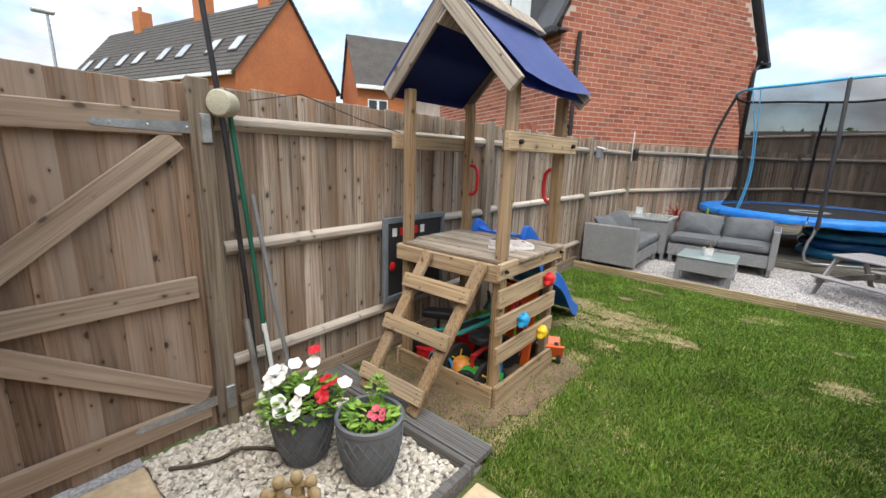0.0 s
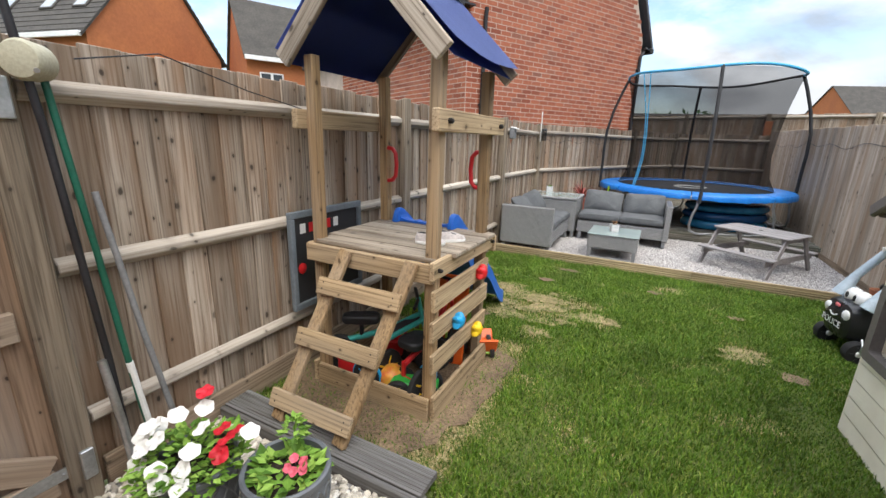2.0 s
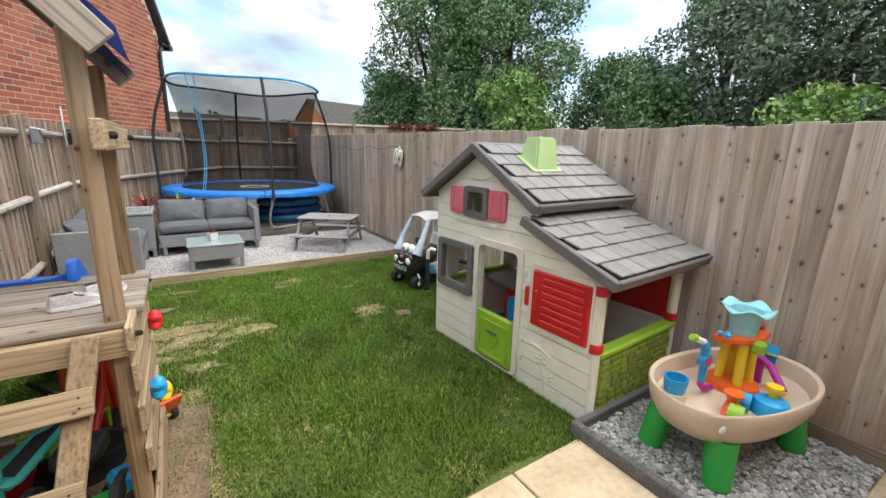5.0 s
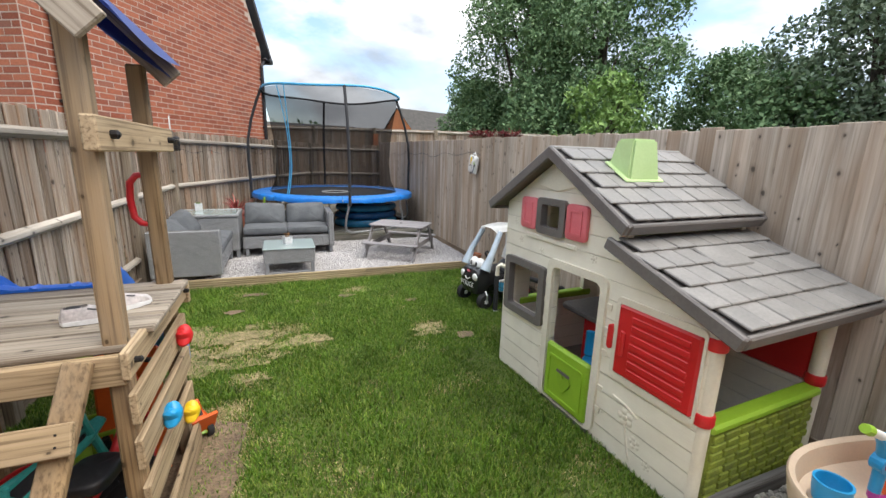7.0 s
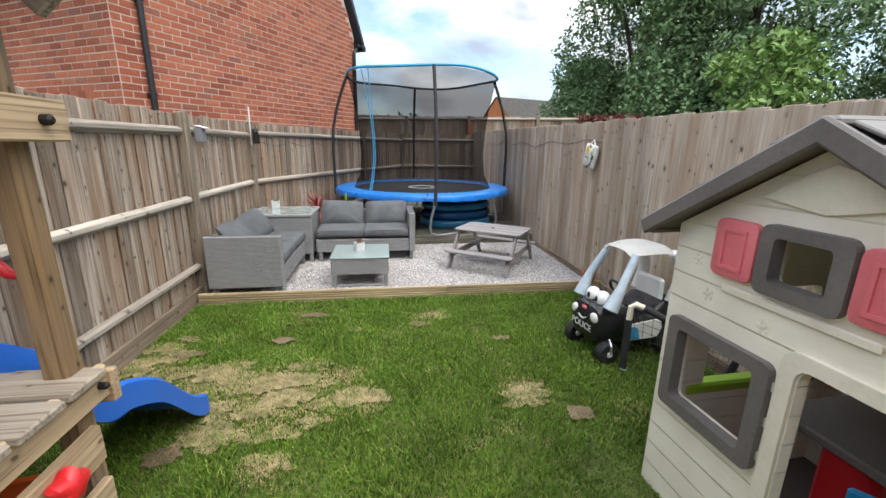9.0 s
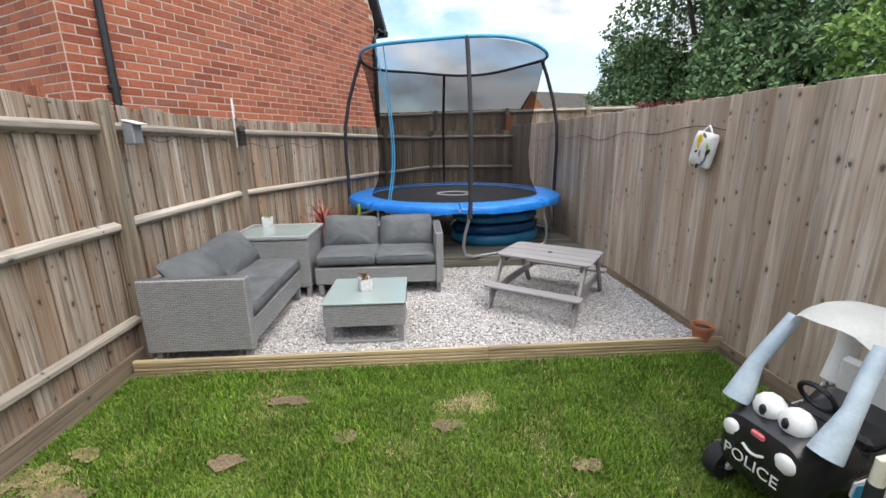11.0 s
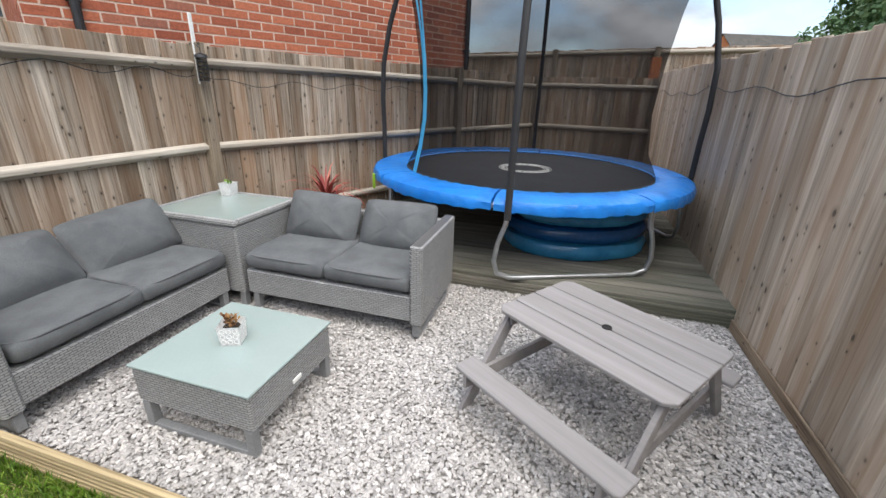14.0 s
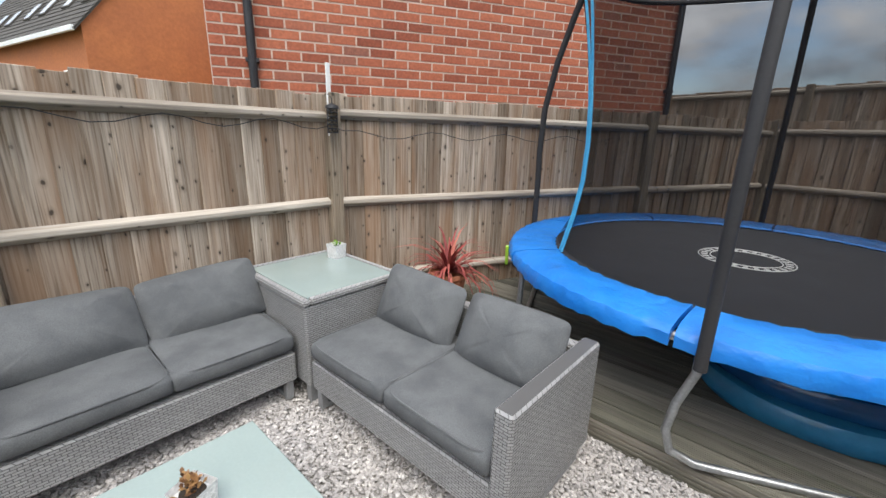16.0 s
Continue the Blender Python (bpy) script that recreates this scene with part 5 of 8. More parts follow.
def picnic_table():
    d = Vector((0.715, -0.52, 0)).normalized()
    t = thing("picnic_table", pose(1.035, 6.50, G0, 0, 0, math.degrees(math.atan2(d.y, d.x))), "small grey painted wooden picnic table with benches", "picnic table")
    L, W, H = 0.86, 0.57, 0.47
    for k in range(4):
        w = W / 4
        bm = bmesh.new()
        y0 = -W / 2 + k * w
        pts = [(-L / 2, y0), (L / 2, y0), (L / 2, y0 + w - 0.008), (-L / 2, y0 + w - 0.008)]
        if k == 0:
            pts = [(-L / 2 + 0.04, y0), (L / 2 - 0.04, y0), (L / 2, y0 + 0.04), (L / 2, y0 + w - 0.008), (-L / 2, y0 + w - 0.008), (-L / 2, y0 + 0.04)]
        if k == 3:
            pts = [(-L / 2, y0), (L / 2, y0), (L / 2, y0 + w - 0.04), (L / 2 - 0.04, y0 + w), (-L / 2 + 0.04, y0 + w), (-L / 2, y0 + w - 0.04)]
        slab(bm, pts, H, H + 0.018, 0.003)
        part("top_plank", bm, M_GREYWOOD, t)
    bm = tube(bmesh.new(), [(0.02 * math.cos(a), 0.02 * math.sin(a), H + 0.0195) for a in (2 * math.pi * i / 18 for i in range(18))], 0.0035, 6, closed=True)
    lathe(bm, [(0.019, H + 0.0183), (0.019, H + 0.0188)], 16)
    part("parasol_hole", bm, M_BOLT, t)
    for s in (-1, 1):
        bm = slab(bmesh.new(), [(-L / 2 + 0.02, -0.065), (L / 2 - 0.02, -0.065), (L / 2, -0.045), (L / 2, 0.065), (-L / 2, 0.065), (-L / 2, -0.045)] if s < 0 else [(-L / 2, -0.065), (L / 2, -0.065), (L / 2, 0.045), (L / 2 - 0.02, 0.065), (-L / 2 + 0.02, 0.065), (-L / 2, 0.045)], 0.235, 0.255, 0.004)
        part("bench", bm, M_GREYWOOD, t, m=pose(0, s * 0.475, 0))
    for x in (-L / 2 + 0.05, L / 2 - 0.05):
        for s in (-1, 1):
            bm = beam(bmesh.new(), (x, s * 0.20, H - 0.001), (x, s * 0.51, 0.0), 0.024, 0.065, 0.003, up=(0, 1, 0.3))
            part("leg", bm, M_GREYWOOD, t)
        xi = x + (0.025 if x < 0 else -0.025)
        part("bench_bearer", box(bmesh.new(), xi - 0.011, xi + 0.011, -0.535, 0.535, 0.165, 0.234, 0.003), M_GREYWOOD, t)
        part("top_bearer", box(bmesh.new(), xi - 0.011, xi + 0.011, -0.25, 0.25, H - 0.06, H - 0.001, 0.003), M_GREYWOOD, t)
    return t


picnic_table()


# ---- trampoline on the deck ----
def trampoline():
    C = (0.36, 9.10)
    t = thing("trampoline", pose(C[0], C[1], DECK_Z), "round trampoline with blue padding and black safety net", "trampoline")
    ZT = 0.62
    R0, R1 = 1.235, 1.56

    def ring(r, z, n=64):
        return [(r * math.cos(2 * math.pi * k / n), r * math.sin(2 * math.pi * k / n), z) for k in range(n)]
    part("mat", lathe(bmesh.new(), [(R0 + 0.05, ZT - 0.012), (R0 + 0.05, ZT - 0.004)], 64), M_MAT, t, "black jumping mat")
    bm = bmesh.new()
    for r in (0.27, 0.20):
        tube(bm, ring(r, ZT - 0.002, 40), 0.004, 4, closed=True)
    for k in range(26):
        a = 2 * math.pi * k / 26
        box(bm, 0.215, 0.255, -0.012, 0.012, ZT - 0.004, ZT - 0.001, 0, pose(0, 0, 0, 0, 0, math.degrees(a)))
    part("ring_emblem", bm, M_WHITE, t, "white ring print on the mat")
    # padding in eight lengths, with a hanging edge
    for s in range(8):
        bm = bmesh.new()
        n, rows = 26, []
        prof = [(R0, ZT + 0.005), (R0 + 0.03, ZT + 0.03), (R0 + 0.15, ZT + 0.035), (R1 - 0.08, ZT + 0.03), (R1 - 0.01, ZT + 0.010), (R1 + 0.008, ZT - 0.012), (R1 + 0.004, ZT - 0.062), (R1 - 0.003, ZT - 0.062), (R1 - 0.012, ZT - 0.02), (R0 + 0.02, ZT - 0.002)]
        for i in range(n + 1):
            a = radians(268 + 45 * s) + radians(45) * i / n * 0.985
            sag = 0.004 * math.sin(i * 0.9 + s) + 0.003 * math.sin(i * 4.1 + 2 * s) + 0.016 * math.sin(math.pi * i / n)
            rows.append([bm.verts.new(((r + 0.006 * math.sin(i * 2.3 + k)) * math.cos(a), (r + 0.006 * math.sin(i * 2.3 + k)) * math.sin(a), z - (sag if 5 <= k <= 7 else 0) + 0.003 * math.sin(i * 1.9 + k * 2))) for k, (r, z) in enumerate(prof)])
        for A, B in zip(rows, rows[1:]):
            for k in range(len(prof)):
                j = (k + 1) % len(prof)
                bm.faces.new((A[k], B[k], B[j], A[j]))
        bm.faces.new(rows[0])
        bm.faces.new(rows[-1][::-1])
        bmesh.ops.recalc_face_normals(bm, faces=bm.faces[:])
        part("pad", bm, M_BLUE, t, "bright blue spring padding", smooth=True)
    part("frame_ring", tube(bmesh.new(), ring(R1 - 0.06, ZT - 0.04), 0.022, 10, closed=True), M_STEEL, t, smooth=True)
    for k in range(4):
        a0 = radians(271.5 + 90 * k)
        a1 = a0 + radians(44)
        r = R1 - 0.05
        p0, p1 = Vector((r * math.cos(a0), r * math.sin(a0), 0)), Vector((r * math.cos(a1), r * math.sin(a1), 0))
        d = (p1 - p0).normalized()
        up = Vector((0, 0, 1))
        pts = [p0 + up * 0.58, p0 + up * 0.45, p0 - d * 0.05 + up * 0.30, p0 - d * 0.07 + up * 0.16, p0 - d * 0.04 + up * 0.06, p0 + d * 0.06 + up * 0.02, p0 + d * 0.2 + up * 0.018, p1 - d * 0.2 + up * 0.018, p1 - d * 0.06 + up * 0.02, p1 + d * 0.04 + up * 0.06, p1 + d * 0.07 + up * 0.16, p1 + d * 0.05 + up * 0.30, p1 + up * 0.45, p1 + up * 0.58]
        part("leg", tube(bmesh.new(), pts, 0.019, 10), M_STEEL, t, "bent galvanised steel leg", smooth=True)
        # curved net pole
        ap = radians(272 + 90 * k) if k else radians(272)
        c, s_ = math.cos(ap), math.sin(ap)
        pr = [(R1 + 0.012, 0.50), (R1 + 0.012, 0.75), (R1 + 0.012, 0.95), (R1 + 0.02, 1.25), (R1 + 0.005, 1.6), (R1 - 0.07, 1.95), (R1 - 0.18, 2.28), (R1 - 0.268, 2.50)]
        part("net_pole", tube(bmesh.new(), [(q * c, q * s_, z) for q, z in pr], 0.025, 10), M_FOAM, t, "curved pole in black foam", smooth=True)
    # net, with its top hoop
    RN = [(1.285, 2.49), (1.235, 2.33), (1.165, 2.0), (1.11, 1.6), (1.085, 1.2), (1.12, 0.85), (1.225, 0.64)]
    bm = bmesh.new()
    n = 56
    rows = [[bm.verts.new((r * (1 + 0.012 * math.cos(4 * a + 0.1)) * math.cos(a), r * (1 + 0.012 * math.cos(4 * a + 0.1)) * math.sin(a), z)) for a in (2 * math.pi * k / n for k in range(n))] for r, z in RN]
    for A, B in zip(rows, rows[1:]):
        for k in range(n):
            j = (k + 1) % n
            bm.faces.new((A[k], A[j], B[j], B[k]))
    part("net", bm, M_NET, t, "fine black safety net", smooth=True)
    for nm, a0, a1, mt, lb in (("top_hoop", 182, 362, M_SKY, "light blue sleeved front of the top hoop"), ("back_hoop", 2, 182, M_FOAM, "black sleeved back of the top hoop")):
        arc = [(1.295 * math.cos(radians(q)), 1.295 * math.sin(radians(q)), 2.50 + 0.02 * math.sin(radians(4 * (q - 272)))) for q in np.linspace(a0, a1, 40)]
        part(nm, tube(bmesh.new(), arc, 0.021, 10), mt, t, lb, smooth=True)
    for da, b in ((219.0, 221.0), (226.0, 223.0)):
        pts = []
        for f in range(9):
            q = f / 8
            r = 1.295 - 0.165 * math.sin(math.pi * 0.5 * min(1.0, q * 1.5)) + 0.10 * max(0.0, (q - 0.7) / 0.3) ** 1.5 + 0.014
            a = radians(da + (b - da) * min(1.0, q * 2.6))
            pts.append((r * math.cos(a), r * math.sin(a), 2.49 - q * 1.85))
        part("zip", tube(bmesh.new(), pts, 0.008, 6), M_SKY, t, "light blue zip edge of the net door")
    part("toggle", box(bmesh.new(), -0.02, 0.02, -0.012, 0.012, ZT - 0.16, ZT - 0.02, 0.004, pose((R1 + 0.02) * math.cos(radians(213)), (R1 + 0.02) * math.sin(radians(213)), 0, 0, 0, 123)), M_LIME, t, "lime green tie")
    return t


trampoline()


def paddling_pool():
    p = thing("paddling_pool", pose(0.93, 8.72, DECK_Z, 0, 0, 28), "deflated blue inflatable paddling pool stored under the trampoline", "paddling pool")
    for k, (z, h, mt) in enumerate(((0.0, 0.15, M_POOL2), (0.15, 0.14, M_POOL), (0.29, 0.13, M_POOL2))):
        r = 0.70 - 0.02 * k
        prof = [(r - 0.10, z), (r - 0.03, z + 0.015), (r, z + h * 0.35), (r, z + h * 0.65), (r - 0.03, z + h - 0.012), (r - 0.1, z + h)]
        bm = lathe(bmesh.new(), prof, 40, sx=1.0, sy=0.78)
        for v in bm.verts:
            q = noise.noise(v.co * 3.0 + Vector((k * 4, 0, 0)))
            v.co.x *= 1 + 0.04 * q
            v.co.y *= 1 + 0.05 * q
        part("ring", bm, mt, p, smooth=True)
    return p


paddling_pool()


def spiky_plant():
    p = thing("potted_cordyline", pose(-1.40, 8.09, DECK_Z), "red-leaved spiky plant in a brown pot", "plant")
    part("pot", lathe(bmesh.new(), [(0.10, 0), (0.14, 0.29), (0.155, 0.30), (0.155, 0.335), (0.14, 0.335), (0.13, 0.29)], 24), M_TERRA, p, smooth=True)
    r = random.Random(4)
    V, F = [], []
    n = 0
    for k in range(85):
        a, e, ln = r.uniform(0, 6.28), r.uniform(0.10, 1.30), r.uniform(0.34, 0.52)
        w = 0.014
        side = Vector((-math.sin(a), math.cos(a), 0))
        row = []
        for i in range(5):
            f = i / 4
            q = e - 0.7 * f * f * (1.3 - e * 0.5)
            row.append(Vector((math.cos(a) * math.cos(q), math.sin(a) * math.cos(q), math.sin(q))) * ln * f + Vector((0, 0, 0.32)))
        for i, pnt in enumerate(row):
            ww = w * (1 - 0.92 * (i / 4) ** 1.5)
            V += [pnt - side * ww, pnt + side * ww]
        for i in range(4):
            o = n + i * 2
            F.append((o, o + 1, o + 3, o + 2))
        n += 10
    ob = new("leaves", fast_mesh("cordyline_leaves", np.array([tuple(v) for v in V]), np.array(F), M_CORDY))
    ob.parent = p
    return p


spiky_plant()


def rect(a, b, c, d, r=0.0):
    if not r:
        return [(a, c), (b, c), (b, d), (a, d)]
    out = []
    for cx, cy, s in ((b - r, d - r, 0), (a + r, d - r, 90), (a + r, c + r, 180), (b - r, c + r, 270)):
        out += [(cx + r * math.cos(radians(s + q)), cy + r * math.sin(radians(s + q))) for q in (0, 30, 60, 90)]
    return out


# ---- climbing tower ----
TX0, TX1, TY0, TY1 = -1.85, -1.115, 1.865, 2.535


def bolt(bm, p, way, r=0.011):
    a = Vector(p)
    tube(bm, [a, a + Vector(way) * 0.018, a + Vector(way) * 0.024], [r, r, r * 0.5], 8)


def play_tower():
    t = thing("climbing_tower", pose(-0.065, 0.08, 0), "wooden climbing tower with a blue canvas roof, ladder and climbing slats", "play tower")
    w = 0.031
    for x, y, top in ((TX0, TY0, 1.90), (TX1, TY0, 1.90), (TX0, TY1, 1.88), (TX1, TY1, 1.88)):
        bm = box(bmesh.new(), -w, w, -w, w, 0, top, 0.007)
        part("post", bm, M_PINE_Z, t, m=pose(x, y, 0, rnd.uniform(-0.4, 0.4), rnd.uniform(-0.4, 0.4), rnd.uniform(-2, 2)))
    for k in range(5):
        y = 1.825 + k * 0.149
        bm = box(bmesh.new(), -0.43 if k else -0.385, 0.43 if k not in (0,) else 0.385, 0, 0.135, -0.012, 0.012, 0.005)
        part("floor_board", bm, M_PLAT, t, m=pose(-1.4625, y, 0.918 + rnd.uniform(-0.002, 0.002), 0, 0, rnd.uniform(-0.2, 0.2)))
    part("front_beam", box(bmesh.new(), -0.44, 0.385, -0.016, 0.016, -0.05, 0.05, 0.004), M_PINE_X, t, m=pose(-1.4625, 1.816, 0.853))
    part("back_beam", box(bmesh.new(), -0.42, 0.42, -0.016, 0.016, -0.05, 0.05, 0.004), M_PINE_X, t, m=pose(-1.4625, TY1 + 0.061, 0.853))
    part("side_beam", box(bmesh.new(), -0.016, 0.016, -0.38, 0.40, -0.05, 0.05, 0.004), M_PINE_Y, t, m=pose(TX0 - 0.049, 2.2, 0.853))
    # climbing side
    for z, h, y0, y1 in ((0.875, 0.095, 1.78, 2.59), (0.715, 0.11, 1.80, 2.525), (0.545, 0.11, 1.79, 2.53), (0.36, 0.11, 1.80, 2.52), (0.08, 0.15, 1.82, 2.58)):
        bm = box(bmesh.new(), -0.013, 0.013, y0 - 2.2, y1 - 2.2, -h / 2, h / 2, 0.004)
        sl = part("side_slat", bm, M_PINE_Y, t, m=pose(TX1 + 0.046, 2.2, z, rnd.uniform(-0.6, 0.6)))
        if z > 0.8:
            for y in (-0.37, 0.35):
                b2 = bmesh.new()
                bolt(b2, (0.013, y, 0), (1, 0, 0))
                part("bolt", b2, M_BOLT, sl)
    for x, z0 in ((TX1 + 0.053, 1.58), (TX0 - 0.053, 1.58)):
        bm = box(bmesh.new(), -0.02, 0.02, -0.43, 0.42, -0.05, 0.05, 0.005)
        r = part("guard_rail", bm, M_PINE_Y, t, m=pose(x, 2.2, z0))
        s = 1 if x > -1.4 else -1
        for y in (-0.335, 0.335):
            b2 = bmesh.new()
            bolt(b2, (0.02 * s, y, 0), (s, 0, 0), 0.013)
            part("bolt", b2, M_BOLT, r)
    # sandbox frame at the foot
    part("base_board", box(bmesh.new(), -0.40, 0.37, -0.013, 0.013, 0, 0.14, 0.004), M_PINE_X, t, m=pose(-1.4625, 1.818, 0))
    part("base_board", box(bmesh.new(), -0.40, 0.40, -0.013, 0.013, 0, 0.14, 0.004), M_PINE_X, t, m=pose(-1.4625, 2.592, 0))
    part("base_board", box(bmesh.new(), -0.013, 0.013, -0.385, 0.375, 0, 0.14, 0.004), M_PINE_Y, t, m=pose(TX0 - 0.046, 2.2, 0))
    # roof: barge boards, canvas, ridge board
    APX, AZ = -1.485, 2.345
    for y in (1.775, 2.575):
        for xe, ze in ((-1.96, 1.86), (-1.01, 1.845)):
            d = Vector((xe - APX, 0, ze - AZ))
            bm = bmesh.new()
            s = bmesh.new()
            ang = math.degrees(math.atan2(d.z, d.x))
            box(s, 0.0, d.length, -0.014, 0.014, -0.05, 0.045, 0.004)
            join(bm, s)
            part("barge_board", bm, M_PLAT, t, m=pose(APX, y + (0.0 if xe < -1.5 else 0.0295 if y > 2 else -0.0295), AZ, 0, -ang, 0))
    for s, (xe, ze) in ((-1, (-1.98, 1.865)), (1, (-0.985, 1.85))):
        bm = bmesh.new()
        nu, nv = 10, 10
        top, bot = [], []
        for i in range(nu + 1):
            f = i / nu
            row, rowb = [], []
            for j in range(nv + 1):
                g = j / nv
                sag = 0.028 * math.sin(math.pi * f) * math.sin(math.pi * g) + (0.03 * math.sin(math.pi * g) * f ** 6)
                x = APX + (xe - APX) * f
                z = AZ + 0.058 + (ze + 0.025 - AZ - 0.03) * f - sag
                row.append(bm.verts.new((x + s * 0.01, 1.755 + 0.85 * g, z)))
            top.append(row)
        for i in range(nu):
            for j in range(nv):
                q = (top[i][j], top[i + 1][j], top[i + 1][j + 1], top[i][j + 1])
                bm.faces.new(q if s > 0 else q[::-1])
        ext = bmesh.ops.solidify(bm, geom=bm.faces[:], thickness=0.003)
        c = part("canvas", bm, M_CANVAS, t, "faded blue canvas roof sheet", smooth=True)
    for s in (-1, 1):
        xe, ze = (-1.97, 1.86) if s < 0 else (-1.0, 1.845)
        # extra sheet under the canvas; its dark navy carries the shade below the roof
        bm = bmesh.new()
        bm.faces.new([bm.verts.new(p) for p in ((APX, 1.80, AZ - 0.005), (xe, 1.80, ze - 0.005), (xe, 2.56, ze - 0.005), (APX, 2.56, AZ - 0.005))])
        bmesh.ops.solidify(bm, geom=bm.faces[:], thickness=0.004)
        part("lining", bm, M_CANVAS_SHADED, t, "added sheet under the canvas, its shade put into the navy colour")
        rb = bmesh.new()
        d = Vector((xe - APX, 0, ze - AZ)).normalized()
        box(rb, 0.0, 0.15, -0.43, 0.43, 0.062, 0.082, 0.004)
        part("ridge_board", rb, M_PLAT, t, m=pose(APX, 2.18, AZ + 0.012, 0, -math.degrees(math.atan2(d.z, d.x)), 0))
    # ladder
    tops = ((-1.60, 1.795, 0.905), (-1.185, 1.795, 0.905))
    feet = ((-1.715, 1.36, 0.092), (-1.315, 1.36, 0.092))
    for a, b in zip(tops, feet):
        part("ladder_stile", beam(bmesh.new(), a, b, 0.034, 0.075, 0.005, up=(1, 0, 0)), M_PINE_Z, t)
    for z in (0.75, 0.505, 0.22):
        f = (0.905 - z) / (0.905 - 0.092)
        a, b = (Vector(tops[k]).lerp(Vector(feet[k]), f) for k in (0, 1))
        c = (a + b) / 2
        bm = box(bmesh.new(), -0.262, 0.245, -0.013, 0.013, -0.045, 0.045, 0.004)
        rg = part("ladder_rung", bm, M_PINE_X, t, m=pose(c.x, c.y - 0.055, c.z - 0.012, -24))
        b2 = bmesh.new()
        for x in (-0.225, 0.21):
            for zz in (-0.015, 0.018):
                tube(b2, [(x, -0.013, zz), (x, -0.0145, zz)], 0.004, 6)
        part("screw", b2, M_BOLT, rg)
    # handles and climbing holds
    for x, wy in ((TX0 + 0.03, 1), (TX1 - 0.03, -1)):
        arc = [(x - wy * 0.006, 1.21), (x + wy * 0.03, 1.215), (x + wy * 0.055, 1.245), (x + wy * 0.062, 1.32), (x + wy * 0.055, 1.395), (x + wy * 0.03, 1.425), (x - wy * 0.006, 1.43)]
        part("grab_handle", tube(bmesh.new(), [(q, TY1 - 0.02, z) for q, z in arc], 0.014, 10), M_RED, t, "red plastic grab handle", smooth=True)
    for y, z, mt, lb in ((2.35, 0.725, M_RED, "red"), (2.04, 0.53, M_TOYBLUE, "blue"), (2.32, 0.36, M_YELLOW, "yellow")):
        bm = ball(bmesh.new(), (0.026, 0, 0), 0.045, 0.75, 1.1, 0.95, 3)
        for v in bm.verts:
            q = math.atan2(v.co.z, v.co.y)
            f = 1 + 0.22 * math.cos(5 * q)
            v.co.y *= f
            v.co.z *= f
        part("climbing_hold", bm, mt, t, lb + " plastic climbing hold", smooth=True, m=pose(TX1 + 0.059, y, z))
    return t


play_tower()


def slide():
    s = thing("slide", pose(-1.60, 0.05, 0), "blue plastic wavy slide behind the tower", "slide")
    path = [(2.545, 0.945), (2.64, 0.93), (2.74, 0.82), (2.83, 0.68), (2.91, 0.60), (2.98, 0.565), (3.07, 0.545), (3.20, 0.48), (3.30, 0.41), (3.41, 0.30), (3.52, 0.185), (3.60, 0.12), (3.68, 0.08), (3.75, 0.06)]
    bm = bmesh.new()
    # moulded cross-section: rolled rims, ribs along the bed, skirts below
    prof = [(-0.235, -0.07), (-0.235, 0.045), (-0.222, 0.06), (-0.205, 0.056), (-0.185, 0.014), (-0.13, 0.0), (-0.075, 0.0), (-0.068, 0.008), (-0.058, 0.0), (0.058, 0.0), (0.068, 0.008), (0.075, 0.0), (0.13, 0.0), (0.185, 0.014), (0.205, 0.056), (0.222, 0.06), (0.235, 0.045), (0.235, -0.07), (0.225, -0.07), (0.215, -0.012), (-0.215, -0.012), (-0.225, -0.07)]
    rows = []
    pts = []
    for i in range(len(path) - 1):
        p0, p1, p2, p3 = (Vector(path[min(max(i + d, 0), len(path) - 1)]) for d in (-1, 0, 1, 2))
        for h in range(4):
            u = h / 4
            pts.append(0.5 * (2 * p1 + (p2 - p0) * u + (2 * p0 - 5 * p1 + 4 * p2 - p3) * u * u + (3 * p1 - p0 - 3 * p2 + p3) * u ** 3))
    pts.append(Vector(path[-1]))
    for i, (y, z) in enumerate(pts):
        end = min(1.0, (len(pts) - 1 - i) / 4)
        rise = 0.25 + 0.75 * end
        wide = 0.82 + 0.18 * math.sqrt(end)
        rows.append([bm.verts.new((x * wide, y, z + q * rise)) for x, q in prof])
    for A, B in zip(rows, rows[1:]):
        for k in range(len(prof)):
            j = (k + 1) % len(prof)
            bm.faces.new((A[k], A[j], B[j], B[k]))
    bm.faces.new(rows[0][::-1])
    bm.faces.new(rows[-1])
    bmesh.ops.recalc_face_normals(bm, faces=bm.faces[:])
    part("chute", bm, M_SLIDE, s, smooth=True)
    for x in (-0.215, 0.215):
        g = slab(bmesh.new(), [(2.5, 0.93), (2.53, 1.005), (2.56, 1.025), (2.60, 1.02), (2.66, 0.97), (2.76, 0.90), (2.84, 0.80), (2.78, 0.76), (2.6, 0.88)], -0.022, 0.022, 0.012, m=pose(x, 0, 0) @ YZ, seg=2)
        part("side_grip", g, M_SLIDE, s, smooth=True)
    return s


slide()


M_SHOE = plain("scuffed_white", (0.66, 0.60, 0.57), (0.46, 0.42, 0.40), 22.0, 0.7, spread=0.25)


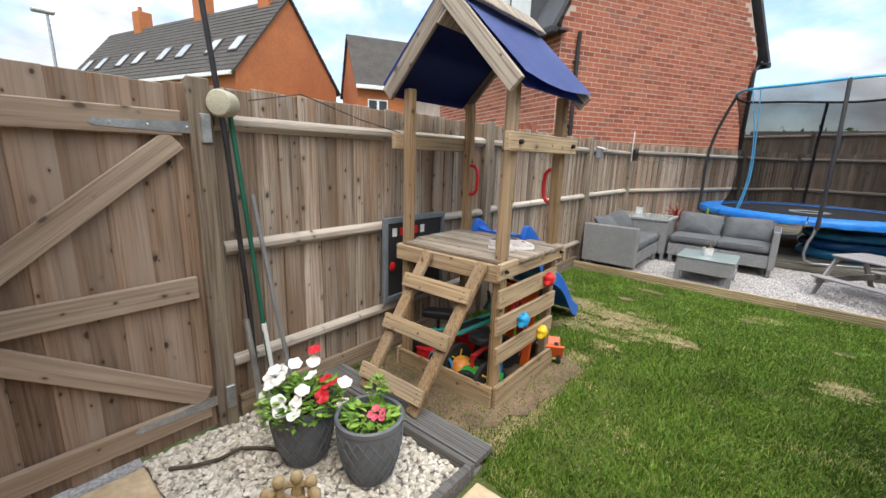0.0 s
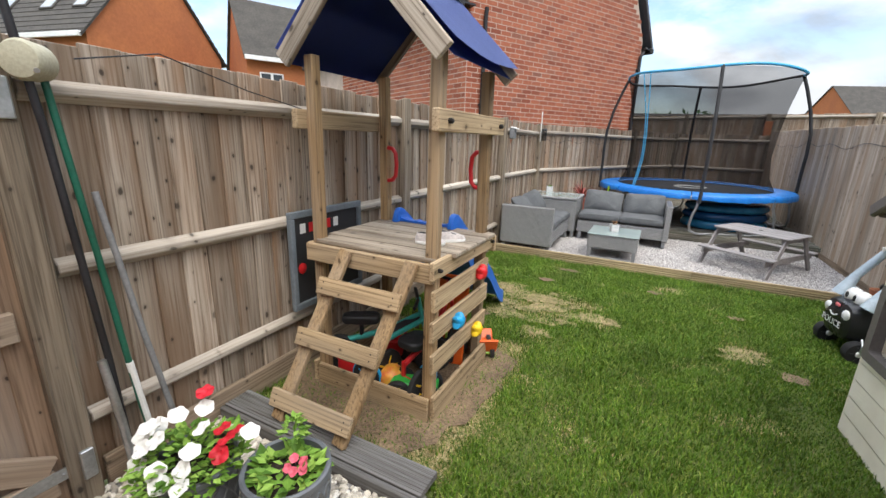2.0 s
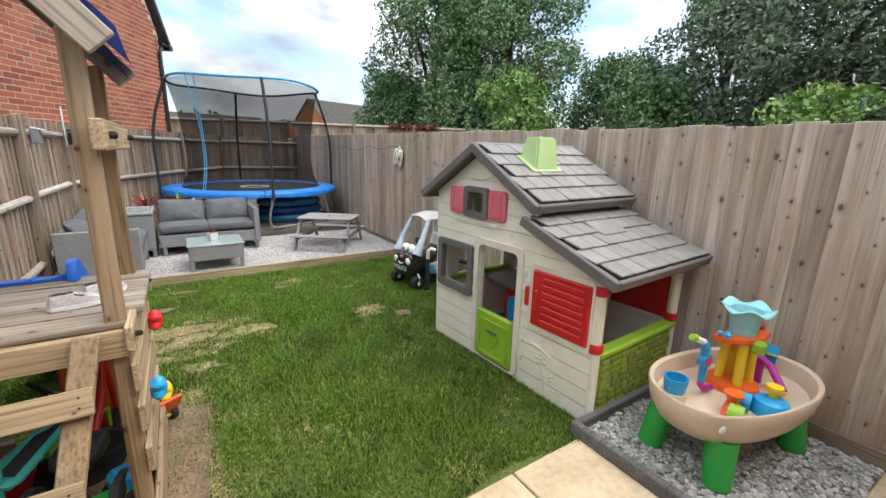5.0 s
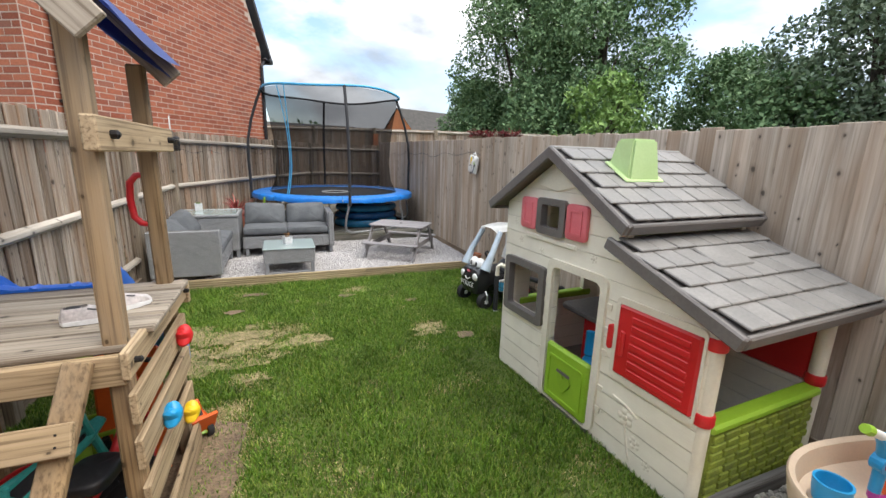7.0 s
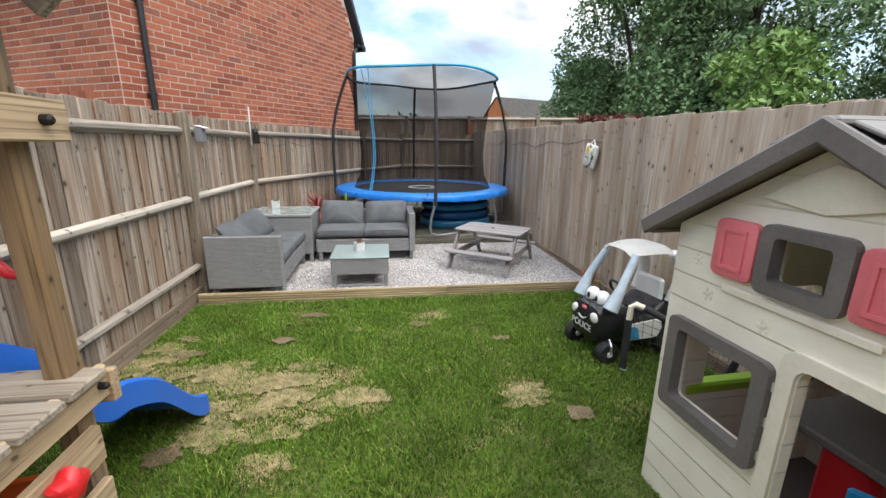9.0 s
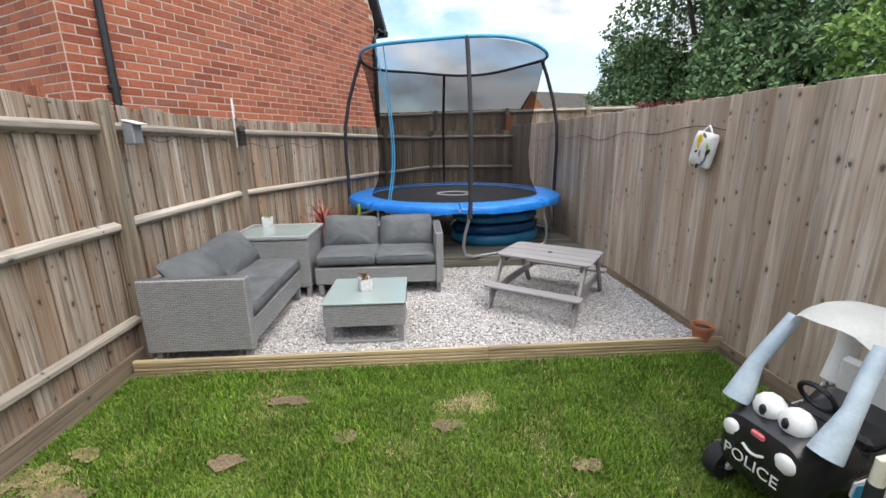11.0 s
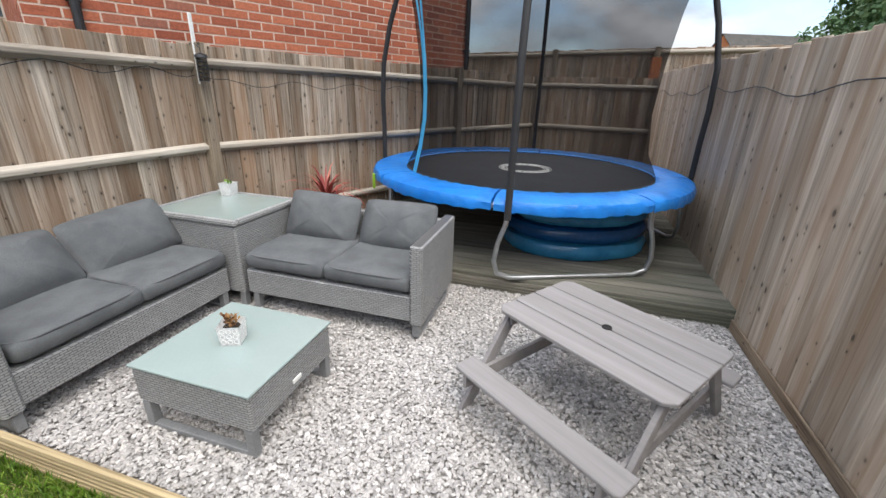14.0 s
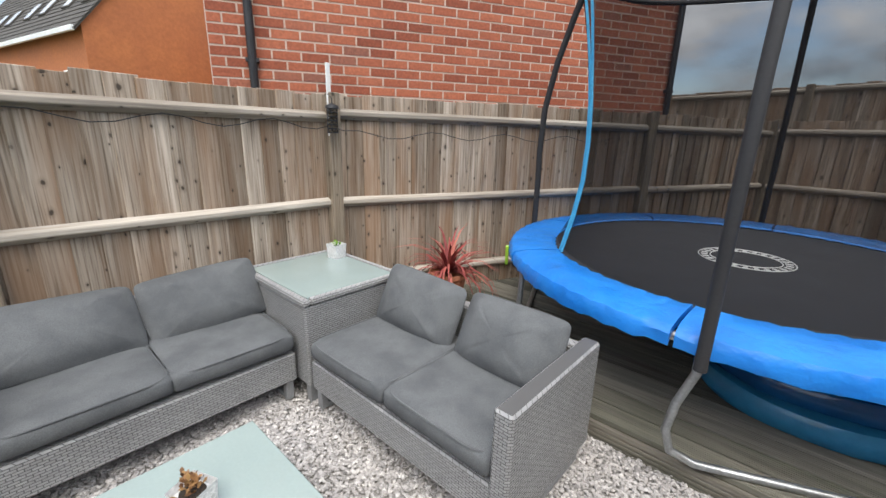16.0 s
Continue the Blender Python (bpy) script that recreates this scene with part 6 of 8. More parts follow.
def sneaker(m):
    s = thing("sneaker", m, "worn white and grey child's trainer on the platform", "shoe", "pair of trainers")
    out = [(-0.10, -0.028), (-0.05, -0.034), (0.03, -0.038), (0.08, -0.032), (0.10, -0.01), (0.10, 0.012), (0.08, 0.032), (0.03, 0.036), (-0.05, 0.03), (-0.10, 0.026), (-0.112, 0.0)]
    part("sole", slab(bmesh.new(), out, 0, 0.022, 0.005, seg=2), M_WHITE, s, smooth=True)
    bm = bmesh.new()
    rows = []
    for z, f, fx in ((0.02, 0.95, 1.0), (0.04, 0.92, 0.93), (0.055, 0.8, 0.72), (0.07, 0.7, 0.5), (0.075, 0.62, 0.42)):
        rows.append([bm.verts.new((x * fx - (1 - fx) * 0.09, y * f, z)) for x, y in out])
    for A, B in zip(rows, rows[1:]):
        for k in range(len(out)):
            j = (k + 1) % len(out)
            bm.faces.new((A[k], A[j], B[j], B[k]))
    up = part("upper", bm, M_SHOE, s, smooth=True)
    part("opening", ball(bmesh.new(), (-0.062, 0, 0.072), 0.02, 1.5, 0.9, 0.45), M_BLACK, up, "dark shoe opening")
    part("strap", box(bmesh.new(), -0.035, 0.005, -0.03, 0.03, 0.058, 0.064, 0.003, pose(0, 0, 0, 0, 18)), M_BLACK, up, "dark strap")
    return s


sneaker(pose(-1.235, 2.28, 0.931, 0, 0, 40) @ Matrix.Scale(0.82, 4))
sneaker(pose(-1.305, 2.16, 0.931, 0, 0, 15) @ Matrix.Scale(0.82, 4))


def wheel(parent, c, r, w, rim, axis="X", name="wheel", hub=None):
    m = pose(*c, 0, 90, 0) if axis == "X" else pose(*c, 90, 0, 0)
    bm = lathe(bmesh.new(), [(r * 0.72, -w / 2), (r * 0.95, -w / 2), (r, -w / 3), (r, w / 3), (r * 0.95, w / 2), (r * 0.72, w / 2)], 24)
    wh = part(name, bm, M_RUBBER, parent, m=m, smooth=True)
    part("rim", lathe(bmesh.new(), [(r * 0.2, -w * 0.42), (r * 0.71, -w * 0.36), (r * 0.71, w * 0.36), (r * 0.2, w * 0.52)], 20), rim, wh, smooth=True)
    for k in range(5):
        part("spoke", box(bmesh.new(), r * 0.1, r * 0.7, -r * 0.06, r * 0.06, -w * 0.56, w * 0.56, 0.003, pose(0, 0, 0, 0, 0, 72 * k)), rim, wh)
    if hub:
        part("hub", lathe(bmesh.new(), [(0.002, -w * 0.66), (r * 0.22, -w * 0.64), (r * 0.3, -w * 0.5), (r * 0.3, w * 0.5), (r * 0.22, w * 0.64), (0.002, w * 0.66)], 16), hub, wh, smooth=True)
    return wh


def toys():
    b = thing("balance_bike", pose(-1.66, 2.20, 0, 0, 0, 30), "teal and black child's balance bike among the toys", "balance bike")
    part("frame", tube(bmesh.new(), [(-0.28, 0, 0.22), (-0.1, 0, 0.26), (0.1, 0, 0.34), (0.24, 0, 0.42)], [0.018, 0.02, 0.018, 0.014], 10), M_TEAL, b, smooth=True)
    part("fork", tube(bmesh.new(), [(0.32, 0, 0.12), (0.24, 0, 0.42), (0.22, 0, 0.52)], 0.016, 8), M_TEAL, b)
    part("seat", pillow(0.24, 0.11, 0.06, 0.5, 0.0, 2), M_BLACK, b, smooth=True, m=pose(-0.14, 0, 0.38))
    part("seat_stem", tube(bmesh.new(), [(-0.14, 0, 0.25), (-0.14, 0, 0.37)], 0.014, 8), M_BLACK, b)
    part("handlebar", tube(bmesh.new(), [(0.2, -0.17, 0.52), (0.22, 0, 0.51), (0.2, 0.17, 0.52)], 0.012, 8), M_BLACK, b)
    wheel(b, (-0.28, 0, 0.13), 0.13, 0.04, M_BLACK, "Y")
    wheel(b, (0.32, 0, 0.13), 0.13, 0.04, M_BLACK, "Y")
    t = thing("tricycle", pose(-1.36, 2.26, 0, 0, 0, 78), "red tricycle with a black seat among the toys", "tricycle")
    part("frame", tube(bmesh.new(), [(-0.22, 0, 0.2), (-0.05, 0, 0.26), (0.12, 0, 0.40), (0.2, 0, 0.58)], 0.018, 10), M_RED, t, smooth=True)
    part("fork", tube(bmesh.new(), [(0.3, 0, 0.14), (0.2, 0, 0.58), (0.18, 0, 0.64)], 0.014, 8), M_RED, t)
    part("handlebar", tube(bmesh.new(), [(0.12, -0.18, 0.66), (0.18, -0.05, 0.64), (0.18, 0.05, 0.64), (0.12, 0.18, 0.66)], 0.012, 8), M_BLACK, t, smooth=True)
    part("seat", pillow(0.2, 0.17, 0.06, 0.6, 0.0, 4), M_BLACK, t, smooth=True, m=pose(-0.12, 0, 0.32))
    part("axle", tube(bmesh.new(), [(-0.22, -0.14, 0.12), (-0.22, 0.14, 0.12)], 0.012, 8), M_RED, t)
    part("tail", tube(bmesh.new(), [(-0.22, 0, 0.12), (-0.22, 0, 0.22)], 0.014, 8), M_RED, t)
    wheel(t, (0.3, 0, 0.14), 0.14, 0.03, M_RED, "Y")
    wheel(t, (-0.22, 0.15, 0.12), 0.12, 0.03, M_YELLOW, "Y")
    wheel(t, (-0.22, -0.15, 0.12), 0.12, 0.03, M_YELLOW, "Y")
    k = thing("toy_truck", pose(-1.33, 2.045, 0, 0, 0, 20), "toy truck with yellow wheels and green body", "toy truck")
    part("chassis", box(bmesh.new(), -0.14, 0.14, -0.06, 0.06, 0.07, 0.13, 0.015), M_GREEN_P, k)
    part("cab", box(bmesh.new(), 0.03, 0.13, -0.055, 0.055, 0.131, 0.22, 0.02), M_TOYBLUE, k)
    for x in (-0.085, 0.085):
        for y in (-0.075, 0.075):
            wheel(k, (x, y, 0.075), 0.075, 0.04, M_YELLOW, "Y")
    s = thing("toy_ball", pose(-1.50, 2.06, 0.082), "yellow and orange play ball", "ball")
    part("skin", ball(bmesh.new(), (0, 0, 0), 0.082, sub=3), M_BALL, s, smooth=True)
    r = thing("toy_wheelbarrow", pose(-1.70, 2.42, 0, 0, 0, 10), "red plastic toy bucket with a blue wheel", "toy")
    part("tub", lathe(bmesh.new(), [(0.07, 0.03), (0.11, 0.05), (0.13, 0.16), (0.12, 0.16), (0.1, 0.06)], 20), M_RED, r, smooth=True)
    wheel(r, (0.16, -0.06, 0.09), 0.09, 0.03, M_TOYBLUE, "Y")
    e = thing("toy_digger", pose(-1.19, 2.76, 0, 0, 0, -60), "orange and lime plastic toy dumper", "toy truck")
    part("tipper", slab(bmesh.new(), [(-0.14, 0.12), (-0.09, 0.05), (0.09, 0.05), (0.16, 0.17), (0.13, 0.17), (0.075, 0.075), (-0.08, 0.075), (-0.12, 0.13)], -0.09, 0.09, 0.006, m=XZ), M_ORANGE_P, e)
    part("bumper", box(bmesh.new(), -0.1, 0.1, -0.08, 0.08, 0.03, 0.055, 0.01), M_LIME, e)
    for x in (-0.07, 0.07):
        wheel(e, (x, 0.06, 0.05), 0.05, 0.03, M_YELLOW, "Y")
        wheel(e, (x, -0.06, 0.05), 0.05, 0.03, M_YELLOW, "Y")
    g = thing("toy_garden_cart", pose(-1.50, 2.50, 0, 0, 0, 15), "lime green toy cart at the back of the tower", "toy cart")
    bm = bmesh.new()
    bk = part("basket", box(bm, -0.16, 0.16, -0.1, 0.1, 0.14, 0.16, 0.006), M_LIME, g)
    for y in (-0.1, 0.085):
        for i in range(5):
            part("bar", box(bmesh.new(), -0.16 + i * 0.076, -0.145 + i * 0.076, y, y + 0.015, 0.16, 0.30, 0.003), M_LIME, bk)
        part("rim", box(bmesh.new(), -0.16, 0.16, y, y + 0.015, 0.30, 0.32, 0.004), M_LIME, bk)
    for x in (-0.1, 0.1):
        wheel(g, (x, 0.1, 0.075), 0.075, 0.03, M_BLACK, "Y")
        wheel(g, (x, -0.1, 0.075), 0.075, 0.03, M_BLACK, "Y")
    q = thing("toy_scooter", pose(-1.52, 2.24, 0, 0, 0, 62), "mint and black child's scooter lying against the toys", "scooter")
    deck_b = slab(bmesh.new(), [(-0.20, -0.035), (-0.16, -0.055), (0.10, -0.05), (0.20, -0.02), (0.20, 0.02), (0.10, 0.05), (-0.16, 0.055), (-0.20, 0.035)], 0, 0.024, 0.008, pose(0, 0, 0.34, 8, -14, 0), seg=2)
    dk = part("deck", deck_b, M_TEAL, q, smooth=True)
    part("grip_pad", slab(bmesh.new(), [(-0.16, -0.03), (0.09, -0.028), (0.15, 0.0), (0.09, 0.028), (-0.16, 0.03)], 0.0245, 0.029, 0.002, pose(0, 0, 0.34, 8, -14, 0)), M_BLACK, dk, "black grip pad")
    part("stem", tube(bmesh.new(), [(0.19, 0, 0.30), (0.23, 0.02, 0.16), (0.26, 0.04, 0.03)], 0.014, 8), M_BLACK, q, smooth=True)
    part("tail", tube(bmesh.new(), [(-0.18, 0, 0.38), (-0.20, 0, 0.20), (-0.21, 0, 0.03)], 0.014, 8), M_TEAL, q, smooth=True)
    wheel(q, (-0.21, 0, 0.06), 0.06, 0.03, M_TOYBLUE, "Y")
    wheel(q, (0.26, 0.04, 0.06), 0.06, 0.03, M_TOYBLUE, "Y")
    c2 = thing("toy_crate", pose(-1.80, 2.13, 0.0, 0, 0, 8), "dull red plastic toy crate in the sand frame", "toy crate")
    part("tub", slab(bmesh.new(), rect(-0.12, 0.12, -0.09, 0.09, 0.02), 0.0, 0.10, 0.01, seg=2), M_RED, c2, smooth=True)
    part("lid", slab(bmesh.new(), rect(-0.125, 0.125, -0.095, 0.095, 0.02), 0.101, 0.118, 0.005), M_RED, c2)
    fn = thing("toy_fan", pose(-1.63, 1.985, 0.0, 0, 0, 5), "light blue toy ship's wheel with spokes", "toy")
    wheel(fn, (0, 0, 0.095), 0.095, 0.025, M_TOYBLUE, "Y")
    part("outer_ring", tube(bmesh.new(), [(0.092 * math.cos(u), 0, 0.095 + 0.092 * math.sin(u)) for u in (2 * math.pi * i / 28 for i in range(28))], 0.011, 8, closed=True), M_TOYBLUE, fn, smooth=True)
    # plain orange panel; what toy it belongs to is not known
    o = thing("toy_panel", pose(-1.36, 2.49, 0.0, 0, 0, 10), "orange plastic toy panel leaning under the tower", "toy")
    part("panel", box(bmesh.new(), -0.13, 0.13, -0.01, 0.01, 0.0, 0.62, 0.01, pose(0, 0, 0, -12)), M_ORANGE_P, o)


M_BALL = plain("play_ball", (0.75, 0.48, 0.06), (0.70, 0.14, 0.04), 14.0, 0.4, spread=0.05)
toys()

# play board hung on the fence behind the tower
pb = thing("play_board", pose(-2.125, 2.22, 0.745) @ Matrix.Diagonal((1, 0.86, 1, 1)), "black play board in a slate painted frame with dials", "play board")
part("panel", box(bmesh.new(), 0.0, 0.012, -0.34, 0.34, -0.27, 0.27), M_CHALK, pb)
bm = bmesh.new()
for a in ((-0.38, 0.38, 0.27, 0.31), (-0.38, 0.38, -0.31, -0.27)):
    box(bm, -0.005, 0.03, a[0], a[1], a[2], a[3], 0.004)
for a in (-0.38, 0.34):
    box(bm, -0.005, 0.03, a, a + 0.04, -0.269, 0.269, 0.004)
part("frame", bm, M_GREYPAINT, pb, "slate grey painted frame")
# plain bars stand in for the row of letters
for k in range(5):
    part("letter_bar", box(bmesh.new(), 0.012, 0.015, -0.28 + k * 0.085, -0.23 + k * 0.085, 0.17, 0.23, 0.0), M_RED if k % 2 else M_WHITE, pb, "plain bar standing in for a block letter")
for y, mt in ((-0.28, M_RED), (0.15, M_WHITE)):
    part("dial", lathe(bmesh.new(), [(0.035, 0), (0.035, 0.006), (0.01, 0.012)], 16, pose(0.012, y, -0.05, 0, 90)), mt, pb)


# ---- plastic playhouse ----
def holed(outline, holes, thick, m, bevel=0.0):
    """A wall over an outline with openings right through it; drawn in two coordinates, thick along the third."""
    t = bmesh.new()
    edges = []
    for loop in [outline] + list(holes):
        vs = [t.verts.new((x, y, 0)) for x, y in loop]
        edges += [t.edges.new((vs[k], vs[(k + 1) % len(vs)])) for k in range(len(vs))]
    bmesh.ops.triangle_fill(t, use_beauty=True, use_dissolve=False, edges=edges)
    ret = bmesh.ops.extrude_face_region(t, geom=t.faces[:])
    bmesh.ops.translate(t, verts=[v for v in ret["geom"] if isinstance(v, bmesh.types.BMVert)], vec=(0, 0, thick))
    bmesh.ops.recalc_face_normals(t, faces=t.faces[:])
    bm = bmesh.new()
    join(bm, t, m)
    return bm


def playhouse():
    h = thing("playhouse", pose(0.905, 2.25, 0, 0, 0, 2.75), "cream plastic playhouse with grey tiled roof, red and pink shutters", "playhouse")
    D = 0.945
    outline = [(-0.80, 0.0), (0.745, 0.0), (0.745, 1.24), (0.22, 1.555), (-0.32, 1.225), (-0.32, 1.13), (-0.80, 0.95)]
    door = rect(-0.20, 0.19, 0.03, 0.90, 0.04)
    win = rect(0.30, 0.65, 0.51, 0.83, 0.02)
    small = rect(0.155, 0.34, 1.12, 1.278, 0.015)
    part("front_wall", holed(outline, [door, win, small], 0.045, YZ), M_CREAM_P, h, "cream moulded wall with plank relief")
    part("back_wall", holed([(-0.32, 0.0), (0.745, 0.0), (0.745, 1.24), (0.22, 1.555), (-0.32, 1.225)], [rect(0.3, 0.7, 0.45, 0.8)], 0.04, pose(D - 0.04, 0, 0) @ YZ), M_CREAM_P, h)
    part("end_wall", holed(rect(0.05, D - 0.045, 0.0, 1.2), [rect(0.2, D - 0.2, 0.46, 0.95, 0.03)], 0.04, pose(0, 0.74, 0) @ XZ), M_CREAM_P, h)
    part("end_sill", box(bmesh.new(), 0.12, D - 0.12, 0.69, 0.76, 0.455, 0.51, 0.012), M_LIME, h, "lime green sill")
    part("inner_wall", holed(rect(0.05, D - 0.045, 0.0, 1.12), [rect(0.24, D - 0.16, 0.0, 0.88, 0.04)], 0.04, pose(0, -0.30, 0) @ XZ), M_CREAM_S, h)
    part("floor", box(bmesh.new(), 0.045, D - 0.045, -0.30, 0.70, 0.0, 0.012), M_TAUPE, h)
    part("door_sill", box(bmesh.new(), -0.012, 0.06, -0.215, 0.205, 0.0, 0.03, 0.005), M_TAUPE, h)
    # raised surrounds
    part("door_surround", holed(rect(-0.25, 0.24, 0.03, 0.95, 0.05), [rect(-0.203, 0.193, 0.031, 0.903, 0.04)], 0.016, pose(-0.016, 0, 0) @ YZ), M_CREAM_S, h)
    part("window_frame", holed(rect(0.255, 0.695, 0.468, 0.87, 0.03), [rect(0.308, 0.642, 0.518, 0.822, 0.02)], 0.05, pose(-0.028, 0, 0) @ YZ), M_TAUPE, h, "dark taupe window frame")
    part("small_window_frame", holed(rect(0.115, 0.378, 1.085, 1.31, 0.03), [rect(0.163, 0.332, 1.128, 1.270, 0.015)], 0.05, pose(-0.028, 0, 0) @ YZ), M_TAUPE, h, "dark taupe window frame")
    for a, b in ((0.388, 0.55), (-0.065, 0.105)):
        sh = part("shutter", slab(bmesh.new(), rect(a, b, 1.095, 1.30, 0.025), 0, 0.026, 0.006, pose(-0.026, 0, 0) @ YZ, seg=2), M_PINK, h, "faded pink shutter", smooth=True)
        part("shutter_panel", holed(rect(a + 0.035, b - 0.035, 1.125, 1.27), [rect(a + 0.047, b - 0.047, 1.138, 1.257)], 0.006, pose(-0.032, 0, 0) @ YZ), M_PINK, sh)
    part("ledge", box(bmesh.new(), -0.012, 0.002, 0.02, 0.50, 1.035, 1.065, 0.005), M_CREAM_S, h)
    part("gable_badge", slab(bmesh.new(), [(0.02, 1.40), (0.22, 1.355), (0.42, 1.385), (0.30, 1.46), (0.22, 1.50), (0.12, 1.465)], 0, 0.01, 0.003, pose(-0.010, 0, 0) @ YZ), M_CREAM_S, h, "moulded badge in the gable")
    # half door
    gate = part("half_door", box(bmesh.new(), -0.02, 0.022, -0.19, 0.18, 0.045, 0.415, 0.012), M_LIME, h, "lime green half door")
    part("door_panel", holed(rect(-0.155, 0.145, 0.08, 0.355, 0.02), [rect(-0.14, 0.13, 0.095, 0.34, 0.02)], 0.008, pose(-0.028, 0, 0) @ YZ), M_LIME, gate)
    heart = [(-0.005 + 0.0045 * 16 * math.sin(q) ** 3 * 0.8, 0.215 + 0.0042 * (13 * math.cos(q) - 5 * math.cos(2 * q) - 2 * math.cos(3 * q) - math.cos(4 * q))) for q in (2 * math.pi * k / 24 for k in range(24))]
    part("heart", slab(bmesh.new(), heart, 0, 0.007, 0.0, pose(-0.027, 0, 0) @ YZ), M_LIME, gate)
    part("letter_slot", slab(bmesh.new(), rect(-0.06, 0.055, 0.265, 0.285, 0.008), 0, 0.004, 0, pose(-0.031, 0, 0) @ YZ), M_TAUPE, gate)
    part("bell", slab(bmesh.new(), rect(-0.322, -0.287, 0.585, 0.72, 0.017), 0, 0.022, 0.004, pose(-0.022, 0, 0) @ YZ), M_RED, h, "red doorbell panel")
    # big red shutter and corner post
    red = part("red_shutter", box(bmesh.new(), -0.022, 0.006, -0.775, -0.345, 0.475, 0.845, 0.01), M_RED, h, "bright red louvred shutter")
    for k in range(7):
        part("louvre", box(bmesh.new(), -0.030, -0.021, -0.735, -0.435, 0.505 + k * 0.046, 0.535 + k * 0.046, 0.004), M_RED, red)
    part("shutter_grip", box(bmesh.new(), -0.034, -0.02, -0.405, -0.375, 0.58, 0.72, 0.008), M_RED, red)
    part("shutter_frame", holed(rect(-0.79, -0.32, 0.44, 0.88, 0.03), [rect(-0.777, -0.343, 0.473, 0.847)], 0.014, pose(-0.012, 0, 0) @ YZ), M_CREAM_S, h)
    for x in (0.035, D - 0.035):
        post = part("corner_post", lathe(bmesh.new(), [(0.034, 0.0), (0.034, 0.93)], 16, pose(x, -0.80, 0)), M_CREAM_S, h, smooth=True)
        for z in (0.455, 0.80):
            part("band", lathe(bmesh.new(), [(0.041, z), (0.044, z + 0.01), (0.044, z + 0.045), (0.041, z + 0.055)], 16, pose(x, -0.80, 0)), M_RED, post, "red clip band", smooth=True)
    # porch end: lime low wall with worn stone relief
    low = part("porch_wall", box(bmesh.new(), 0.07, D - 0.07, -0.825, -0.775, 0.0, 0.41, 0.008), M_LIMEDIRT, h, "mossy lime low wall with moulded stones")
    r2 = random.Random(2)
    for j in range(9):
        x = 0.075
        while x < D - 0.12:
            w = r2.uniform(0.06, 0.12)
            w = min(w, D - 0.075 - x)
            b2 = bmesh.new()
            box(b2, x + 0.004, x + w - 0.004, -0.838, -0.82, 0.012 + j * 0.043, 0.05 + j * 0.043, 0.005)
            part("stone", b2, M_LIMEDIRT, low)
            x += w
    part("porch_rail", box(bmesh.new(), 0.05, D - 0.05, -0.845, -0.76, 0.411, 0.455, 0.012), M_LIME, h, "lime top rail")
    part("porch_back", box(bmesh.new(), D - 0.045, D - 0.015, -0.765, -0.34, 0.455, 0.87, 0.01), M_RED, h, "red shutter at the porch back")
    part("porch_back_low", box(bmesh.new(), D - 0.045, D - 0.01, -0.765, -0.335, 0.0, 0.452, 0.006), M_CREAM_P, h)
    part("porch_bench", box(bmesh.new(), 0.06, D - 0.06, -0.76, -0.35, 0.0, 0.015, 0.003), M_TAUPE, h)
    # relief flowers on the front
    for cx, cz, q in ((-0.45, 0.26, 0.05), (-0.52, 0.16, 0.038), (-0.60, 0.09, 0.03), (-0.30, 0.20, 0.025), (0.33, 0.97, 0.03), (0.56, 1.0, 0.03), (0.63, 1.12, 0.03), (-0.12, 1.02, 0.03)):
        bm = ball(bmesh.new(), (0.002, cx, cz), q * 0.45, 0.5, 1, 1, 1)
        for k in range(5):
            a = 2 * math.pi * k / 5
            ball(bm, (0.004, cx + q * 0.6 * math.cos(a), cz + q * 0.6 * math.sin(a)), q * 0.55, 0.35, 1, 1, 1)
        part("flower_relief", bm, M_CREAM_S, h, "moulded flower relief", smooth=True)
    part("stem_relief", tube(bmesh.new(), [(-0.002, -0.45, 0.22), (-0.002, -0.47, 0.14), (-0.002, -0.50, 0.05)], 0.006, 6), M_CREAM_S, h)
    part("stem_relief", tube(bmesh.new(), [(-0.002, -0.36, 0.34), (-0.002, -0.44, 0.33), (-0.002, -0.52, 0.30)], 0.006, 6), M_CREAM_S, h)
    for z in (0.18, 0.31, 0.52, 0.65, 0.78):
        for y in (0.244, -0.272):
            bm = slab(bmesh.new(), rect(y - 0.014, y + 0.028, z, z + 0.035, 0.006), 0, 0.008, 0.002, pose(-0.008, 0, 0) @ YZ)
            part("quoin", bm, M_CREAM_S, h)
    # roofs with separate moulded tiles
    def roof(a, b, x0, x1, label, tiles=True, trim=0.05):
        """A slope from the upper edge a = (y, z) to the lower edge b."""
        d = Vector((0, b[0] - a[0], b[1] - a[1]))
        s = d.length
        ang = math.degrees(math.atan2(d.z, abs(d.y)))
        turn = 0 if d.y > 0 else 180
        m = pose(0 if d.y > 0 else x0 + x1, a[0], a[1], 0, 0, turn) @ pose(0, 0, 0, ang)
        rf = part("roof", box(bmesh.new(), x0, x1, 0.0, s, -0.035, 0.0, 0.012), M_TAUPE, h, label, m=m)
        for xe in (x0 - 0.012, x1 - 0.018):
            part("verge", box(bmesh.new(), xe, xe + 0.03, -0.012, s + 0.012, -0.05, 0.016, 0.008), M_TAUPE, rf)
        part("eave", box(bmesh.new(), x0 + 0.02, x1 - 0.02, s - 0.012, s + 0.014, -0.05, 0.014, 0.008), M_TAUPE, rf)
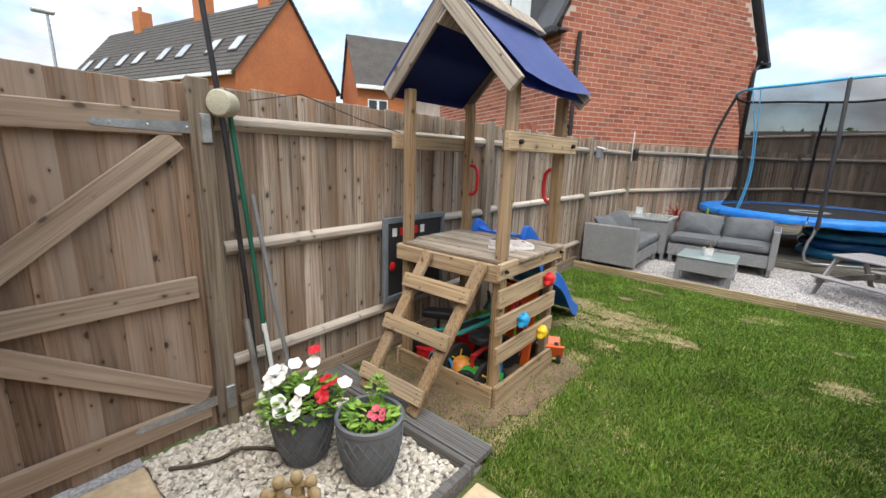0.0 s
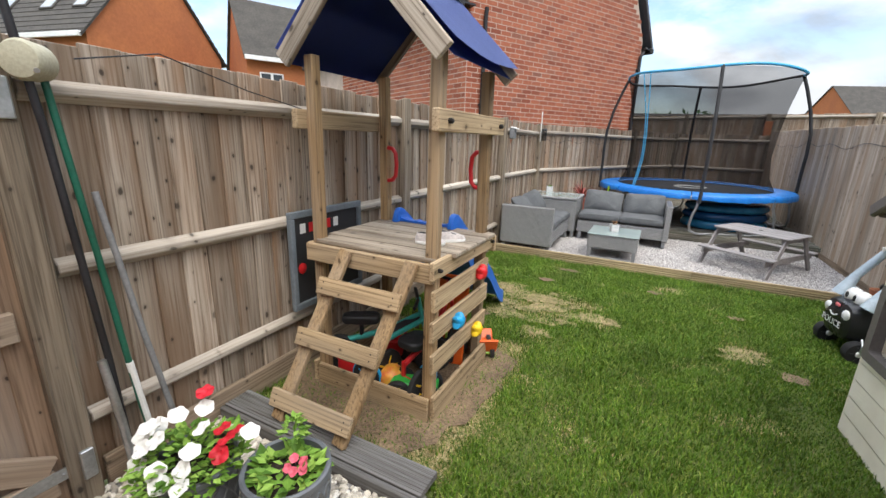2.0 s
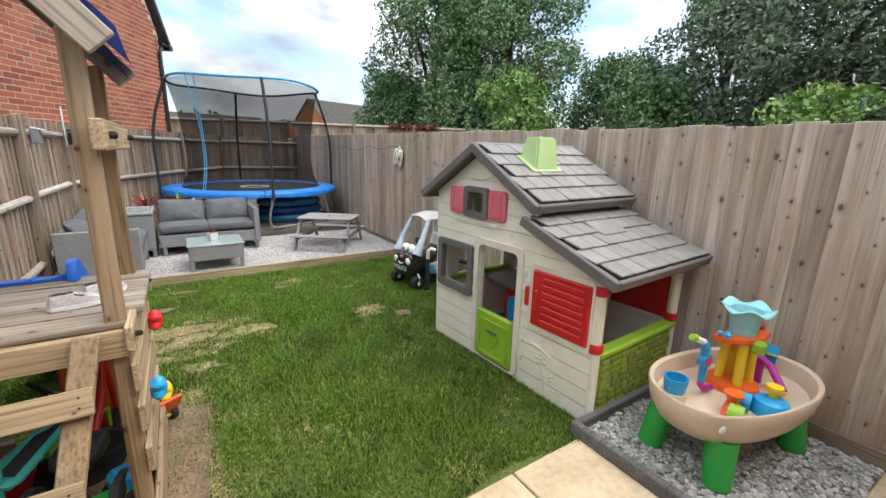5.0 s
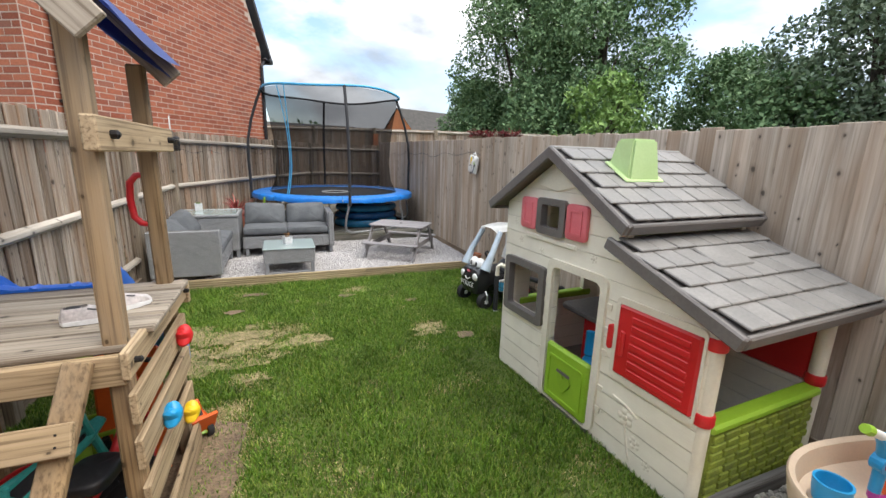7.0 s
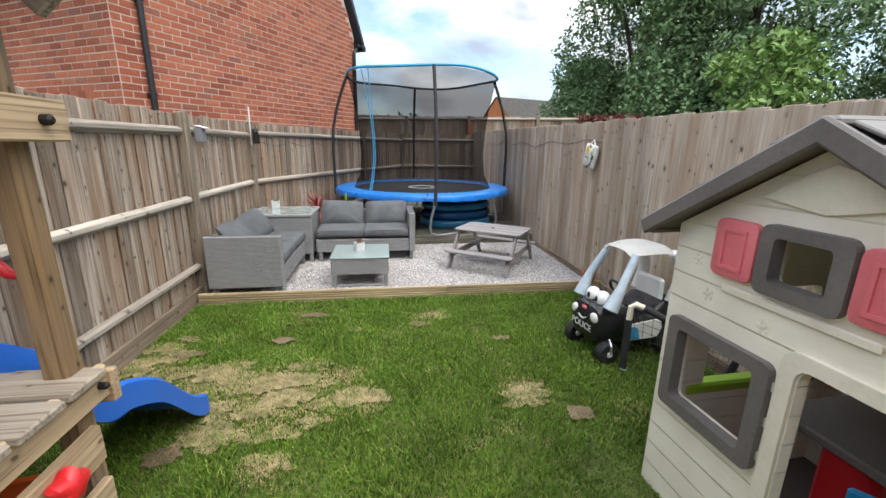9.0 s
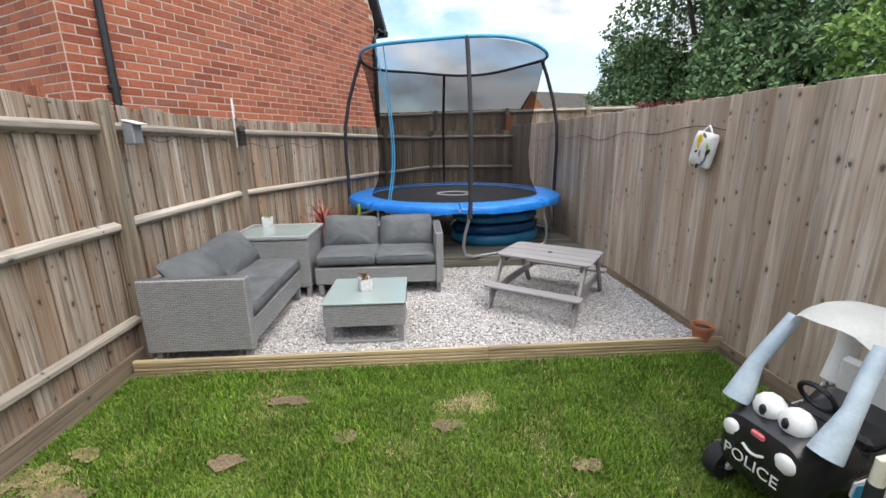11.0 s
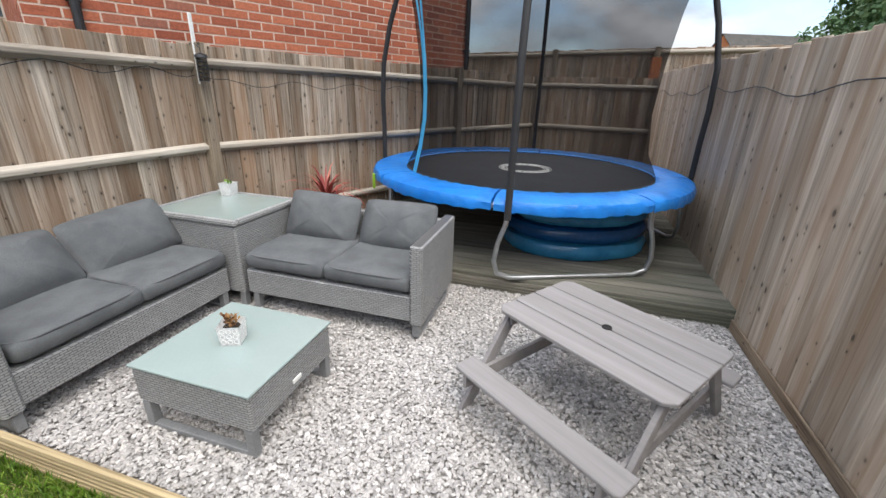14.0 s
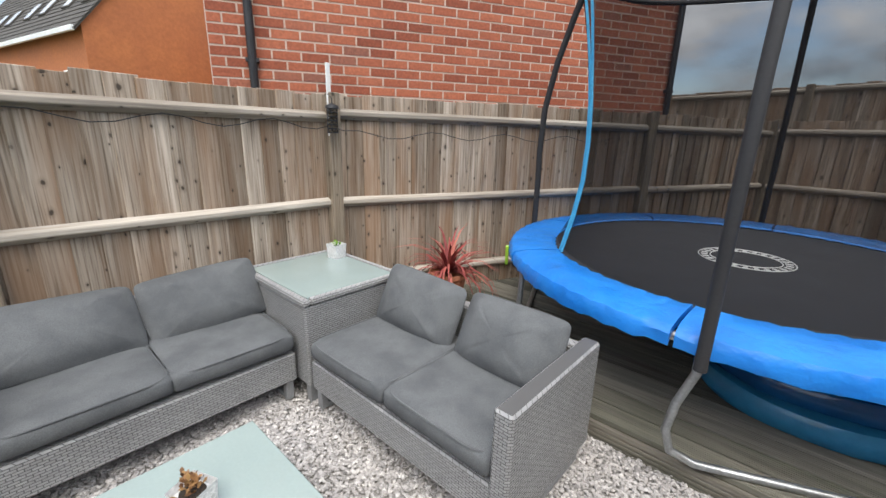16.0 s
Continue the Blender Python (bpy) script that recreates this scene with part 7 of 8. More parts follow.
        if tiles:
            rows, cols = 5, 8
            tw = (x1 - x0 - 0.05) / cols
            th = (s - 0.03) / rows
            tb = bmesh.new()
            box(tb, -tw / 2 + 0.003, tw / 2 - 0.003, 0.0, th * 1.10, 0.0, 0.013, 0.004)
            tile = finish(tb, "roof_tile", M_TILE_P)
            for j in range(rows):
                for i in range(cols):
                    o = new("tile", tile)
                    o.parent = rf
                    off = tw * (0.35 if j % 2 else -0.35)
                    o.matrix_basis = pose(x0 + 0.025 + (i + 0.5) * tw + (off * 0.5), 0.004 + j * th, 0.0035 + 0.0012 * ((i + j) % 2), 5.0 + 0.5 * ((i * 7 + j * 3) % 3), 0, 0)
        return rf
    X0, X1 = -0.085, 0.985
    roof((0.22, 1.605), (0.86, 1.225), X0, X1, "taupe plastic roof slope")
    roof((0.22, 1.605), (-0.385, 1.245), X0, X1, "taupe plastic roof slope")
    low = roof((-0.29, 1.165), (-0.95, 0.925), X0, X1, "taupe plastic porch roof")
    part("ridge", box(bmesh.new(), X0, X1, 0.19, 0.25, 1.592, 1.622, 0.01), M_TILE_P, h)
    part("roof_hatch", slab(bmesh.new(), rect(0.30, 0.56, -0.62, -0.45, 0.02), 0.0, 0.02, 0.006, pose(0, 0, 1.165) @ pose(0, -0.29, 0, 20) @ pose(0, 0.29, 0.012)), M_TILE_P, h)
    bm = bmesh.new()
    t = bmesh.new()
    bmesh.ops.create_cube(t, size=1.0, matrix=Matrix.Translation((0, 0, 0.5)))
    for v in t.verts:
        f = 0.125 if v.co.z < 0.5 else 0.09
        v.co.x *= f * 2
        v.co.y *= (0.17 if v.co.z < 0.5 else 0.12)
        v.co.z = (1.665 if v.co.z > 0.5 else (1.385 if v.co.y < 0 else 1.50))
    bmesh.ops.bevel(t, geom=t.edges[:], offset=0.012, segments=2, affect="EDGES")
    join(bm, t, pose(0.31, -0.035, 0))
    part("chimney", bm, M_PALEGREEN, h, "pale green plastic chimney", smooth=True)
    bm = box(bmesh.new(), -0.145, 0.145, -0.10, 0.10, 0, 0.012, 0.005, pose(0.31, -0.035, 1.482, 31))
    part("chimney_base", bm, M_PALEGREEN, h, "pale green flange")
    return h


HOUSE_P = playhouse()
PM = pose(0.905, 2.25, 0, 0, 0, 2.75)
tb = thing("play_table", PM @ pose(0.58, 0.28, 0.012), "dark grey and red plastic play table inside the playhouse", "table")
part("top", slab(bmesh.new(), rect(-0.22, 0.22, -0.24, 0.24, 0.05), 0.46, 0.50, 0.008), M_TAUPE, tb)
part("pedestal", box(bmesh.new(), -0.12, 0.12, -0.1, 0.1, 0.0, 0.459, 0.02), M_RED, tb)
ch = thing("play_chair", PM @ pose(0.28, 0.0, 0.012, 0, 0, 35), "small blue plastic chair inside the playhouse", "chair")
part("seat", slab(bmesh.new(), rect(-0.14, 0.14, -0.13, 0.13, 0.04), 0.22, 0.245, 0.006), M_TOYBLUE, ch)
part("backrest", box(bmesh.new(), 0.10, 0.125, -0.13, 0.13, 0.246, 0.43, 0.01), M_TOYBLUE, ch)
for x in (-0.1, 0.1):
    for y in (-0.1, 0.1):
        part("leg", tube(bmesh.new(), [(x * 1.15, y * 1.15, 0), (x, y, 0.221)], 0.016, 8), M_TOYBLUE, ch)


# ---- ride-on car, goal ----
def toy_car():
    c = thing("ride_on_car", pose(1.49, 4.24, 0, 0, 0, 190) @ Matrix.Scale(0.93, 4), "black and white police ride-on toy car with eyes", "toy car")
    # body: x forward, built from rounded sections
    secs = [(0.40, 0.12, 0.22, 0.36), (0.37, 0.17, 0.15, 0.43), (0.28, 0.20, 0.13, 0.47), (0.15, 0.215, 0.12, 0.48), (0.02, 0.215, 0.12, 0.36), (-0.12, 0.215, 0.12, 0.36), (-0.22, 0.21, 0.13, 0.46), (-0.33, 0.19, 0.15, 0.47), (-0.38, 0.14, 0.2, 0.42)]
    bm = bmesh.new()
    rows = []
    for x, w, z0, z1 in secs:
        ring = []
        for k in range(20):
            a = 2 * math.pi * k / 20
            ca, sa = math.cos(a), math.sin(a)
            ring.append(bm.verts.new((x, math.copysign(abs(ca) ** 0.5, ca) * w, (z0 + z1) / 2 + math.copysign(abs(sa) ** 0.55, sa) * (z1 - z0) / 2)))
        rows.append(ring)
    for A, B in zip(rows, rows[1:]):
        for k in range(20):
            j = (k + 1) % 20
            bm.faces.new((A[k], A[j], B[j], B[k]))
    bm.faces.new(rows[0][::-1])
    bm.faces.new(rows[-1])
    bmesh.ops.recalc_face_normals(bm, faces=bm.faces[:])
    part("body", bm, M_BLACKGLOSS, c, "glossy black body", smooth=True)
    part("seat", box(bmesh.new(), -0.24, -0.02, -0.15, 0.15, 0.34, 0.40, 0.02), M_BLACK, c)
    part("seat_back", box(bmesh.new(), -0.27, -0.22, -0.14, 0.14, 0.38, 0.62, 0.02), M_WHITE, c, "pale grey seat back")
    # roof and pillars
    bm = bmesh.new()
    top = []
    for i in range(9):
        f = i / 8
        x = 0.13 - 0.50 * f
        z = 0.845 + 0.075 * math.sin(math.pi * (0.25 + 0.6 * f)) - 0.10 * max(0, f - 0.7) ** 1.2 * 3
        row = []
        for j in range(9):
            g = -1 + 2 * j / 8
            wd = 0.20 * (0.72 + 0.28 * min(1.0, f * 3)) 
            row.append(bm.verts.new((x + 0.07 * (1 - g * g) * max(0.0, 1 - f * 3), g * wd, z - 0.06 * g ** 4)))
        top.append(row)
    for A, B in zip(top, top[1:]):
        for k in range(8):
            bm.faces.new((A[k], A[k + 1], B[k + 1], B[k]))
    bmesh.ops.solidify(bm, geom=bm.faces[:], thickness=0.045)
    part("roof", bm, M_WHITE, c, "white moulded roof", smooth=True)
    for y in (-1, 1):
        part("front_pillar", tube(bmesh.new(), [(0.30, y * 0.185, 0.44), (0.22, y * 0.19, 0.62), (0.09, y * 0.155, 0.85)], [0.06, 0.034, 0.03], 10), M_PILLAR, c, "pale blue-grey front pillar", smooth=True)
        part("rear_pillar", tube(bmesh.new(), [(-0.30, y * 0.185, 0.44), (-0.35, y * 0.19, 0.62), (-0.33, y * 0.185, 0.78), (-0.25, y * 0.17, 0.85)], [0.055, 0.05, 0.045, 0.035], 10), M_WHITE, c, "white rear pillar", smooth=True)
        d = part("door_print", slab(bmesh.new(), [(-0.16, 0.17), (0.10, 0.17), (0.17, 0.25), (0.16, 0.31), (-0.18, 0.33), (-0.20, 0.24)], 0, 0.01, 0.003, pose(0, y * 0.214 + (0.01 if y > 0 else 0.0), 0) @ XZ), M_WHITE, c, "white and blue printed door")
        part("print_patch", slab(bmesh.new(), [(0.02, 0.18), (0.10, 0.18), (0.165, 0.25), (0.15, 0.30), (0.05, 0.28)], 0, 0.004, 0, pose(0, y * 0.2265 + (0.002 if y > 0 else 0.002), 0) @ XZ), M_SKY, d)
        part("eye", ball(bmesh.new(), (0.27, y * 0.056, 0.475), 0.07, 0.85, 0.95, 1.05), M_WHITE, c, "white cartoon eye", smooth=True)
        part("pupil", ball(bmesh.new(), (0.325, y * 0.048, 0.485), 0.022, 0.5, 0.7, 1.2), M_BLACK, c, smooth=True)
        part("headlight", ball(bmesh.new(), (0.385, y * 0.115, 0.355), 0.044, 0.45, 1, 1), M_WHITE, c, "round white headlight", smooth=True)
        wheel(c, (0.30, y * 0.20, 0.088), 0.088, 0.075, M_BLACK, "Y", "front_wheel", M_WHITE)
        wheel(c, (-0.27, y * 0.215, 0.10), 0.10, 0.08, M_RED, "Y", "rear_wheel")
        part("fork", tube(bmesh.new(), [(0.30, y * 0.245, 0.09), (0.30, y * 0.245, 0.16), (0.29, y * 0.2, 0.2)], 0.009, 8), M_STEEL, c, "chrome wheel fork")
    part("axle", tube(bmesh.new(), [(-0.27, -0.2, 0.1), (-0.27, 0.2, 0.1)], 0.012, 8), M_STEEL, c)
    part("steering_wheel", tube(bmesh.new(), [(0.10 + 0.03 * math.sin(q), 0.07 * math.cos(q), 0.54 + 0.06 * math.sin(q)) for q in (2 * math.pi * k / 16 for k in range(16))], 0.011, 8, closed=True), M_BLACK, c)
    part("nose_badge", box(bmesh.new(), 0.385, 0.398, -0.03, 0.03, 0.39, 0.42, 0.008), M_PINK, c, "small red oval badge")
    part("mouth", tube(bmesh.new(), [(0.405, 0.045 * g, 0.315 + 0.02 * g * g) for g in (-1, -0.5, 0, 0.5, 1)], 0.006, 6), M_WHITE, c)
    words("POLICE", 0.075, M_WHITE, pose(0.408, 0, 0.262, 90, 0, 90), c, "lettering", "white lettering reading police")
    part("fuel_cap", ball(bmesh.new(), (-0.28, -0.205, 0.40), 0.03, 1, 0.4, 1), M_WHITE, c)
    return c


M_BLACKGLOSS = plain("gloss_black", (0.016, 0.016, 0.018), (0.012, 0.012, 0.013), 4.0, 0.3, spread=0.1)
M_PILLAR = plain("pale_pillar", (0.50, 0.58, 0.64), (0.36, 0.44, 0.50), 9.0, 0.45, spread=0.1)
toy_car()


def goal():
    g = thing("football_goal", pose(0, 0, 0), "black padded toy football goal lying by the car", "goal")
    A, B, Cc, Dd = Vector((1.33, 3.92, 0.0)), Vector((1.36, 3.93, 0.50)), Vector((1.88, 3.55, 0.30)), Vector((1.86, 3.62, 0.0))
    part("post", tube(bmesh.new(), [A, A + Vector((0, 0, 0.38))], 0.024, 12), M_FOAM, g, smooth=True)
    part("elbow", tube(bmesh.new(), [A + Vector((0, 0, 0.37)), (1.335, 3.92, 0.47), (1.36, 3.905, 0.495), (1.41, 3.87, 0.475)], 0.021, 10), M_CREAM_S, g, "cream plastic elbow", smooth=True)
    part("crossbar", tube(bmesh.new(), [(1.40, 3.875, 0.478), (1.6, 3.73, 0.38), Cc], 0.024, 12), M_FOAM, g, smooth=True)
    part("far_post", tube(bmesh.new(), [Cc, Dd], 0.022, 10), M_FOAM, g)
    bm = bmesh.new()
    n = 11
    for i in range(n + 1):
        f = i / n
        tube(bm, [A.lerp(Dd, f) + Vector((0, 0, 0.02)), (A.lerp(Dd, f) + Vector((1.37, 3.92, 0.47)).lerp(Cc, f)) / 2 + Vector((0.01, -0.03, 0)), Vector((1.37, 3.92, 0.47)).lerp(Cc, f)], 0.0016, 4)
        if i < 8:
            q = i / 8
            tube(bm, [A.lerp(Vector((1.37, 3.92, 0.47)), q) + Vector((0, 0, 0.02)), Dd.lerp(Cc, q)], 0.0016, 4)
    part("goal_net", bm, M_BLACK, g, "fine black cord net")
    part("peg", tube(bmesh.new(), [(1.33 + 0.03 * math.cos(q), 3.90 + 0.02 * math.sin(q), 0.01) for q in (0, 1, 2, 3, 4, 5)], 0.004, 6), M_STEEL, g)
    return g


goal()


# ---- water play table ----
def water_table():
    w = thing("water_table", pose(1.44, 0.92, 0.03, 0, 0, -8), "beige plastic water play table with bright toys and green legs", "water table")
    bm = bmesh.new()
    n = 48

    def ring(rx, ry, z):
        return [bm.verts.new((math.copysign(abs(math.cos(a)) ** 0.8, math.cos(a)) * rx, math.copysign(abs(math.sin(a)) ** 0.8, math.sin(a)) * ry, z + 0.008 * math.cos(3 * a))) for a in (2 * math.pi * k / n for k in range(n))]
    rows = [ring(0.36, 0.19, 0.20), ring(0.43, 0.25, 0.23), ring(0.475, 0.285, 0.31), ring(0.49, 0.30, 0.395), ring(0.485, 0.295, 0.405), ring(0.465, 0.275, 0.395), ring(0.44, 0.26, 0.31), ring(0.38, 0.21, 0.285)]
    for A, B in zip(rows, rows[1:]):
        for k in range(n):
            j = (k + 1) % n
            bm.faces.new((A[k], A[j], B[j], B[k]))
    bm.faces.new(rows[0][::-1])
    bm.faces.new(rows[-1])
    part("basin", bm, M_BEIGE, w, smooth=True)
    for x, y in ((-0.30, -0.15), (-0.32, 0.14), (0.28, -0.15), (0.28, 0.15)):
        part("leg", tube(bmesh.new(), [(x * 1.12, y * 1.2, 0), (x, y, 0.23)], [0.062, 0.07], 14), M_GREEN_P, w, "green plastic leg", smooth=True)
    part("badge", ball(bmesh.new(), (-0.40, -0.195, 0.335), 0.028, 1.2, 0.25, 0.75), M_WHITE, w, "oval maker's badge")
    # fountain tower
    c = (0.10, 0.06)
    part("tower_base", lathe(bmesh.new(), [(0.13, 0.28), (0.12, 0.33), (0.07, 0.345)], 24, pose(c[0], c[1], 0)), M_ORANGE_P, w, "orange base", smooth=True)
    for k in range(4):
        a = radians(45 + 90 * k)
        part("column", tube(bmesh.new(), [(c[0] + 0.07 * math.cos(a), c[1] + 0.07 * math.sin(a), 0.33), (c[0] + 0.055 * math.cos(a), c[1] + 0.055 * math.sin(a), 0.58)], 0.024, 12), M_YELLOW, w, "yellow column", smooth=True)
    bm = slab(bmesh.new(), [(-0.17, -0.03), (-0.06, -0.08), (0.06, -0.08), (0.17, -0.03), (0.17, 0.03), (0.06, 0.08), (-0.06, 0.08), (-0.17, 0.03)], 0.575, 0.61, 0.012, pose(c[0], c[1], 0, 0, 0, -10), seg=2)
    part("tower_tray", bm, M_ORANGE_P, w, "orange tray", smooth=True)
    part("lime_spout", box(bmesh.new(), c[0] - 0.03, c[0] + 0.03, c[1] - 0.12, c[1] - 0.06, 0.53, 0.60, 0.015), M_LIME, w, "lime spout")
    bm = bmesh.new()
    rows = []
    for r, z, wv in ((0.06, 0.61, 0), (0.075, 0.70, 0), (0.085, 0.74, 0), (0.125, 0.755, 0.016), (0.12, 0.762, 0.016), (0.078, 0.745, 0), (0.066, 0.70, 0), (0.05, 0.63, 0)):
        rows.append([bm.verts.new((c[0] + r * math.cos(a), c[1] + r * math.sin(a), z + wv * math.cos(5 * a))) for a in (2 * math.pi * k / 40 for k in range(40))])
    for A, B in zip(rows, rows[1:]):
        for k in range(40):
            j = (k + 1) % 40
            bm.faces.new((A[k], A[j], B[j], B[k]))
    bm.faces.new(rows[0][::-1])
    bm.faces.new(rows[-1])
    part("bucket", bm, M_AQUA, w, "pale aqua rain bucket", smooth=True)
    for dx, mt in ((-0.15, M_TOYBLUE), (0.15, M_RED)):
        bm = bmesh.new()
        for k in range(3):
            ball(bm, (c[0] + dx + 0.022 * math.cos(k * 2.1), c[1] + 0.022 * math.sin(k * 2.1), 0.63), 0.018, 1, 1, 0.9, 1)
        part("tray_spinner", bm, mt, w)
    return w


water_table()
WT = pose(1.44, 0.92, 0.03, 0, 0, -8)


def water_toy(name, label, x, y, z, rz=0):
    return thing(name, WT @ pose(x, y, z, 0, 0, rz), label, "toy", "water toys")


cup = water_toy("toy_cup", "blue plastic toy cup on the water table", -0.33, 0.10, 0.292)
part("cup_body", lathe(bmesh.new(), [(0.04, 0), (0.055, 0.09), (0.058, 0.13), (0.05, 0.13), (0.045, 0.03)], 24), M_TOYBLUE, cup, smooth=True)
part("cup_band", lathe(bmesh.new(), [(0.058, 0.0), (0.06, 0.05)], 24), M_BEIGE, cup)
gun = water_toy("toy_sprayer", "blue, magenta and lime toy water pump", -0.17, 0.07, 0.29)
part("stem", tube(bmesh.new(), [(0.10, 0, 0.03), (0.03, 0, 0.04), (0, 0, 0.07), (0, 0, 0.10)], 0.017, 10), M_PURPLE, gun, smooth=True)
part("pump", tube(bmesh.new(), [(0, 0, 0.09), (0, 0, 0.20), (-0.01, 0, 0.28), (-0.04, 0, 0.32)], [0.018, 0.02, 0.024, 0.02], 10), M_TOYBLUE, gun, smooth=True)
part("dial", lathe(bmesh.new(), [(0.036, -0.02), (0.036, 0.02)], 16, pose(0.0, 0, 0.21, 90)), M_TOYBLUE, gun)
part("dial_face", lathe(bmesh.new(), [(0.022, 0.02), (0.022, 0.024)], 14, pose(0.0, 0, 0.21, 90)), M_RED, gun)
part("barrel", tube(bmesh.new(), [(-0.04, 0, 0.32), (-0.115, 0.0, 0.355)], 0.016, 10), M_WHITE, gun, smooth=True)
part("nozzle", tube(bmesh.new(), [(-0.115, 0, 0.355), (-0.14, 0, 0.366)], [0.02, 0.017], 10), M_LIME, gun)
pl = water_toy("toy_plunger", "round blue toy pump with a yellow knob", 0.02, -0.17, 0.29)
part("dome", lathe(bmesh.new(), [(0.082, 0), (0.086, 0.03), (0.07, 0.07), (0.03, 0.09)], 28), M_TOYBLUE, pl, smooth=True)
part("knob", lathe(bmesh.new(), [(0.018, 0.085), (0.018, 0.12), (0.036, 0.125), (0.036, 0.15), (0.01, 0.156)], 18), M_YELLOW, pl, smooth=True)
sq = water_toy("toy_boat", "orange and lime toy water mill", -0.16, -0.09, 0.29, 20)
part("hull", box(bmesh.new(), -0.1, 0.1, -0.03, 0.03, 0.0, 0.06, 0.02), M_ORANGE_P, sq)
part("drum", lathe(bmesh.new(), [(0.045, -0.03), (0.045, 0.03)], 18, pose(-0.08, -0.03, 0.045, 90)), M_LIME, sq)
part("drum", lathe(bmesh.new(), [(0.045, -0.03), (0.045, 0.03)], 18, pose(0.08, -0.035, 0.045, 90)), M_TOYBLUE, sq)
part("funnel", lathe(bmesh.new(), [(0.02, 0.06), (0.045, 0.11), (0.04, 0.11)], 18), M_ORANGE_P, sq, smooth=True)
ar = water_toy("toy_wheel_arm", "magenta and yellow toy water chute", 0.27, -0.02, 0.29, -40)
part("arm", tube(bmesh.new(), [(-0.02, 0.05, 0.0), (-0.02, 0.05, 0.15), (0.0, -0.02, 0.13), (0.04, -0.10, 0.03)], 0.02, 10), M_PURPLE, ar, smooth=True)
part("tip", tube(bmesh.new(), [(0.04, -0.10, 0.03), (-0.02, -0.13, 0.04)], 0.018, 10), M_YELLOW, ar)
hl = water_toy("toy_windmill", "yellow and blue toy paddle wheel", 0.40, 0.04, 0.40, 10)
for k in range(4):
    part("paddle", box(bmesh.new(), 0.0, 0.055, -0.03, 0.03, -0.004, 0.004, 0.002, pose(0, 0, 0.03, 0, 90 * k + 20)), (M_YELLOW, M_TOYBLUE)[k % 2], hl)


# ---- pots, ornament, poles by the gate ----
def woven_pot(m, label, seed):
    p = thing("glazed_pot", m, label, "plant pot", "grey pots")
    bm = bmesh.new()
    prof = [(0.088, 0.0), (0.098, 0.01), (0.128, 0.10), (0.146, 0.20), (0.15, 0.27), (0.148, 0.285), (0.156, 0.295), (0.156, 0.315), (0.148, 0.32), (0.138, 0.315), (0.135, 0.25)]
    lathe(bm, prof, 40)
    body = part("pot_body", bm, M_POTGREY, p, smooth=True)
    bm = bmesh.new()

    def rad(z):
        for (r0, z0), (r1, z1) in zip(prof, prof[1:]):
            if z0 <= z <= z1:
                return r0 + (r1 - r0) * (z - z0) / max(1e-6, z1 - z0)
        return 0.1
    for s in (-1, 1):
        for k in range(18):
            pts = []
            for i in range(9):
                z = 0.02 + 0.25 * i / 8
                a = 2 * math.pi * k / 18 + s * i * 0.13
                r = rad(z) + 0.0015
                pts.append((r * math.cos(a), r * math.sin(a), z))
            tube(bm, pts, 0.0042, 5)
    part("lattice", bm, M_POTGREY, body, "raised diamond lattice", smooth=True)
    part("soil", lathe(bmesh.new(), [(0.134, 0.26), (0.134, 0.275), (0.05, 0.285)], 24), M_COMPOST, p)
    return p


def flower_heads(name, parent, places, mat_, size, seed):
    r = random.Random(seed)
    for x, y, z in places:
        bm = bmesh.new()
        tilt = pose(x, y, z, r.uniform(5, 50), r.uniform(-25, 35), r.uniform(-20, 20))
        n = 20
        c = bm.verts.new((0, 0, -size * 0.35))
        ring1 = [bm.verts.new((size * 0.45 * math.cos(a), size * 0.45 * math.sin(a), size * 0.05)) for a in (2 * math.pi * k / n for k in range(n))]
        ring2 = [bm.verts.new((size * (1 + 0.06 * math.cos(5 * a)) * math.cos(a), size * (1 + 0.06 * math.cos(5 * a)) * math.sin(a), size * 0.12 * math.cos(5 * a + 1) + 0.002)) for a in (2 * math.pi * k / n for k in range(n))]
        for k in range(n):
            j = (k + 1) % n
            bm.faces.new((c, ring1[k], ring1[j]))
            bm.faces.new((ring1[k], ring2[k], ring2[j], ring1[j]))
        bmesh.ops.transform(bm, matrix=tilt, verts=bm.verts[:])
        part(name, bm, mat_, parent, smooth=True)


def leaf_tuft(name, parent, count, spread, z0, z1, size, material, seed, cone=0.0):
    r = np.random.RandomState(seed)
    V, F = [], []
    for k in range(count):
        a, q = r.uniform(0, 6.28), spread * math.sqrt(r.rand())
        z = z0 + (z1 - z0) * r.rand() ** 0.8 * (1 - 0.5 * q / spread)
        p = np.array([q * math.cos(a), q * math.sin(a), z])
        d = np.array([math.cos(a + r.normal(0, 0.8)), math.sin(a + r.normal(0, 0.8)), r.uniform(-0.2, 0.9)])
        d /= np.linalg.norm(d)
        s = np.cross(d, [0, 0, 1.0])
        s /= np.linalg.norm(s) + 1e-6
        up = np.cross(s, d)
        ln = size * r.uniform(0.6, 1.3)
        w = ln * 0.32
        V += [p, p + d * ln * 0.4 + s * w, p + d * ln + up * (-0.15 * ln), p + d * ln * 0.4 - s * w, p + d * ln * 0.45 - up * 0.12 * ln]
        o = 5 * k
        F += [(o, o + 1, o + 4), (o + 1, o + 2, o + 4), (o + 2, o + 3, o + 4), (o + 3, o, o + 4)]
    ob = new(name, fast_mesh(name, np.array(V), np.array(F), material))
    ob.parent = parent
    return ob


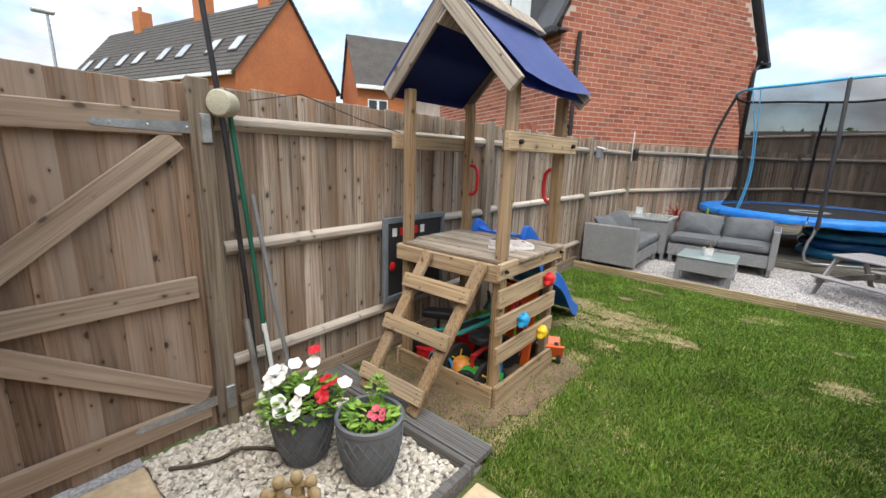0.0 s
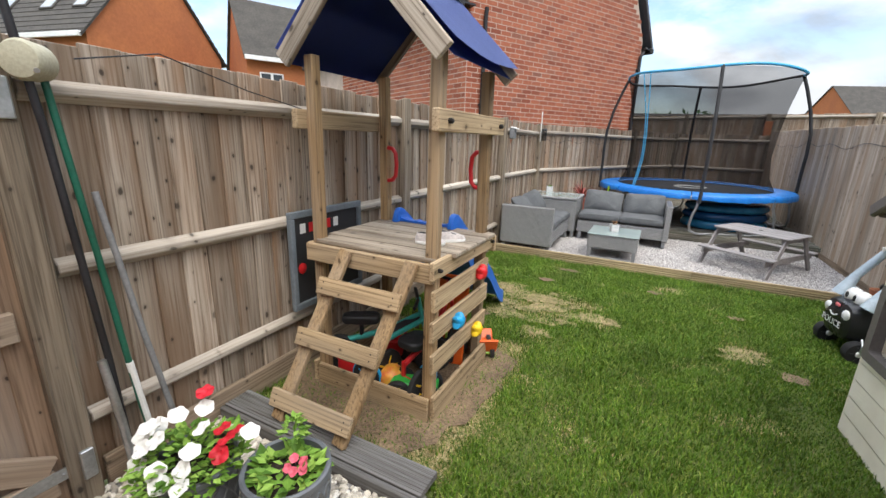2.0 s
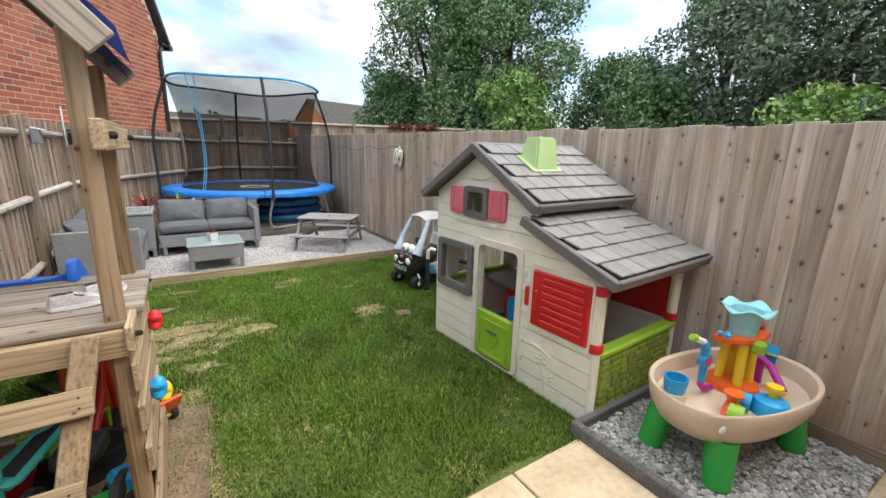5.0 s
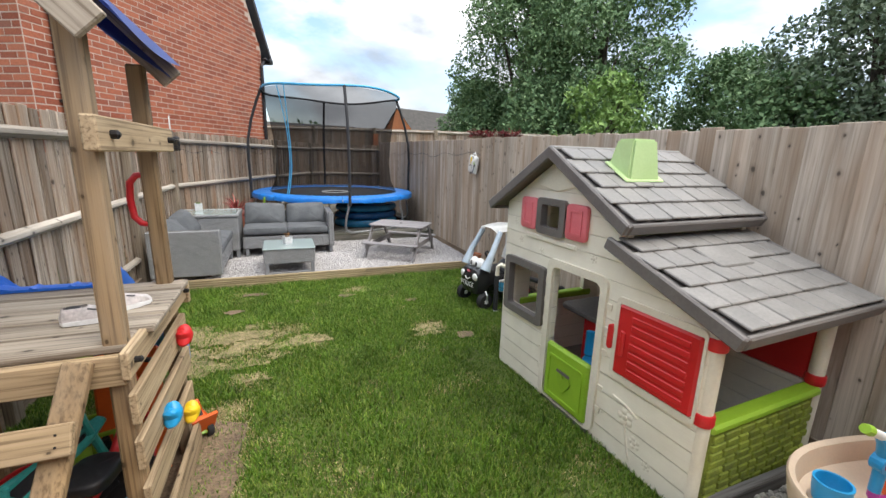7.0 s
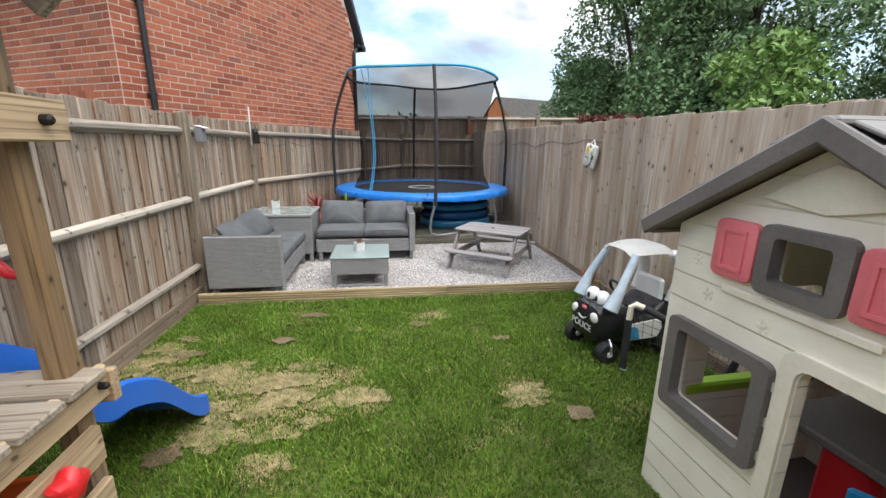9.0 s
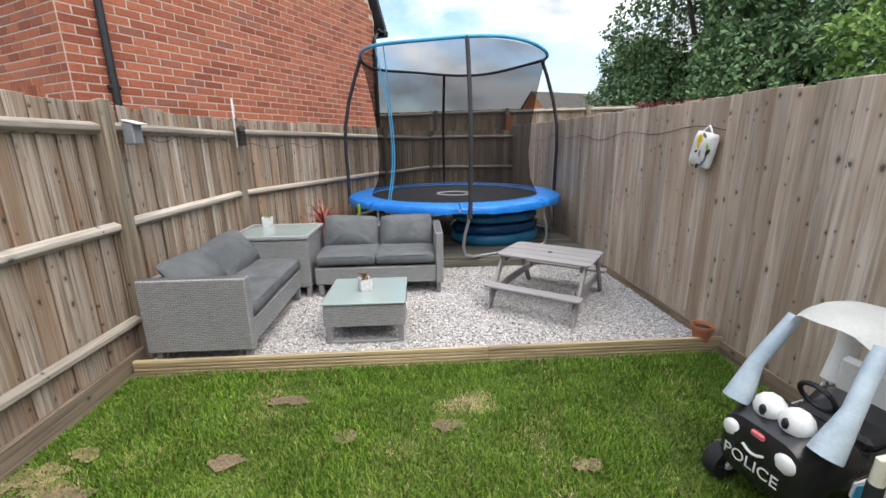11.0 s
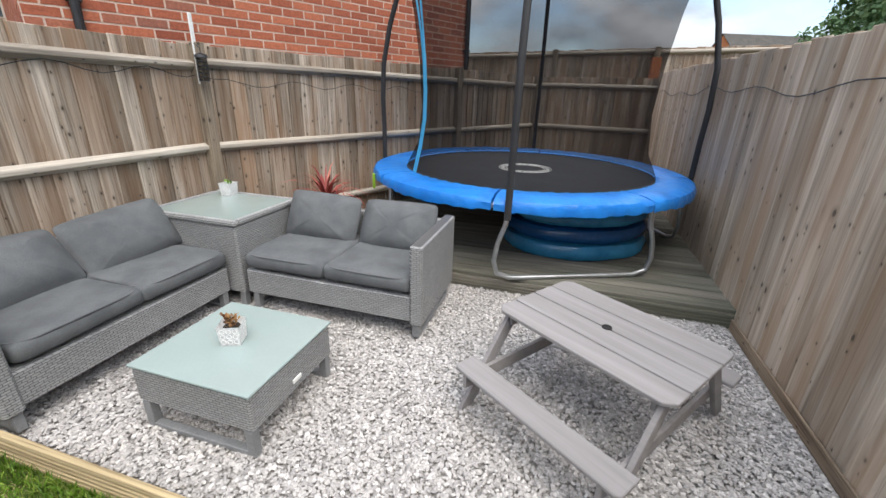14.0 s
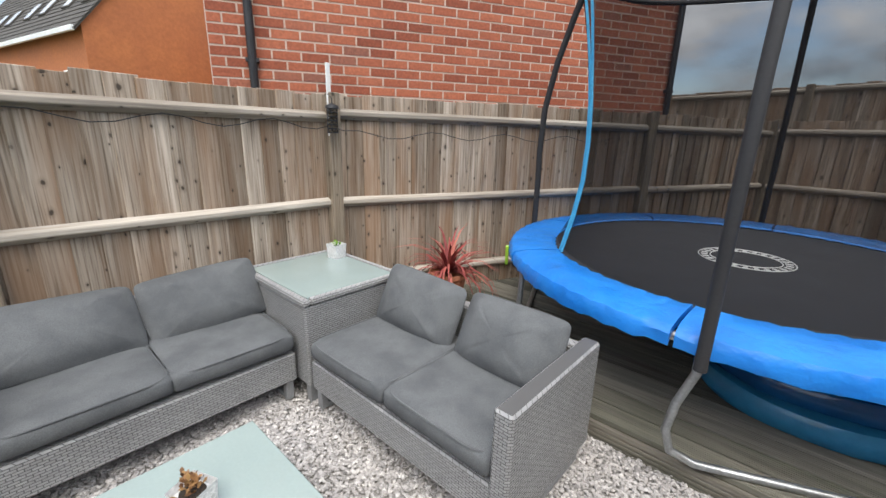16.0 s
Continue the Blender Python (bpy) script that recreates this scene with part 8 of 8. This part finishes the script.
P1 = woven_pot(pose(-1.60, 0.92, 0.03), "dark grey lattice pot of white and red petunias", 1)
leaf_tuft("foliage", P1, 620, 0.18, 0.27, 0.43, 0.036, M_LEAFPOT, 5)
flower_heads("white_flower", P1, [(-0.13, -0.06, 0.44), (-0.09, -0.11, 0.40), (-0.05, 0.0, 0.48), (0.02, -0.13, 0.37), (0.10, -0.09, 0.38), (0.09, -0.05, 0.42), (-0.15, -0.02, 0.41), (0.20, 0.10, 0.44), (0.05, 0.02, 0.45), (-0.02, 0.08, 0.47), (-0.12, -0.12, 0.33), (-0.17, -0.07, 0.39), (-0.10, -0.05, 0.45), (0.05, -0.14, 0.34), (-0.05, -0.08, 0.43), (0.13, -0.12, 0.35)], M_PETALW, 0.033, 3)
flower_heads("red_flower", P1, [(0.09, 0.07, 0.43), (0.14, 0.05, 0.42), (0.15, 0.01, 0.39), (-0.04, 0.10, 0.52), (0.12, 0.10, 0.41)], M_PETALR, 0.033, 4)
P2 = woven_pot(pose(-1.275, 1.06, 0.03), "grey lattice pot with green leaves and pink flowers", 2)
leaf_tuft("foliage", P2, 130, 0.11, 0.275, 0.34, 0.055, M_LEAFPOT, 8)
bm = tube(bmesh.new(), [(-0.03, 0.06, 0.28), (-0.04, 0.08, 0.38), (-0.03, 0.09, 0.46)], 0.003, 5)
part("stalk", bm, M_LEAFPOT, P2)
sp = leaf_tuft("sprig", P2, 70, 0.04, 0.36, 0.47, 0.028, M_LEAFPOT, 12)
sp.location = (-0.04, 0.08, 0.0)
flower_heads("pink_flower", P2, [(0.05 + 0.03 * math.cos(k * 1.3), 0.0 + 0.03 * math.sin(k * 1.3), 0.335 + 0.006 * (k % 3)) for k in range(7)], M_PETALP, 0.017, 6)


def ornament():
    o = thing("stone_ornament", pose(-1.27, 0.66, 0.025), "buff stone ring of small huddled figures around a bowl", "ornament")
    bm = lathe(bmesh.new(), [(0.105, 0.0), (0.11, 0.03), (0.09, 0.05), (0.085, 0.09), (0.07, 0.09), (0.065, 0.055)], 24)
    for k in range(8):
        a = 2 * math.pi * k / 8
        c, s = math.cos(a), math.sin(a)
        tube(bm, [(0.095 * c, 0.095 * s, 0.02), (0.10 * c, 0.10 * s, 0.10), (0.09 * c, 0.09 * s, 0.15)], [0.03, 0.027, 0.016], 8)
        ball(bm, (0.09 * c, 0.09 * s, 0.172), 0.026, 1, 1, 1.1, 2)
        a2 = a + math.pi / 8
        tube(bm, [(0.095 * c, 0.095 * s, 0.135), (0.105 * math.cos(a2), 0.105 * math.sin(a2), 0.13), (0.095 * math.cos(a + math.pi / 4), 0.095 * math.sin(a + math.pi / 4), 0.135)], 0.013, 6)
    me = finish(bm, "stone_ornament", M_STONE, True)
    o2 = new("stone_ring", me)
    o2.parent = o
    return o


ornament()


def pole(name, label, pts, r, material, category="pole"):
    t = thing(name, pose(*pts[0]), label, category)
    part("shaft", tube(bmesh.new(), [Vector(p) - Vector(pts[0]) for p in pts], r, 10), material, t, smooth=True)
    return t


pole("line_prop", "tall black line prop leaning by the gate post", [(-2.07, 0.93, 0.03), (-2.07, 0.915, 0.6), (-2.075, 0.87, 1.5), (-2.08, 0.80, 2.3), (-2.085, 0.76, 2.9)], 0.013, M_BLACK)
gpole = pole("garden_rake", "green and white handled garden rake against the fence", [(-1.99, 1.0, 0.03), (-2.02, 0.97, 0.42), (-2.06, 0.94, 1.05), (-2.09, 0.90, 1.68)], 0.012, M_DKGREEN, "rake")
part("white_sleeve", tube(bmesh.new(), [(-0.012, -0.012, 0.18), (-0.04, -0.037, 0.56)], 0.0135, 10), M_WHITE, gpole, "white sleeve")
pole("broom", "grey handled broom leaning on the fence", [(-1.96, 1.10, 0.03), (-2.03, 1.03, 0.7), (-2.10, 0.985, 1.27)], 0.012, M_FRAME, "broom")
pole("metal_strip", "loose pale metal edging strip by the gate post", [(-1.985, 0.90, 0.03), (-2.03, 0.90, 0.35), (-2.07, 0.89, 0.62)], 0.016, M_STEEL, "strip")
hr = thing("line_reel", pose(-2.08, 0.87, 1.70) @ Matrix.Scale(0.9, 4), "pale stone-coloured retractable washing line reel on the post", "washing line")
M_STONEP = plain("stone_plastic", (0.46, 0.44, 0.32), (0.38, 0.36, 0.26), 6.0, 0.6)
part("case", lathe(bmesh.new(), [(0.05, -0.055), (0.066, -0.045), (0.07, 0.035), (0.06, 0.05), (0.025, 0.056)], 28, pose(0, 0, 0, 0, 90, -50)), M_STONEP, hr, smooth=True)
part("spindle", tube(bmesh.new(), [(0.05, -0.0, -0.03), (0.075, -0.01, -0.035)], 0.009, 8), M_STEEL, hr)
ln = thing("washing_line", pose(0, 0, 0), "thin black line along the fence top", "line")
part("cord", tube(bmesh.new(), [(-2.1, 1.0, 1.73), (-2.12, 1.3, 1.80), (-2.11, 1.7, 1.70), (-2.1, 2.1, 1.63), (-2.08, 2.5, 1.60)], 0.003, 5), M_BLACK, ln)
hz = thing("irrigation_hose", pose(0, 0, 0.035), "old brown hose lying over the cream stones", "hose")
part("hose_body", tube(bmesh.new(), [(-1.98, 0.45, 0.0), (-1.9, 0.52, 0.015), (-1.86, 0.62, 0.012), (-1.85, 0.72, 0.02), (-1.78, 0.80, 0.012), (-1.72, 0.85, 0.0)], 0.009, 8), M_BARK, hz, smooth=True)

# ---- small things on the fences ----
tp = thing("terracotta_pot", pose(1.865, 5.50, 0.0735) @ Matrix.Scale(0.78, 4), "small terracotta pot of dry soil by the fence", "plant pot")
part("pot_body", lathe(bmesh.new(), [(0.066, 0.0), (0.088, 0.13), (0.098, 0.135), (0.10, 0.17), (0.09, 0.17), (0.08, 0.13)], 28), M_TERRA, tp, smooth=True)
part("soil", lathe(bmesh.new(), [(0.082, 0.13), (0.082, 0.14), (0.02, 0.148)], 18), M_COMPOST, tp)


def hanging_bag():
    b = thing("hanging_bag", pose(1.975, 5.85, 1.44), "white cloth bag with leaf print hung on the fence", "bag")
    bm = pillow(0.20, 0.25, 0.09, 0.16, 0.5, 9)
    bag = part("cloth", bm, M_BAG, b, smooth=True, m=pose(-0.045, 0, 0.0, 0, 90, 8) @ pose(0, 0, 0, 0, 0, 90) @ pose(0, 0, 0, 0, 0, 12))
    part("handle", tube(bmesh.new(), [(-0.03, -0.05, 0.11), (-0.03, -0.03, 0.15), (-0.02, 0.0, 0.17), (-0.03, 0.04, 0.14), (-0.03, 0.06, 0.11)], 0.007, 6), M_WHITE, b, smooth=True)
    for y, z, ry, mt, s in ((-0.04, -0.07, 30, M_GREYPAINT, 0.042), (0.05, -0.04, -20, M_CHALK, 0.038), (0.07, 0.05, 40, M_GREYPAINT, 0.026), (-0.06, 0.03, -50, M_LIME, 0.034), (0.0, 0.06, 10, M_YELLOW, 0.046), (0.02, -0.01, 70, M_BARK, 0.016), (0.01, -0.10, 20, M_CHALK, 0.03), (-0.075, -0.02, 60, M_CHALK, 0.03), (0.08, -0.09, 15, M_GREYPAINT, 0.032), (-0.03, 0.09, -30, M_GREYPAINT, 0.03), (0.05, 0.09, 35, M_ORANGE_P, 0.022), (-0.02, -0.03, 5, M_GREYPAINT, 0.024)):
        bm = ball(bmesh.new(), (0, 0, 0), s, 0.12, 0.62, 1.25, 2)
        part("leaf_print", bm, mt, bag, m=(pose(-0.045, 0, 0.0, 0, 90, 8) @ pose(0, 0, 0, 0, 0, 90) @ pose(0, 0, 0, 0, 0, 12)).inverted() @ pose(-0.098 + abs(y) * 0.28 + abs(z) * 0.22, y, z, ry))
    return b


M_BAG = plain("white_cloth", (0.75, 0.74, 0.70), (0.62, 0.60, 0.56), 12.0, 0.9, bump=0.4, fine=160.0)
hanging_bag()
lights = thing("string_lights", pose(0, 0, 0), "thin dark cable of fairy lights along the fence", "string lights")
pts = []
for k in range(40):
    y = 5.72 + k * 0.165
    pts.append((1.985 + 0.002 * y - 0.016, y, 1.575 + 0.028 * math.sin(k * 0.9) + 0.02 * math.sin(k * 0.37) - 0.0 * k))
part("cable", tube(bmesh.new(), pts, 0.0035, 5), M_BLACK, lights)
lights2 = thing("string_lights", pose(0, 0, 0), "thin dark cable of fairy lights along the fence", "string lights")
pts = []
for k in range(42):
    f = k / 41
    y = 5.75 + 4.3 * f
    if y < 7.58:
        x = -2.118
    else:
        x = -2.18 + (y - 7.58) * 0.4646 + 0.07
    pts.append((x, y, 1.575 + 0.03 * math.sin(k * 1.1) - (0.06 if y > 7.6 else 0)))
part("cable", tube(bmesh.new(), pts, 0.003, 5), M_BLACK, lights2)

fd = thing("bird_feeder", pose(-2.05, 7.52, 1.52), "black wire peanut feeder hung from the fence post", "bird feeder")
r = np.random.RandomState(2)
part("cage", lathe(bmesh.new(), [(0.036, 0), (0.036, 0.17)], 16), M_SCREEN, fd)
bm = bmesh.new()
for k in range(7):
    lathe(bm, [(0.04, 0.0), (0.04, 0.006)], 16, pose(0, 0, k * 0.028))
for k in range(8):
    a = 2 * math.pi * k / 8
    tube(bm, [(0.038 * math.cos(a), 0.038 * math.sin(a), 0), (0.038 * math.cos(a), 0.038 * math.sin(a), 0.17)], 0.002, 4)
part("wires", tube(bm, [(0, 0, 0.19), (0.0, 0.0, 0.24), (-0.05, 0, 0.27)], 0.003, 5), M_BLACK, fd)
part("lid", lathe(bmesh.new(), [(0.05, 0.17), (0.045, 0.19), (0.01, 0.205)], 16), M_BLACK, fd, smooth=True)
V, F = [], []
ic = bmesh.new()
bmesh.ops.create_icosphere(ic, subdivisions=1, radius=0.008)
bv = np.array([v.co[:] for v in ic.verts])
ic.verts.ensure_lookup_table()
bf = np.array([[v.index for v in f.verts] for f in ic.faces])
ic.free()
for k in range(130):
    a, q = r.uniform(0, 6.28), 0.029 * math.sqrt(r.rand())
    V.append(bv + np.array([q * math.cos(a), q * math.sin(a), 0.006 + r.uniform(0, 0.14)]))
    F.append(bf + len(bv) * k)
sd = new("seed", fast_mesh("seed", np.concatenate(V), np.concatenate(F), M_SEED))
sd.parent = fd
sd["kind"] = "stuff"
wp = thing("white_stake", pose(-2.115, 7.54, 1.50), "short white plastic stake fixed to the fence post", "stake")
part("strip", box(bmesh.new(), -0.006, 0.006, -0.017, 0.017, 0.0, 0.50, 0.003), M_WHITE, wp)
bx = thing("solar_lamp", pose(-2.06, 5.80, 1.60), "small grey solar lamp on the fence post", "lamp")
part("case", box(bmesh.new(), -0.03, 0.04, -0.05, 0.05, -0.07, 0.07, 0.008), M_FRAME, bx)
part("panel", box(bmesh.new(), -0.04, 0.06, -0.055, 0.055, 0.071, 0.082, 0.003, pose(0, 0, 0, 0, 14)), M_WHITE, bx, "pale sloping lid")
rc = thing("red_creeper", pose(5.7, 12.36, 0), "dull red flowers along the neighbouring fence top", "plant")
M_BLOOM = plain("dull_red_bloom", (0.22, 0.03, 0.03), (0.10, 0.02, 0.018), 20.0, 0.8, spread=0.3)
leaf_tuft("blooms", rc, 10, 0.1, 2.2, 2.3, 0.05, M_BLOOM, 3)
r = np.random.RandomState(8)
V = []
for k in range(900):
    p = np.array([r.uniform(-0.8, 0.8), 0, 2.22 + abs(r.normal(0, 0.07))])
    p[1] = -p[0] * 0.273 - 0.08 + r.uniform(-0.06, 0.06)
    u, w = r.normal(size=3) * 0.03, r.normal(size=3) * 0.03
    V += [p, p + u, p + u + w, p + w]
ob = new("flowers", fast_mesh("creeper_flowers", np.array(V), np.arange(len(V)).reshape(-1, 4), M_BLOOM))
ob.parent = rc
ob["kind"] = "stuff"
bp = thing("brick_pier", pose(1.95, 12.62, 0), "orange brick-coloured post behind the fence", "post")
part("shaft", box(bmesh.new(), -0.07, 0.07, -0.05, 0.05, 0, 2.12, 0.006), M_ORANGE, bp)


# ---- loose stones and grass, last ----
M_THATCH = plain("dry_thatch", (0.40, 0.31, 0.16), (0.17, 0.15, 0.055), 14.0, 0.95, bump=1.0, fine=90.0, spread=0.5, distance=0.01, vary=False)


def on_terrace(x, y):
    return True


pebbles("terrace_gravel", (-2.12, 1.96, EDGE_Y + 0.055, DECK_Y - 0.01, on_terrace), 66000, 0.0118, GRAVEL_Z - 0.006, M_GRAVEL, "pale pinkish-grey angular gravel", 1)
pebbles("cream_stones", (-2.13, -0.95, 0.39, 1.36, lambda x, y: True), 5200, 0.0175, 0.018, M_CREAM, "cream and white rounded stones", 2)
pebbles("grey_stones", (0.85, 1.93, 0.39, 1.38, lambda x, y: True), 4800, 0.0165, 0.018, M_GREYGRAVEL, "mixed grey and white stones", 3)


def worn_patch(name, cx, cy, rx, ry, z, material, label, seed, wobble=0.35):
    bm = bmesh.new()
    n = 44
    rim = []
    for k in range(n):
        a = 2 * math.pi * k / n
        f = 1 + wobble * noise.noise(Vector((math.cos(a) * 1.6 + seed, math.sin(a) * 1.6, seed))) + wobble * 0.6 * noise.noise(Vector((math.cos(a) * 5 + seed, math.sin(a) * 5, seed)))
        rim.append(bm.verts.new((max(-2.17, cx + rx * f * math.cos(a)), cy + ry * f * math.sin(a), z)))
    bm.faces.new(rim)
    return tagged(part(name, bm, material), label, "ground", kind="structure")


worn_patch("worn_ground", -1.53, 2.28, 0.66, 0.78, 0.010, M_BARE, "bare dry earth trodden around the tower", 3.0, 0.22)
pr = random.Random(31)
for k, (cx, cy, rx, ry) in enumerate(STRAW):
    for i in range(max(3, int(110 * rx * ry))):
        a, q = pr.uniform(0, 6.28), math.sqrt(pr.random())
        s = pr.uniform(0.05, 0.13) * min(1.0, 2.6 * rx + 0.25)
        worn_patch("worn_ground", cx + rx * q * math.cos(a), cy + ry * q * math.sin(a), s * 1.3, s * 0.9, 0.0085 + 0.0002 * i + 0.0017 * (k % 3), M_THATCH, "straw-coloured worn patch in the lawn", 11.0 + 3 * k + 1.7 * i, 0.6)
for k, (cx, cy) in enumerate(((-1.16, 4.61), (-0.60, 4.75), (-0.04, 4.80), (0.60, 4.46), (0.79, 3.46), (-1.45, 3.39), (-1.80, 4.45), (-0.98, 5.09))):
    worn_patch("worn_ground", cx, cy, pr.uniform(0.07, 0.13), pr.uniform(0.04, 0.07), 0.0155 + 0.0003 * k, M_BARE, "small bare patch of earth in the lawn", 5.0 + 2 * k, 0.5)
blades("lawn_grass", 210000, M_GRASS, False, "short lush green lawn grass", 0.022, 0.05)
blades("straw_grass", 70000, M_STRAW, True, "dry straw-coloured worn grass", 0.02, 0.05)
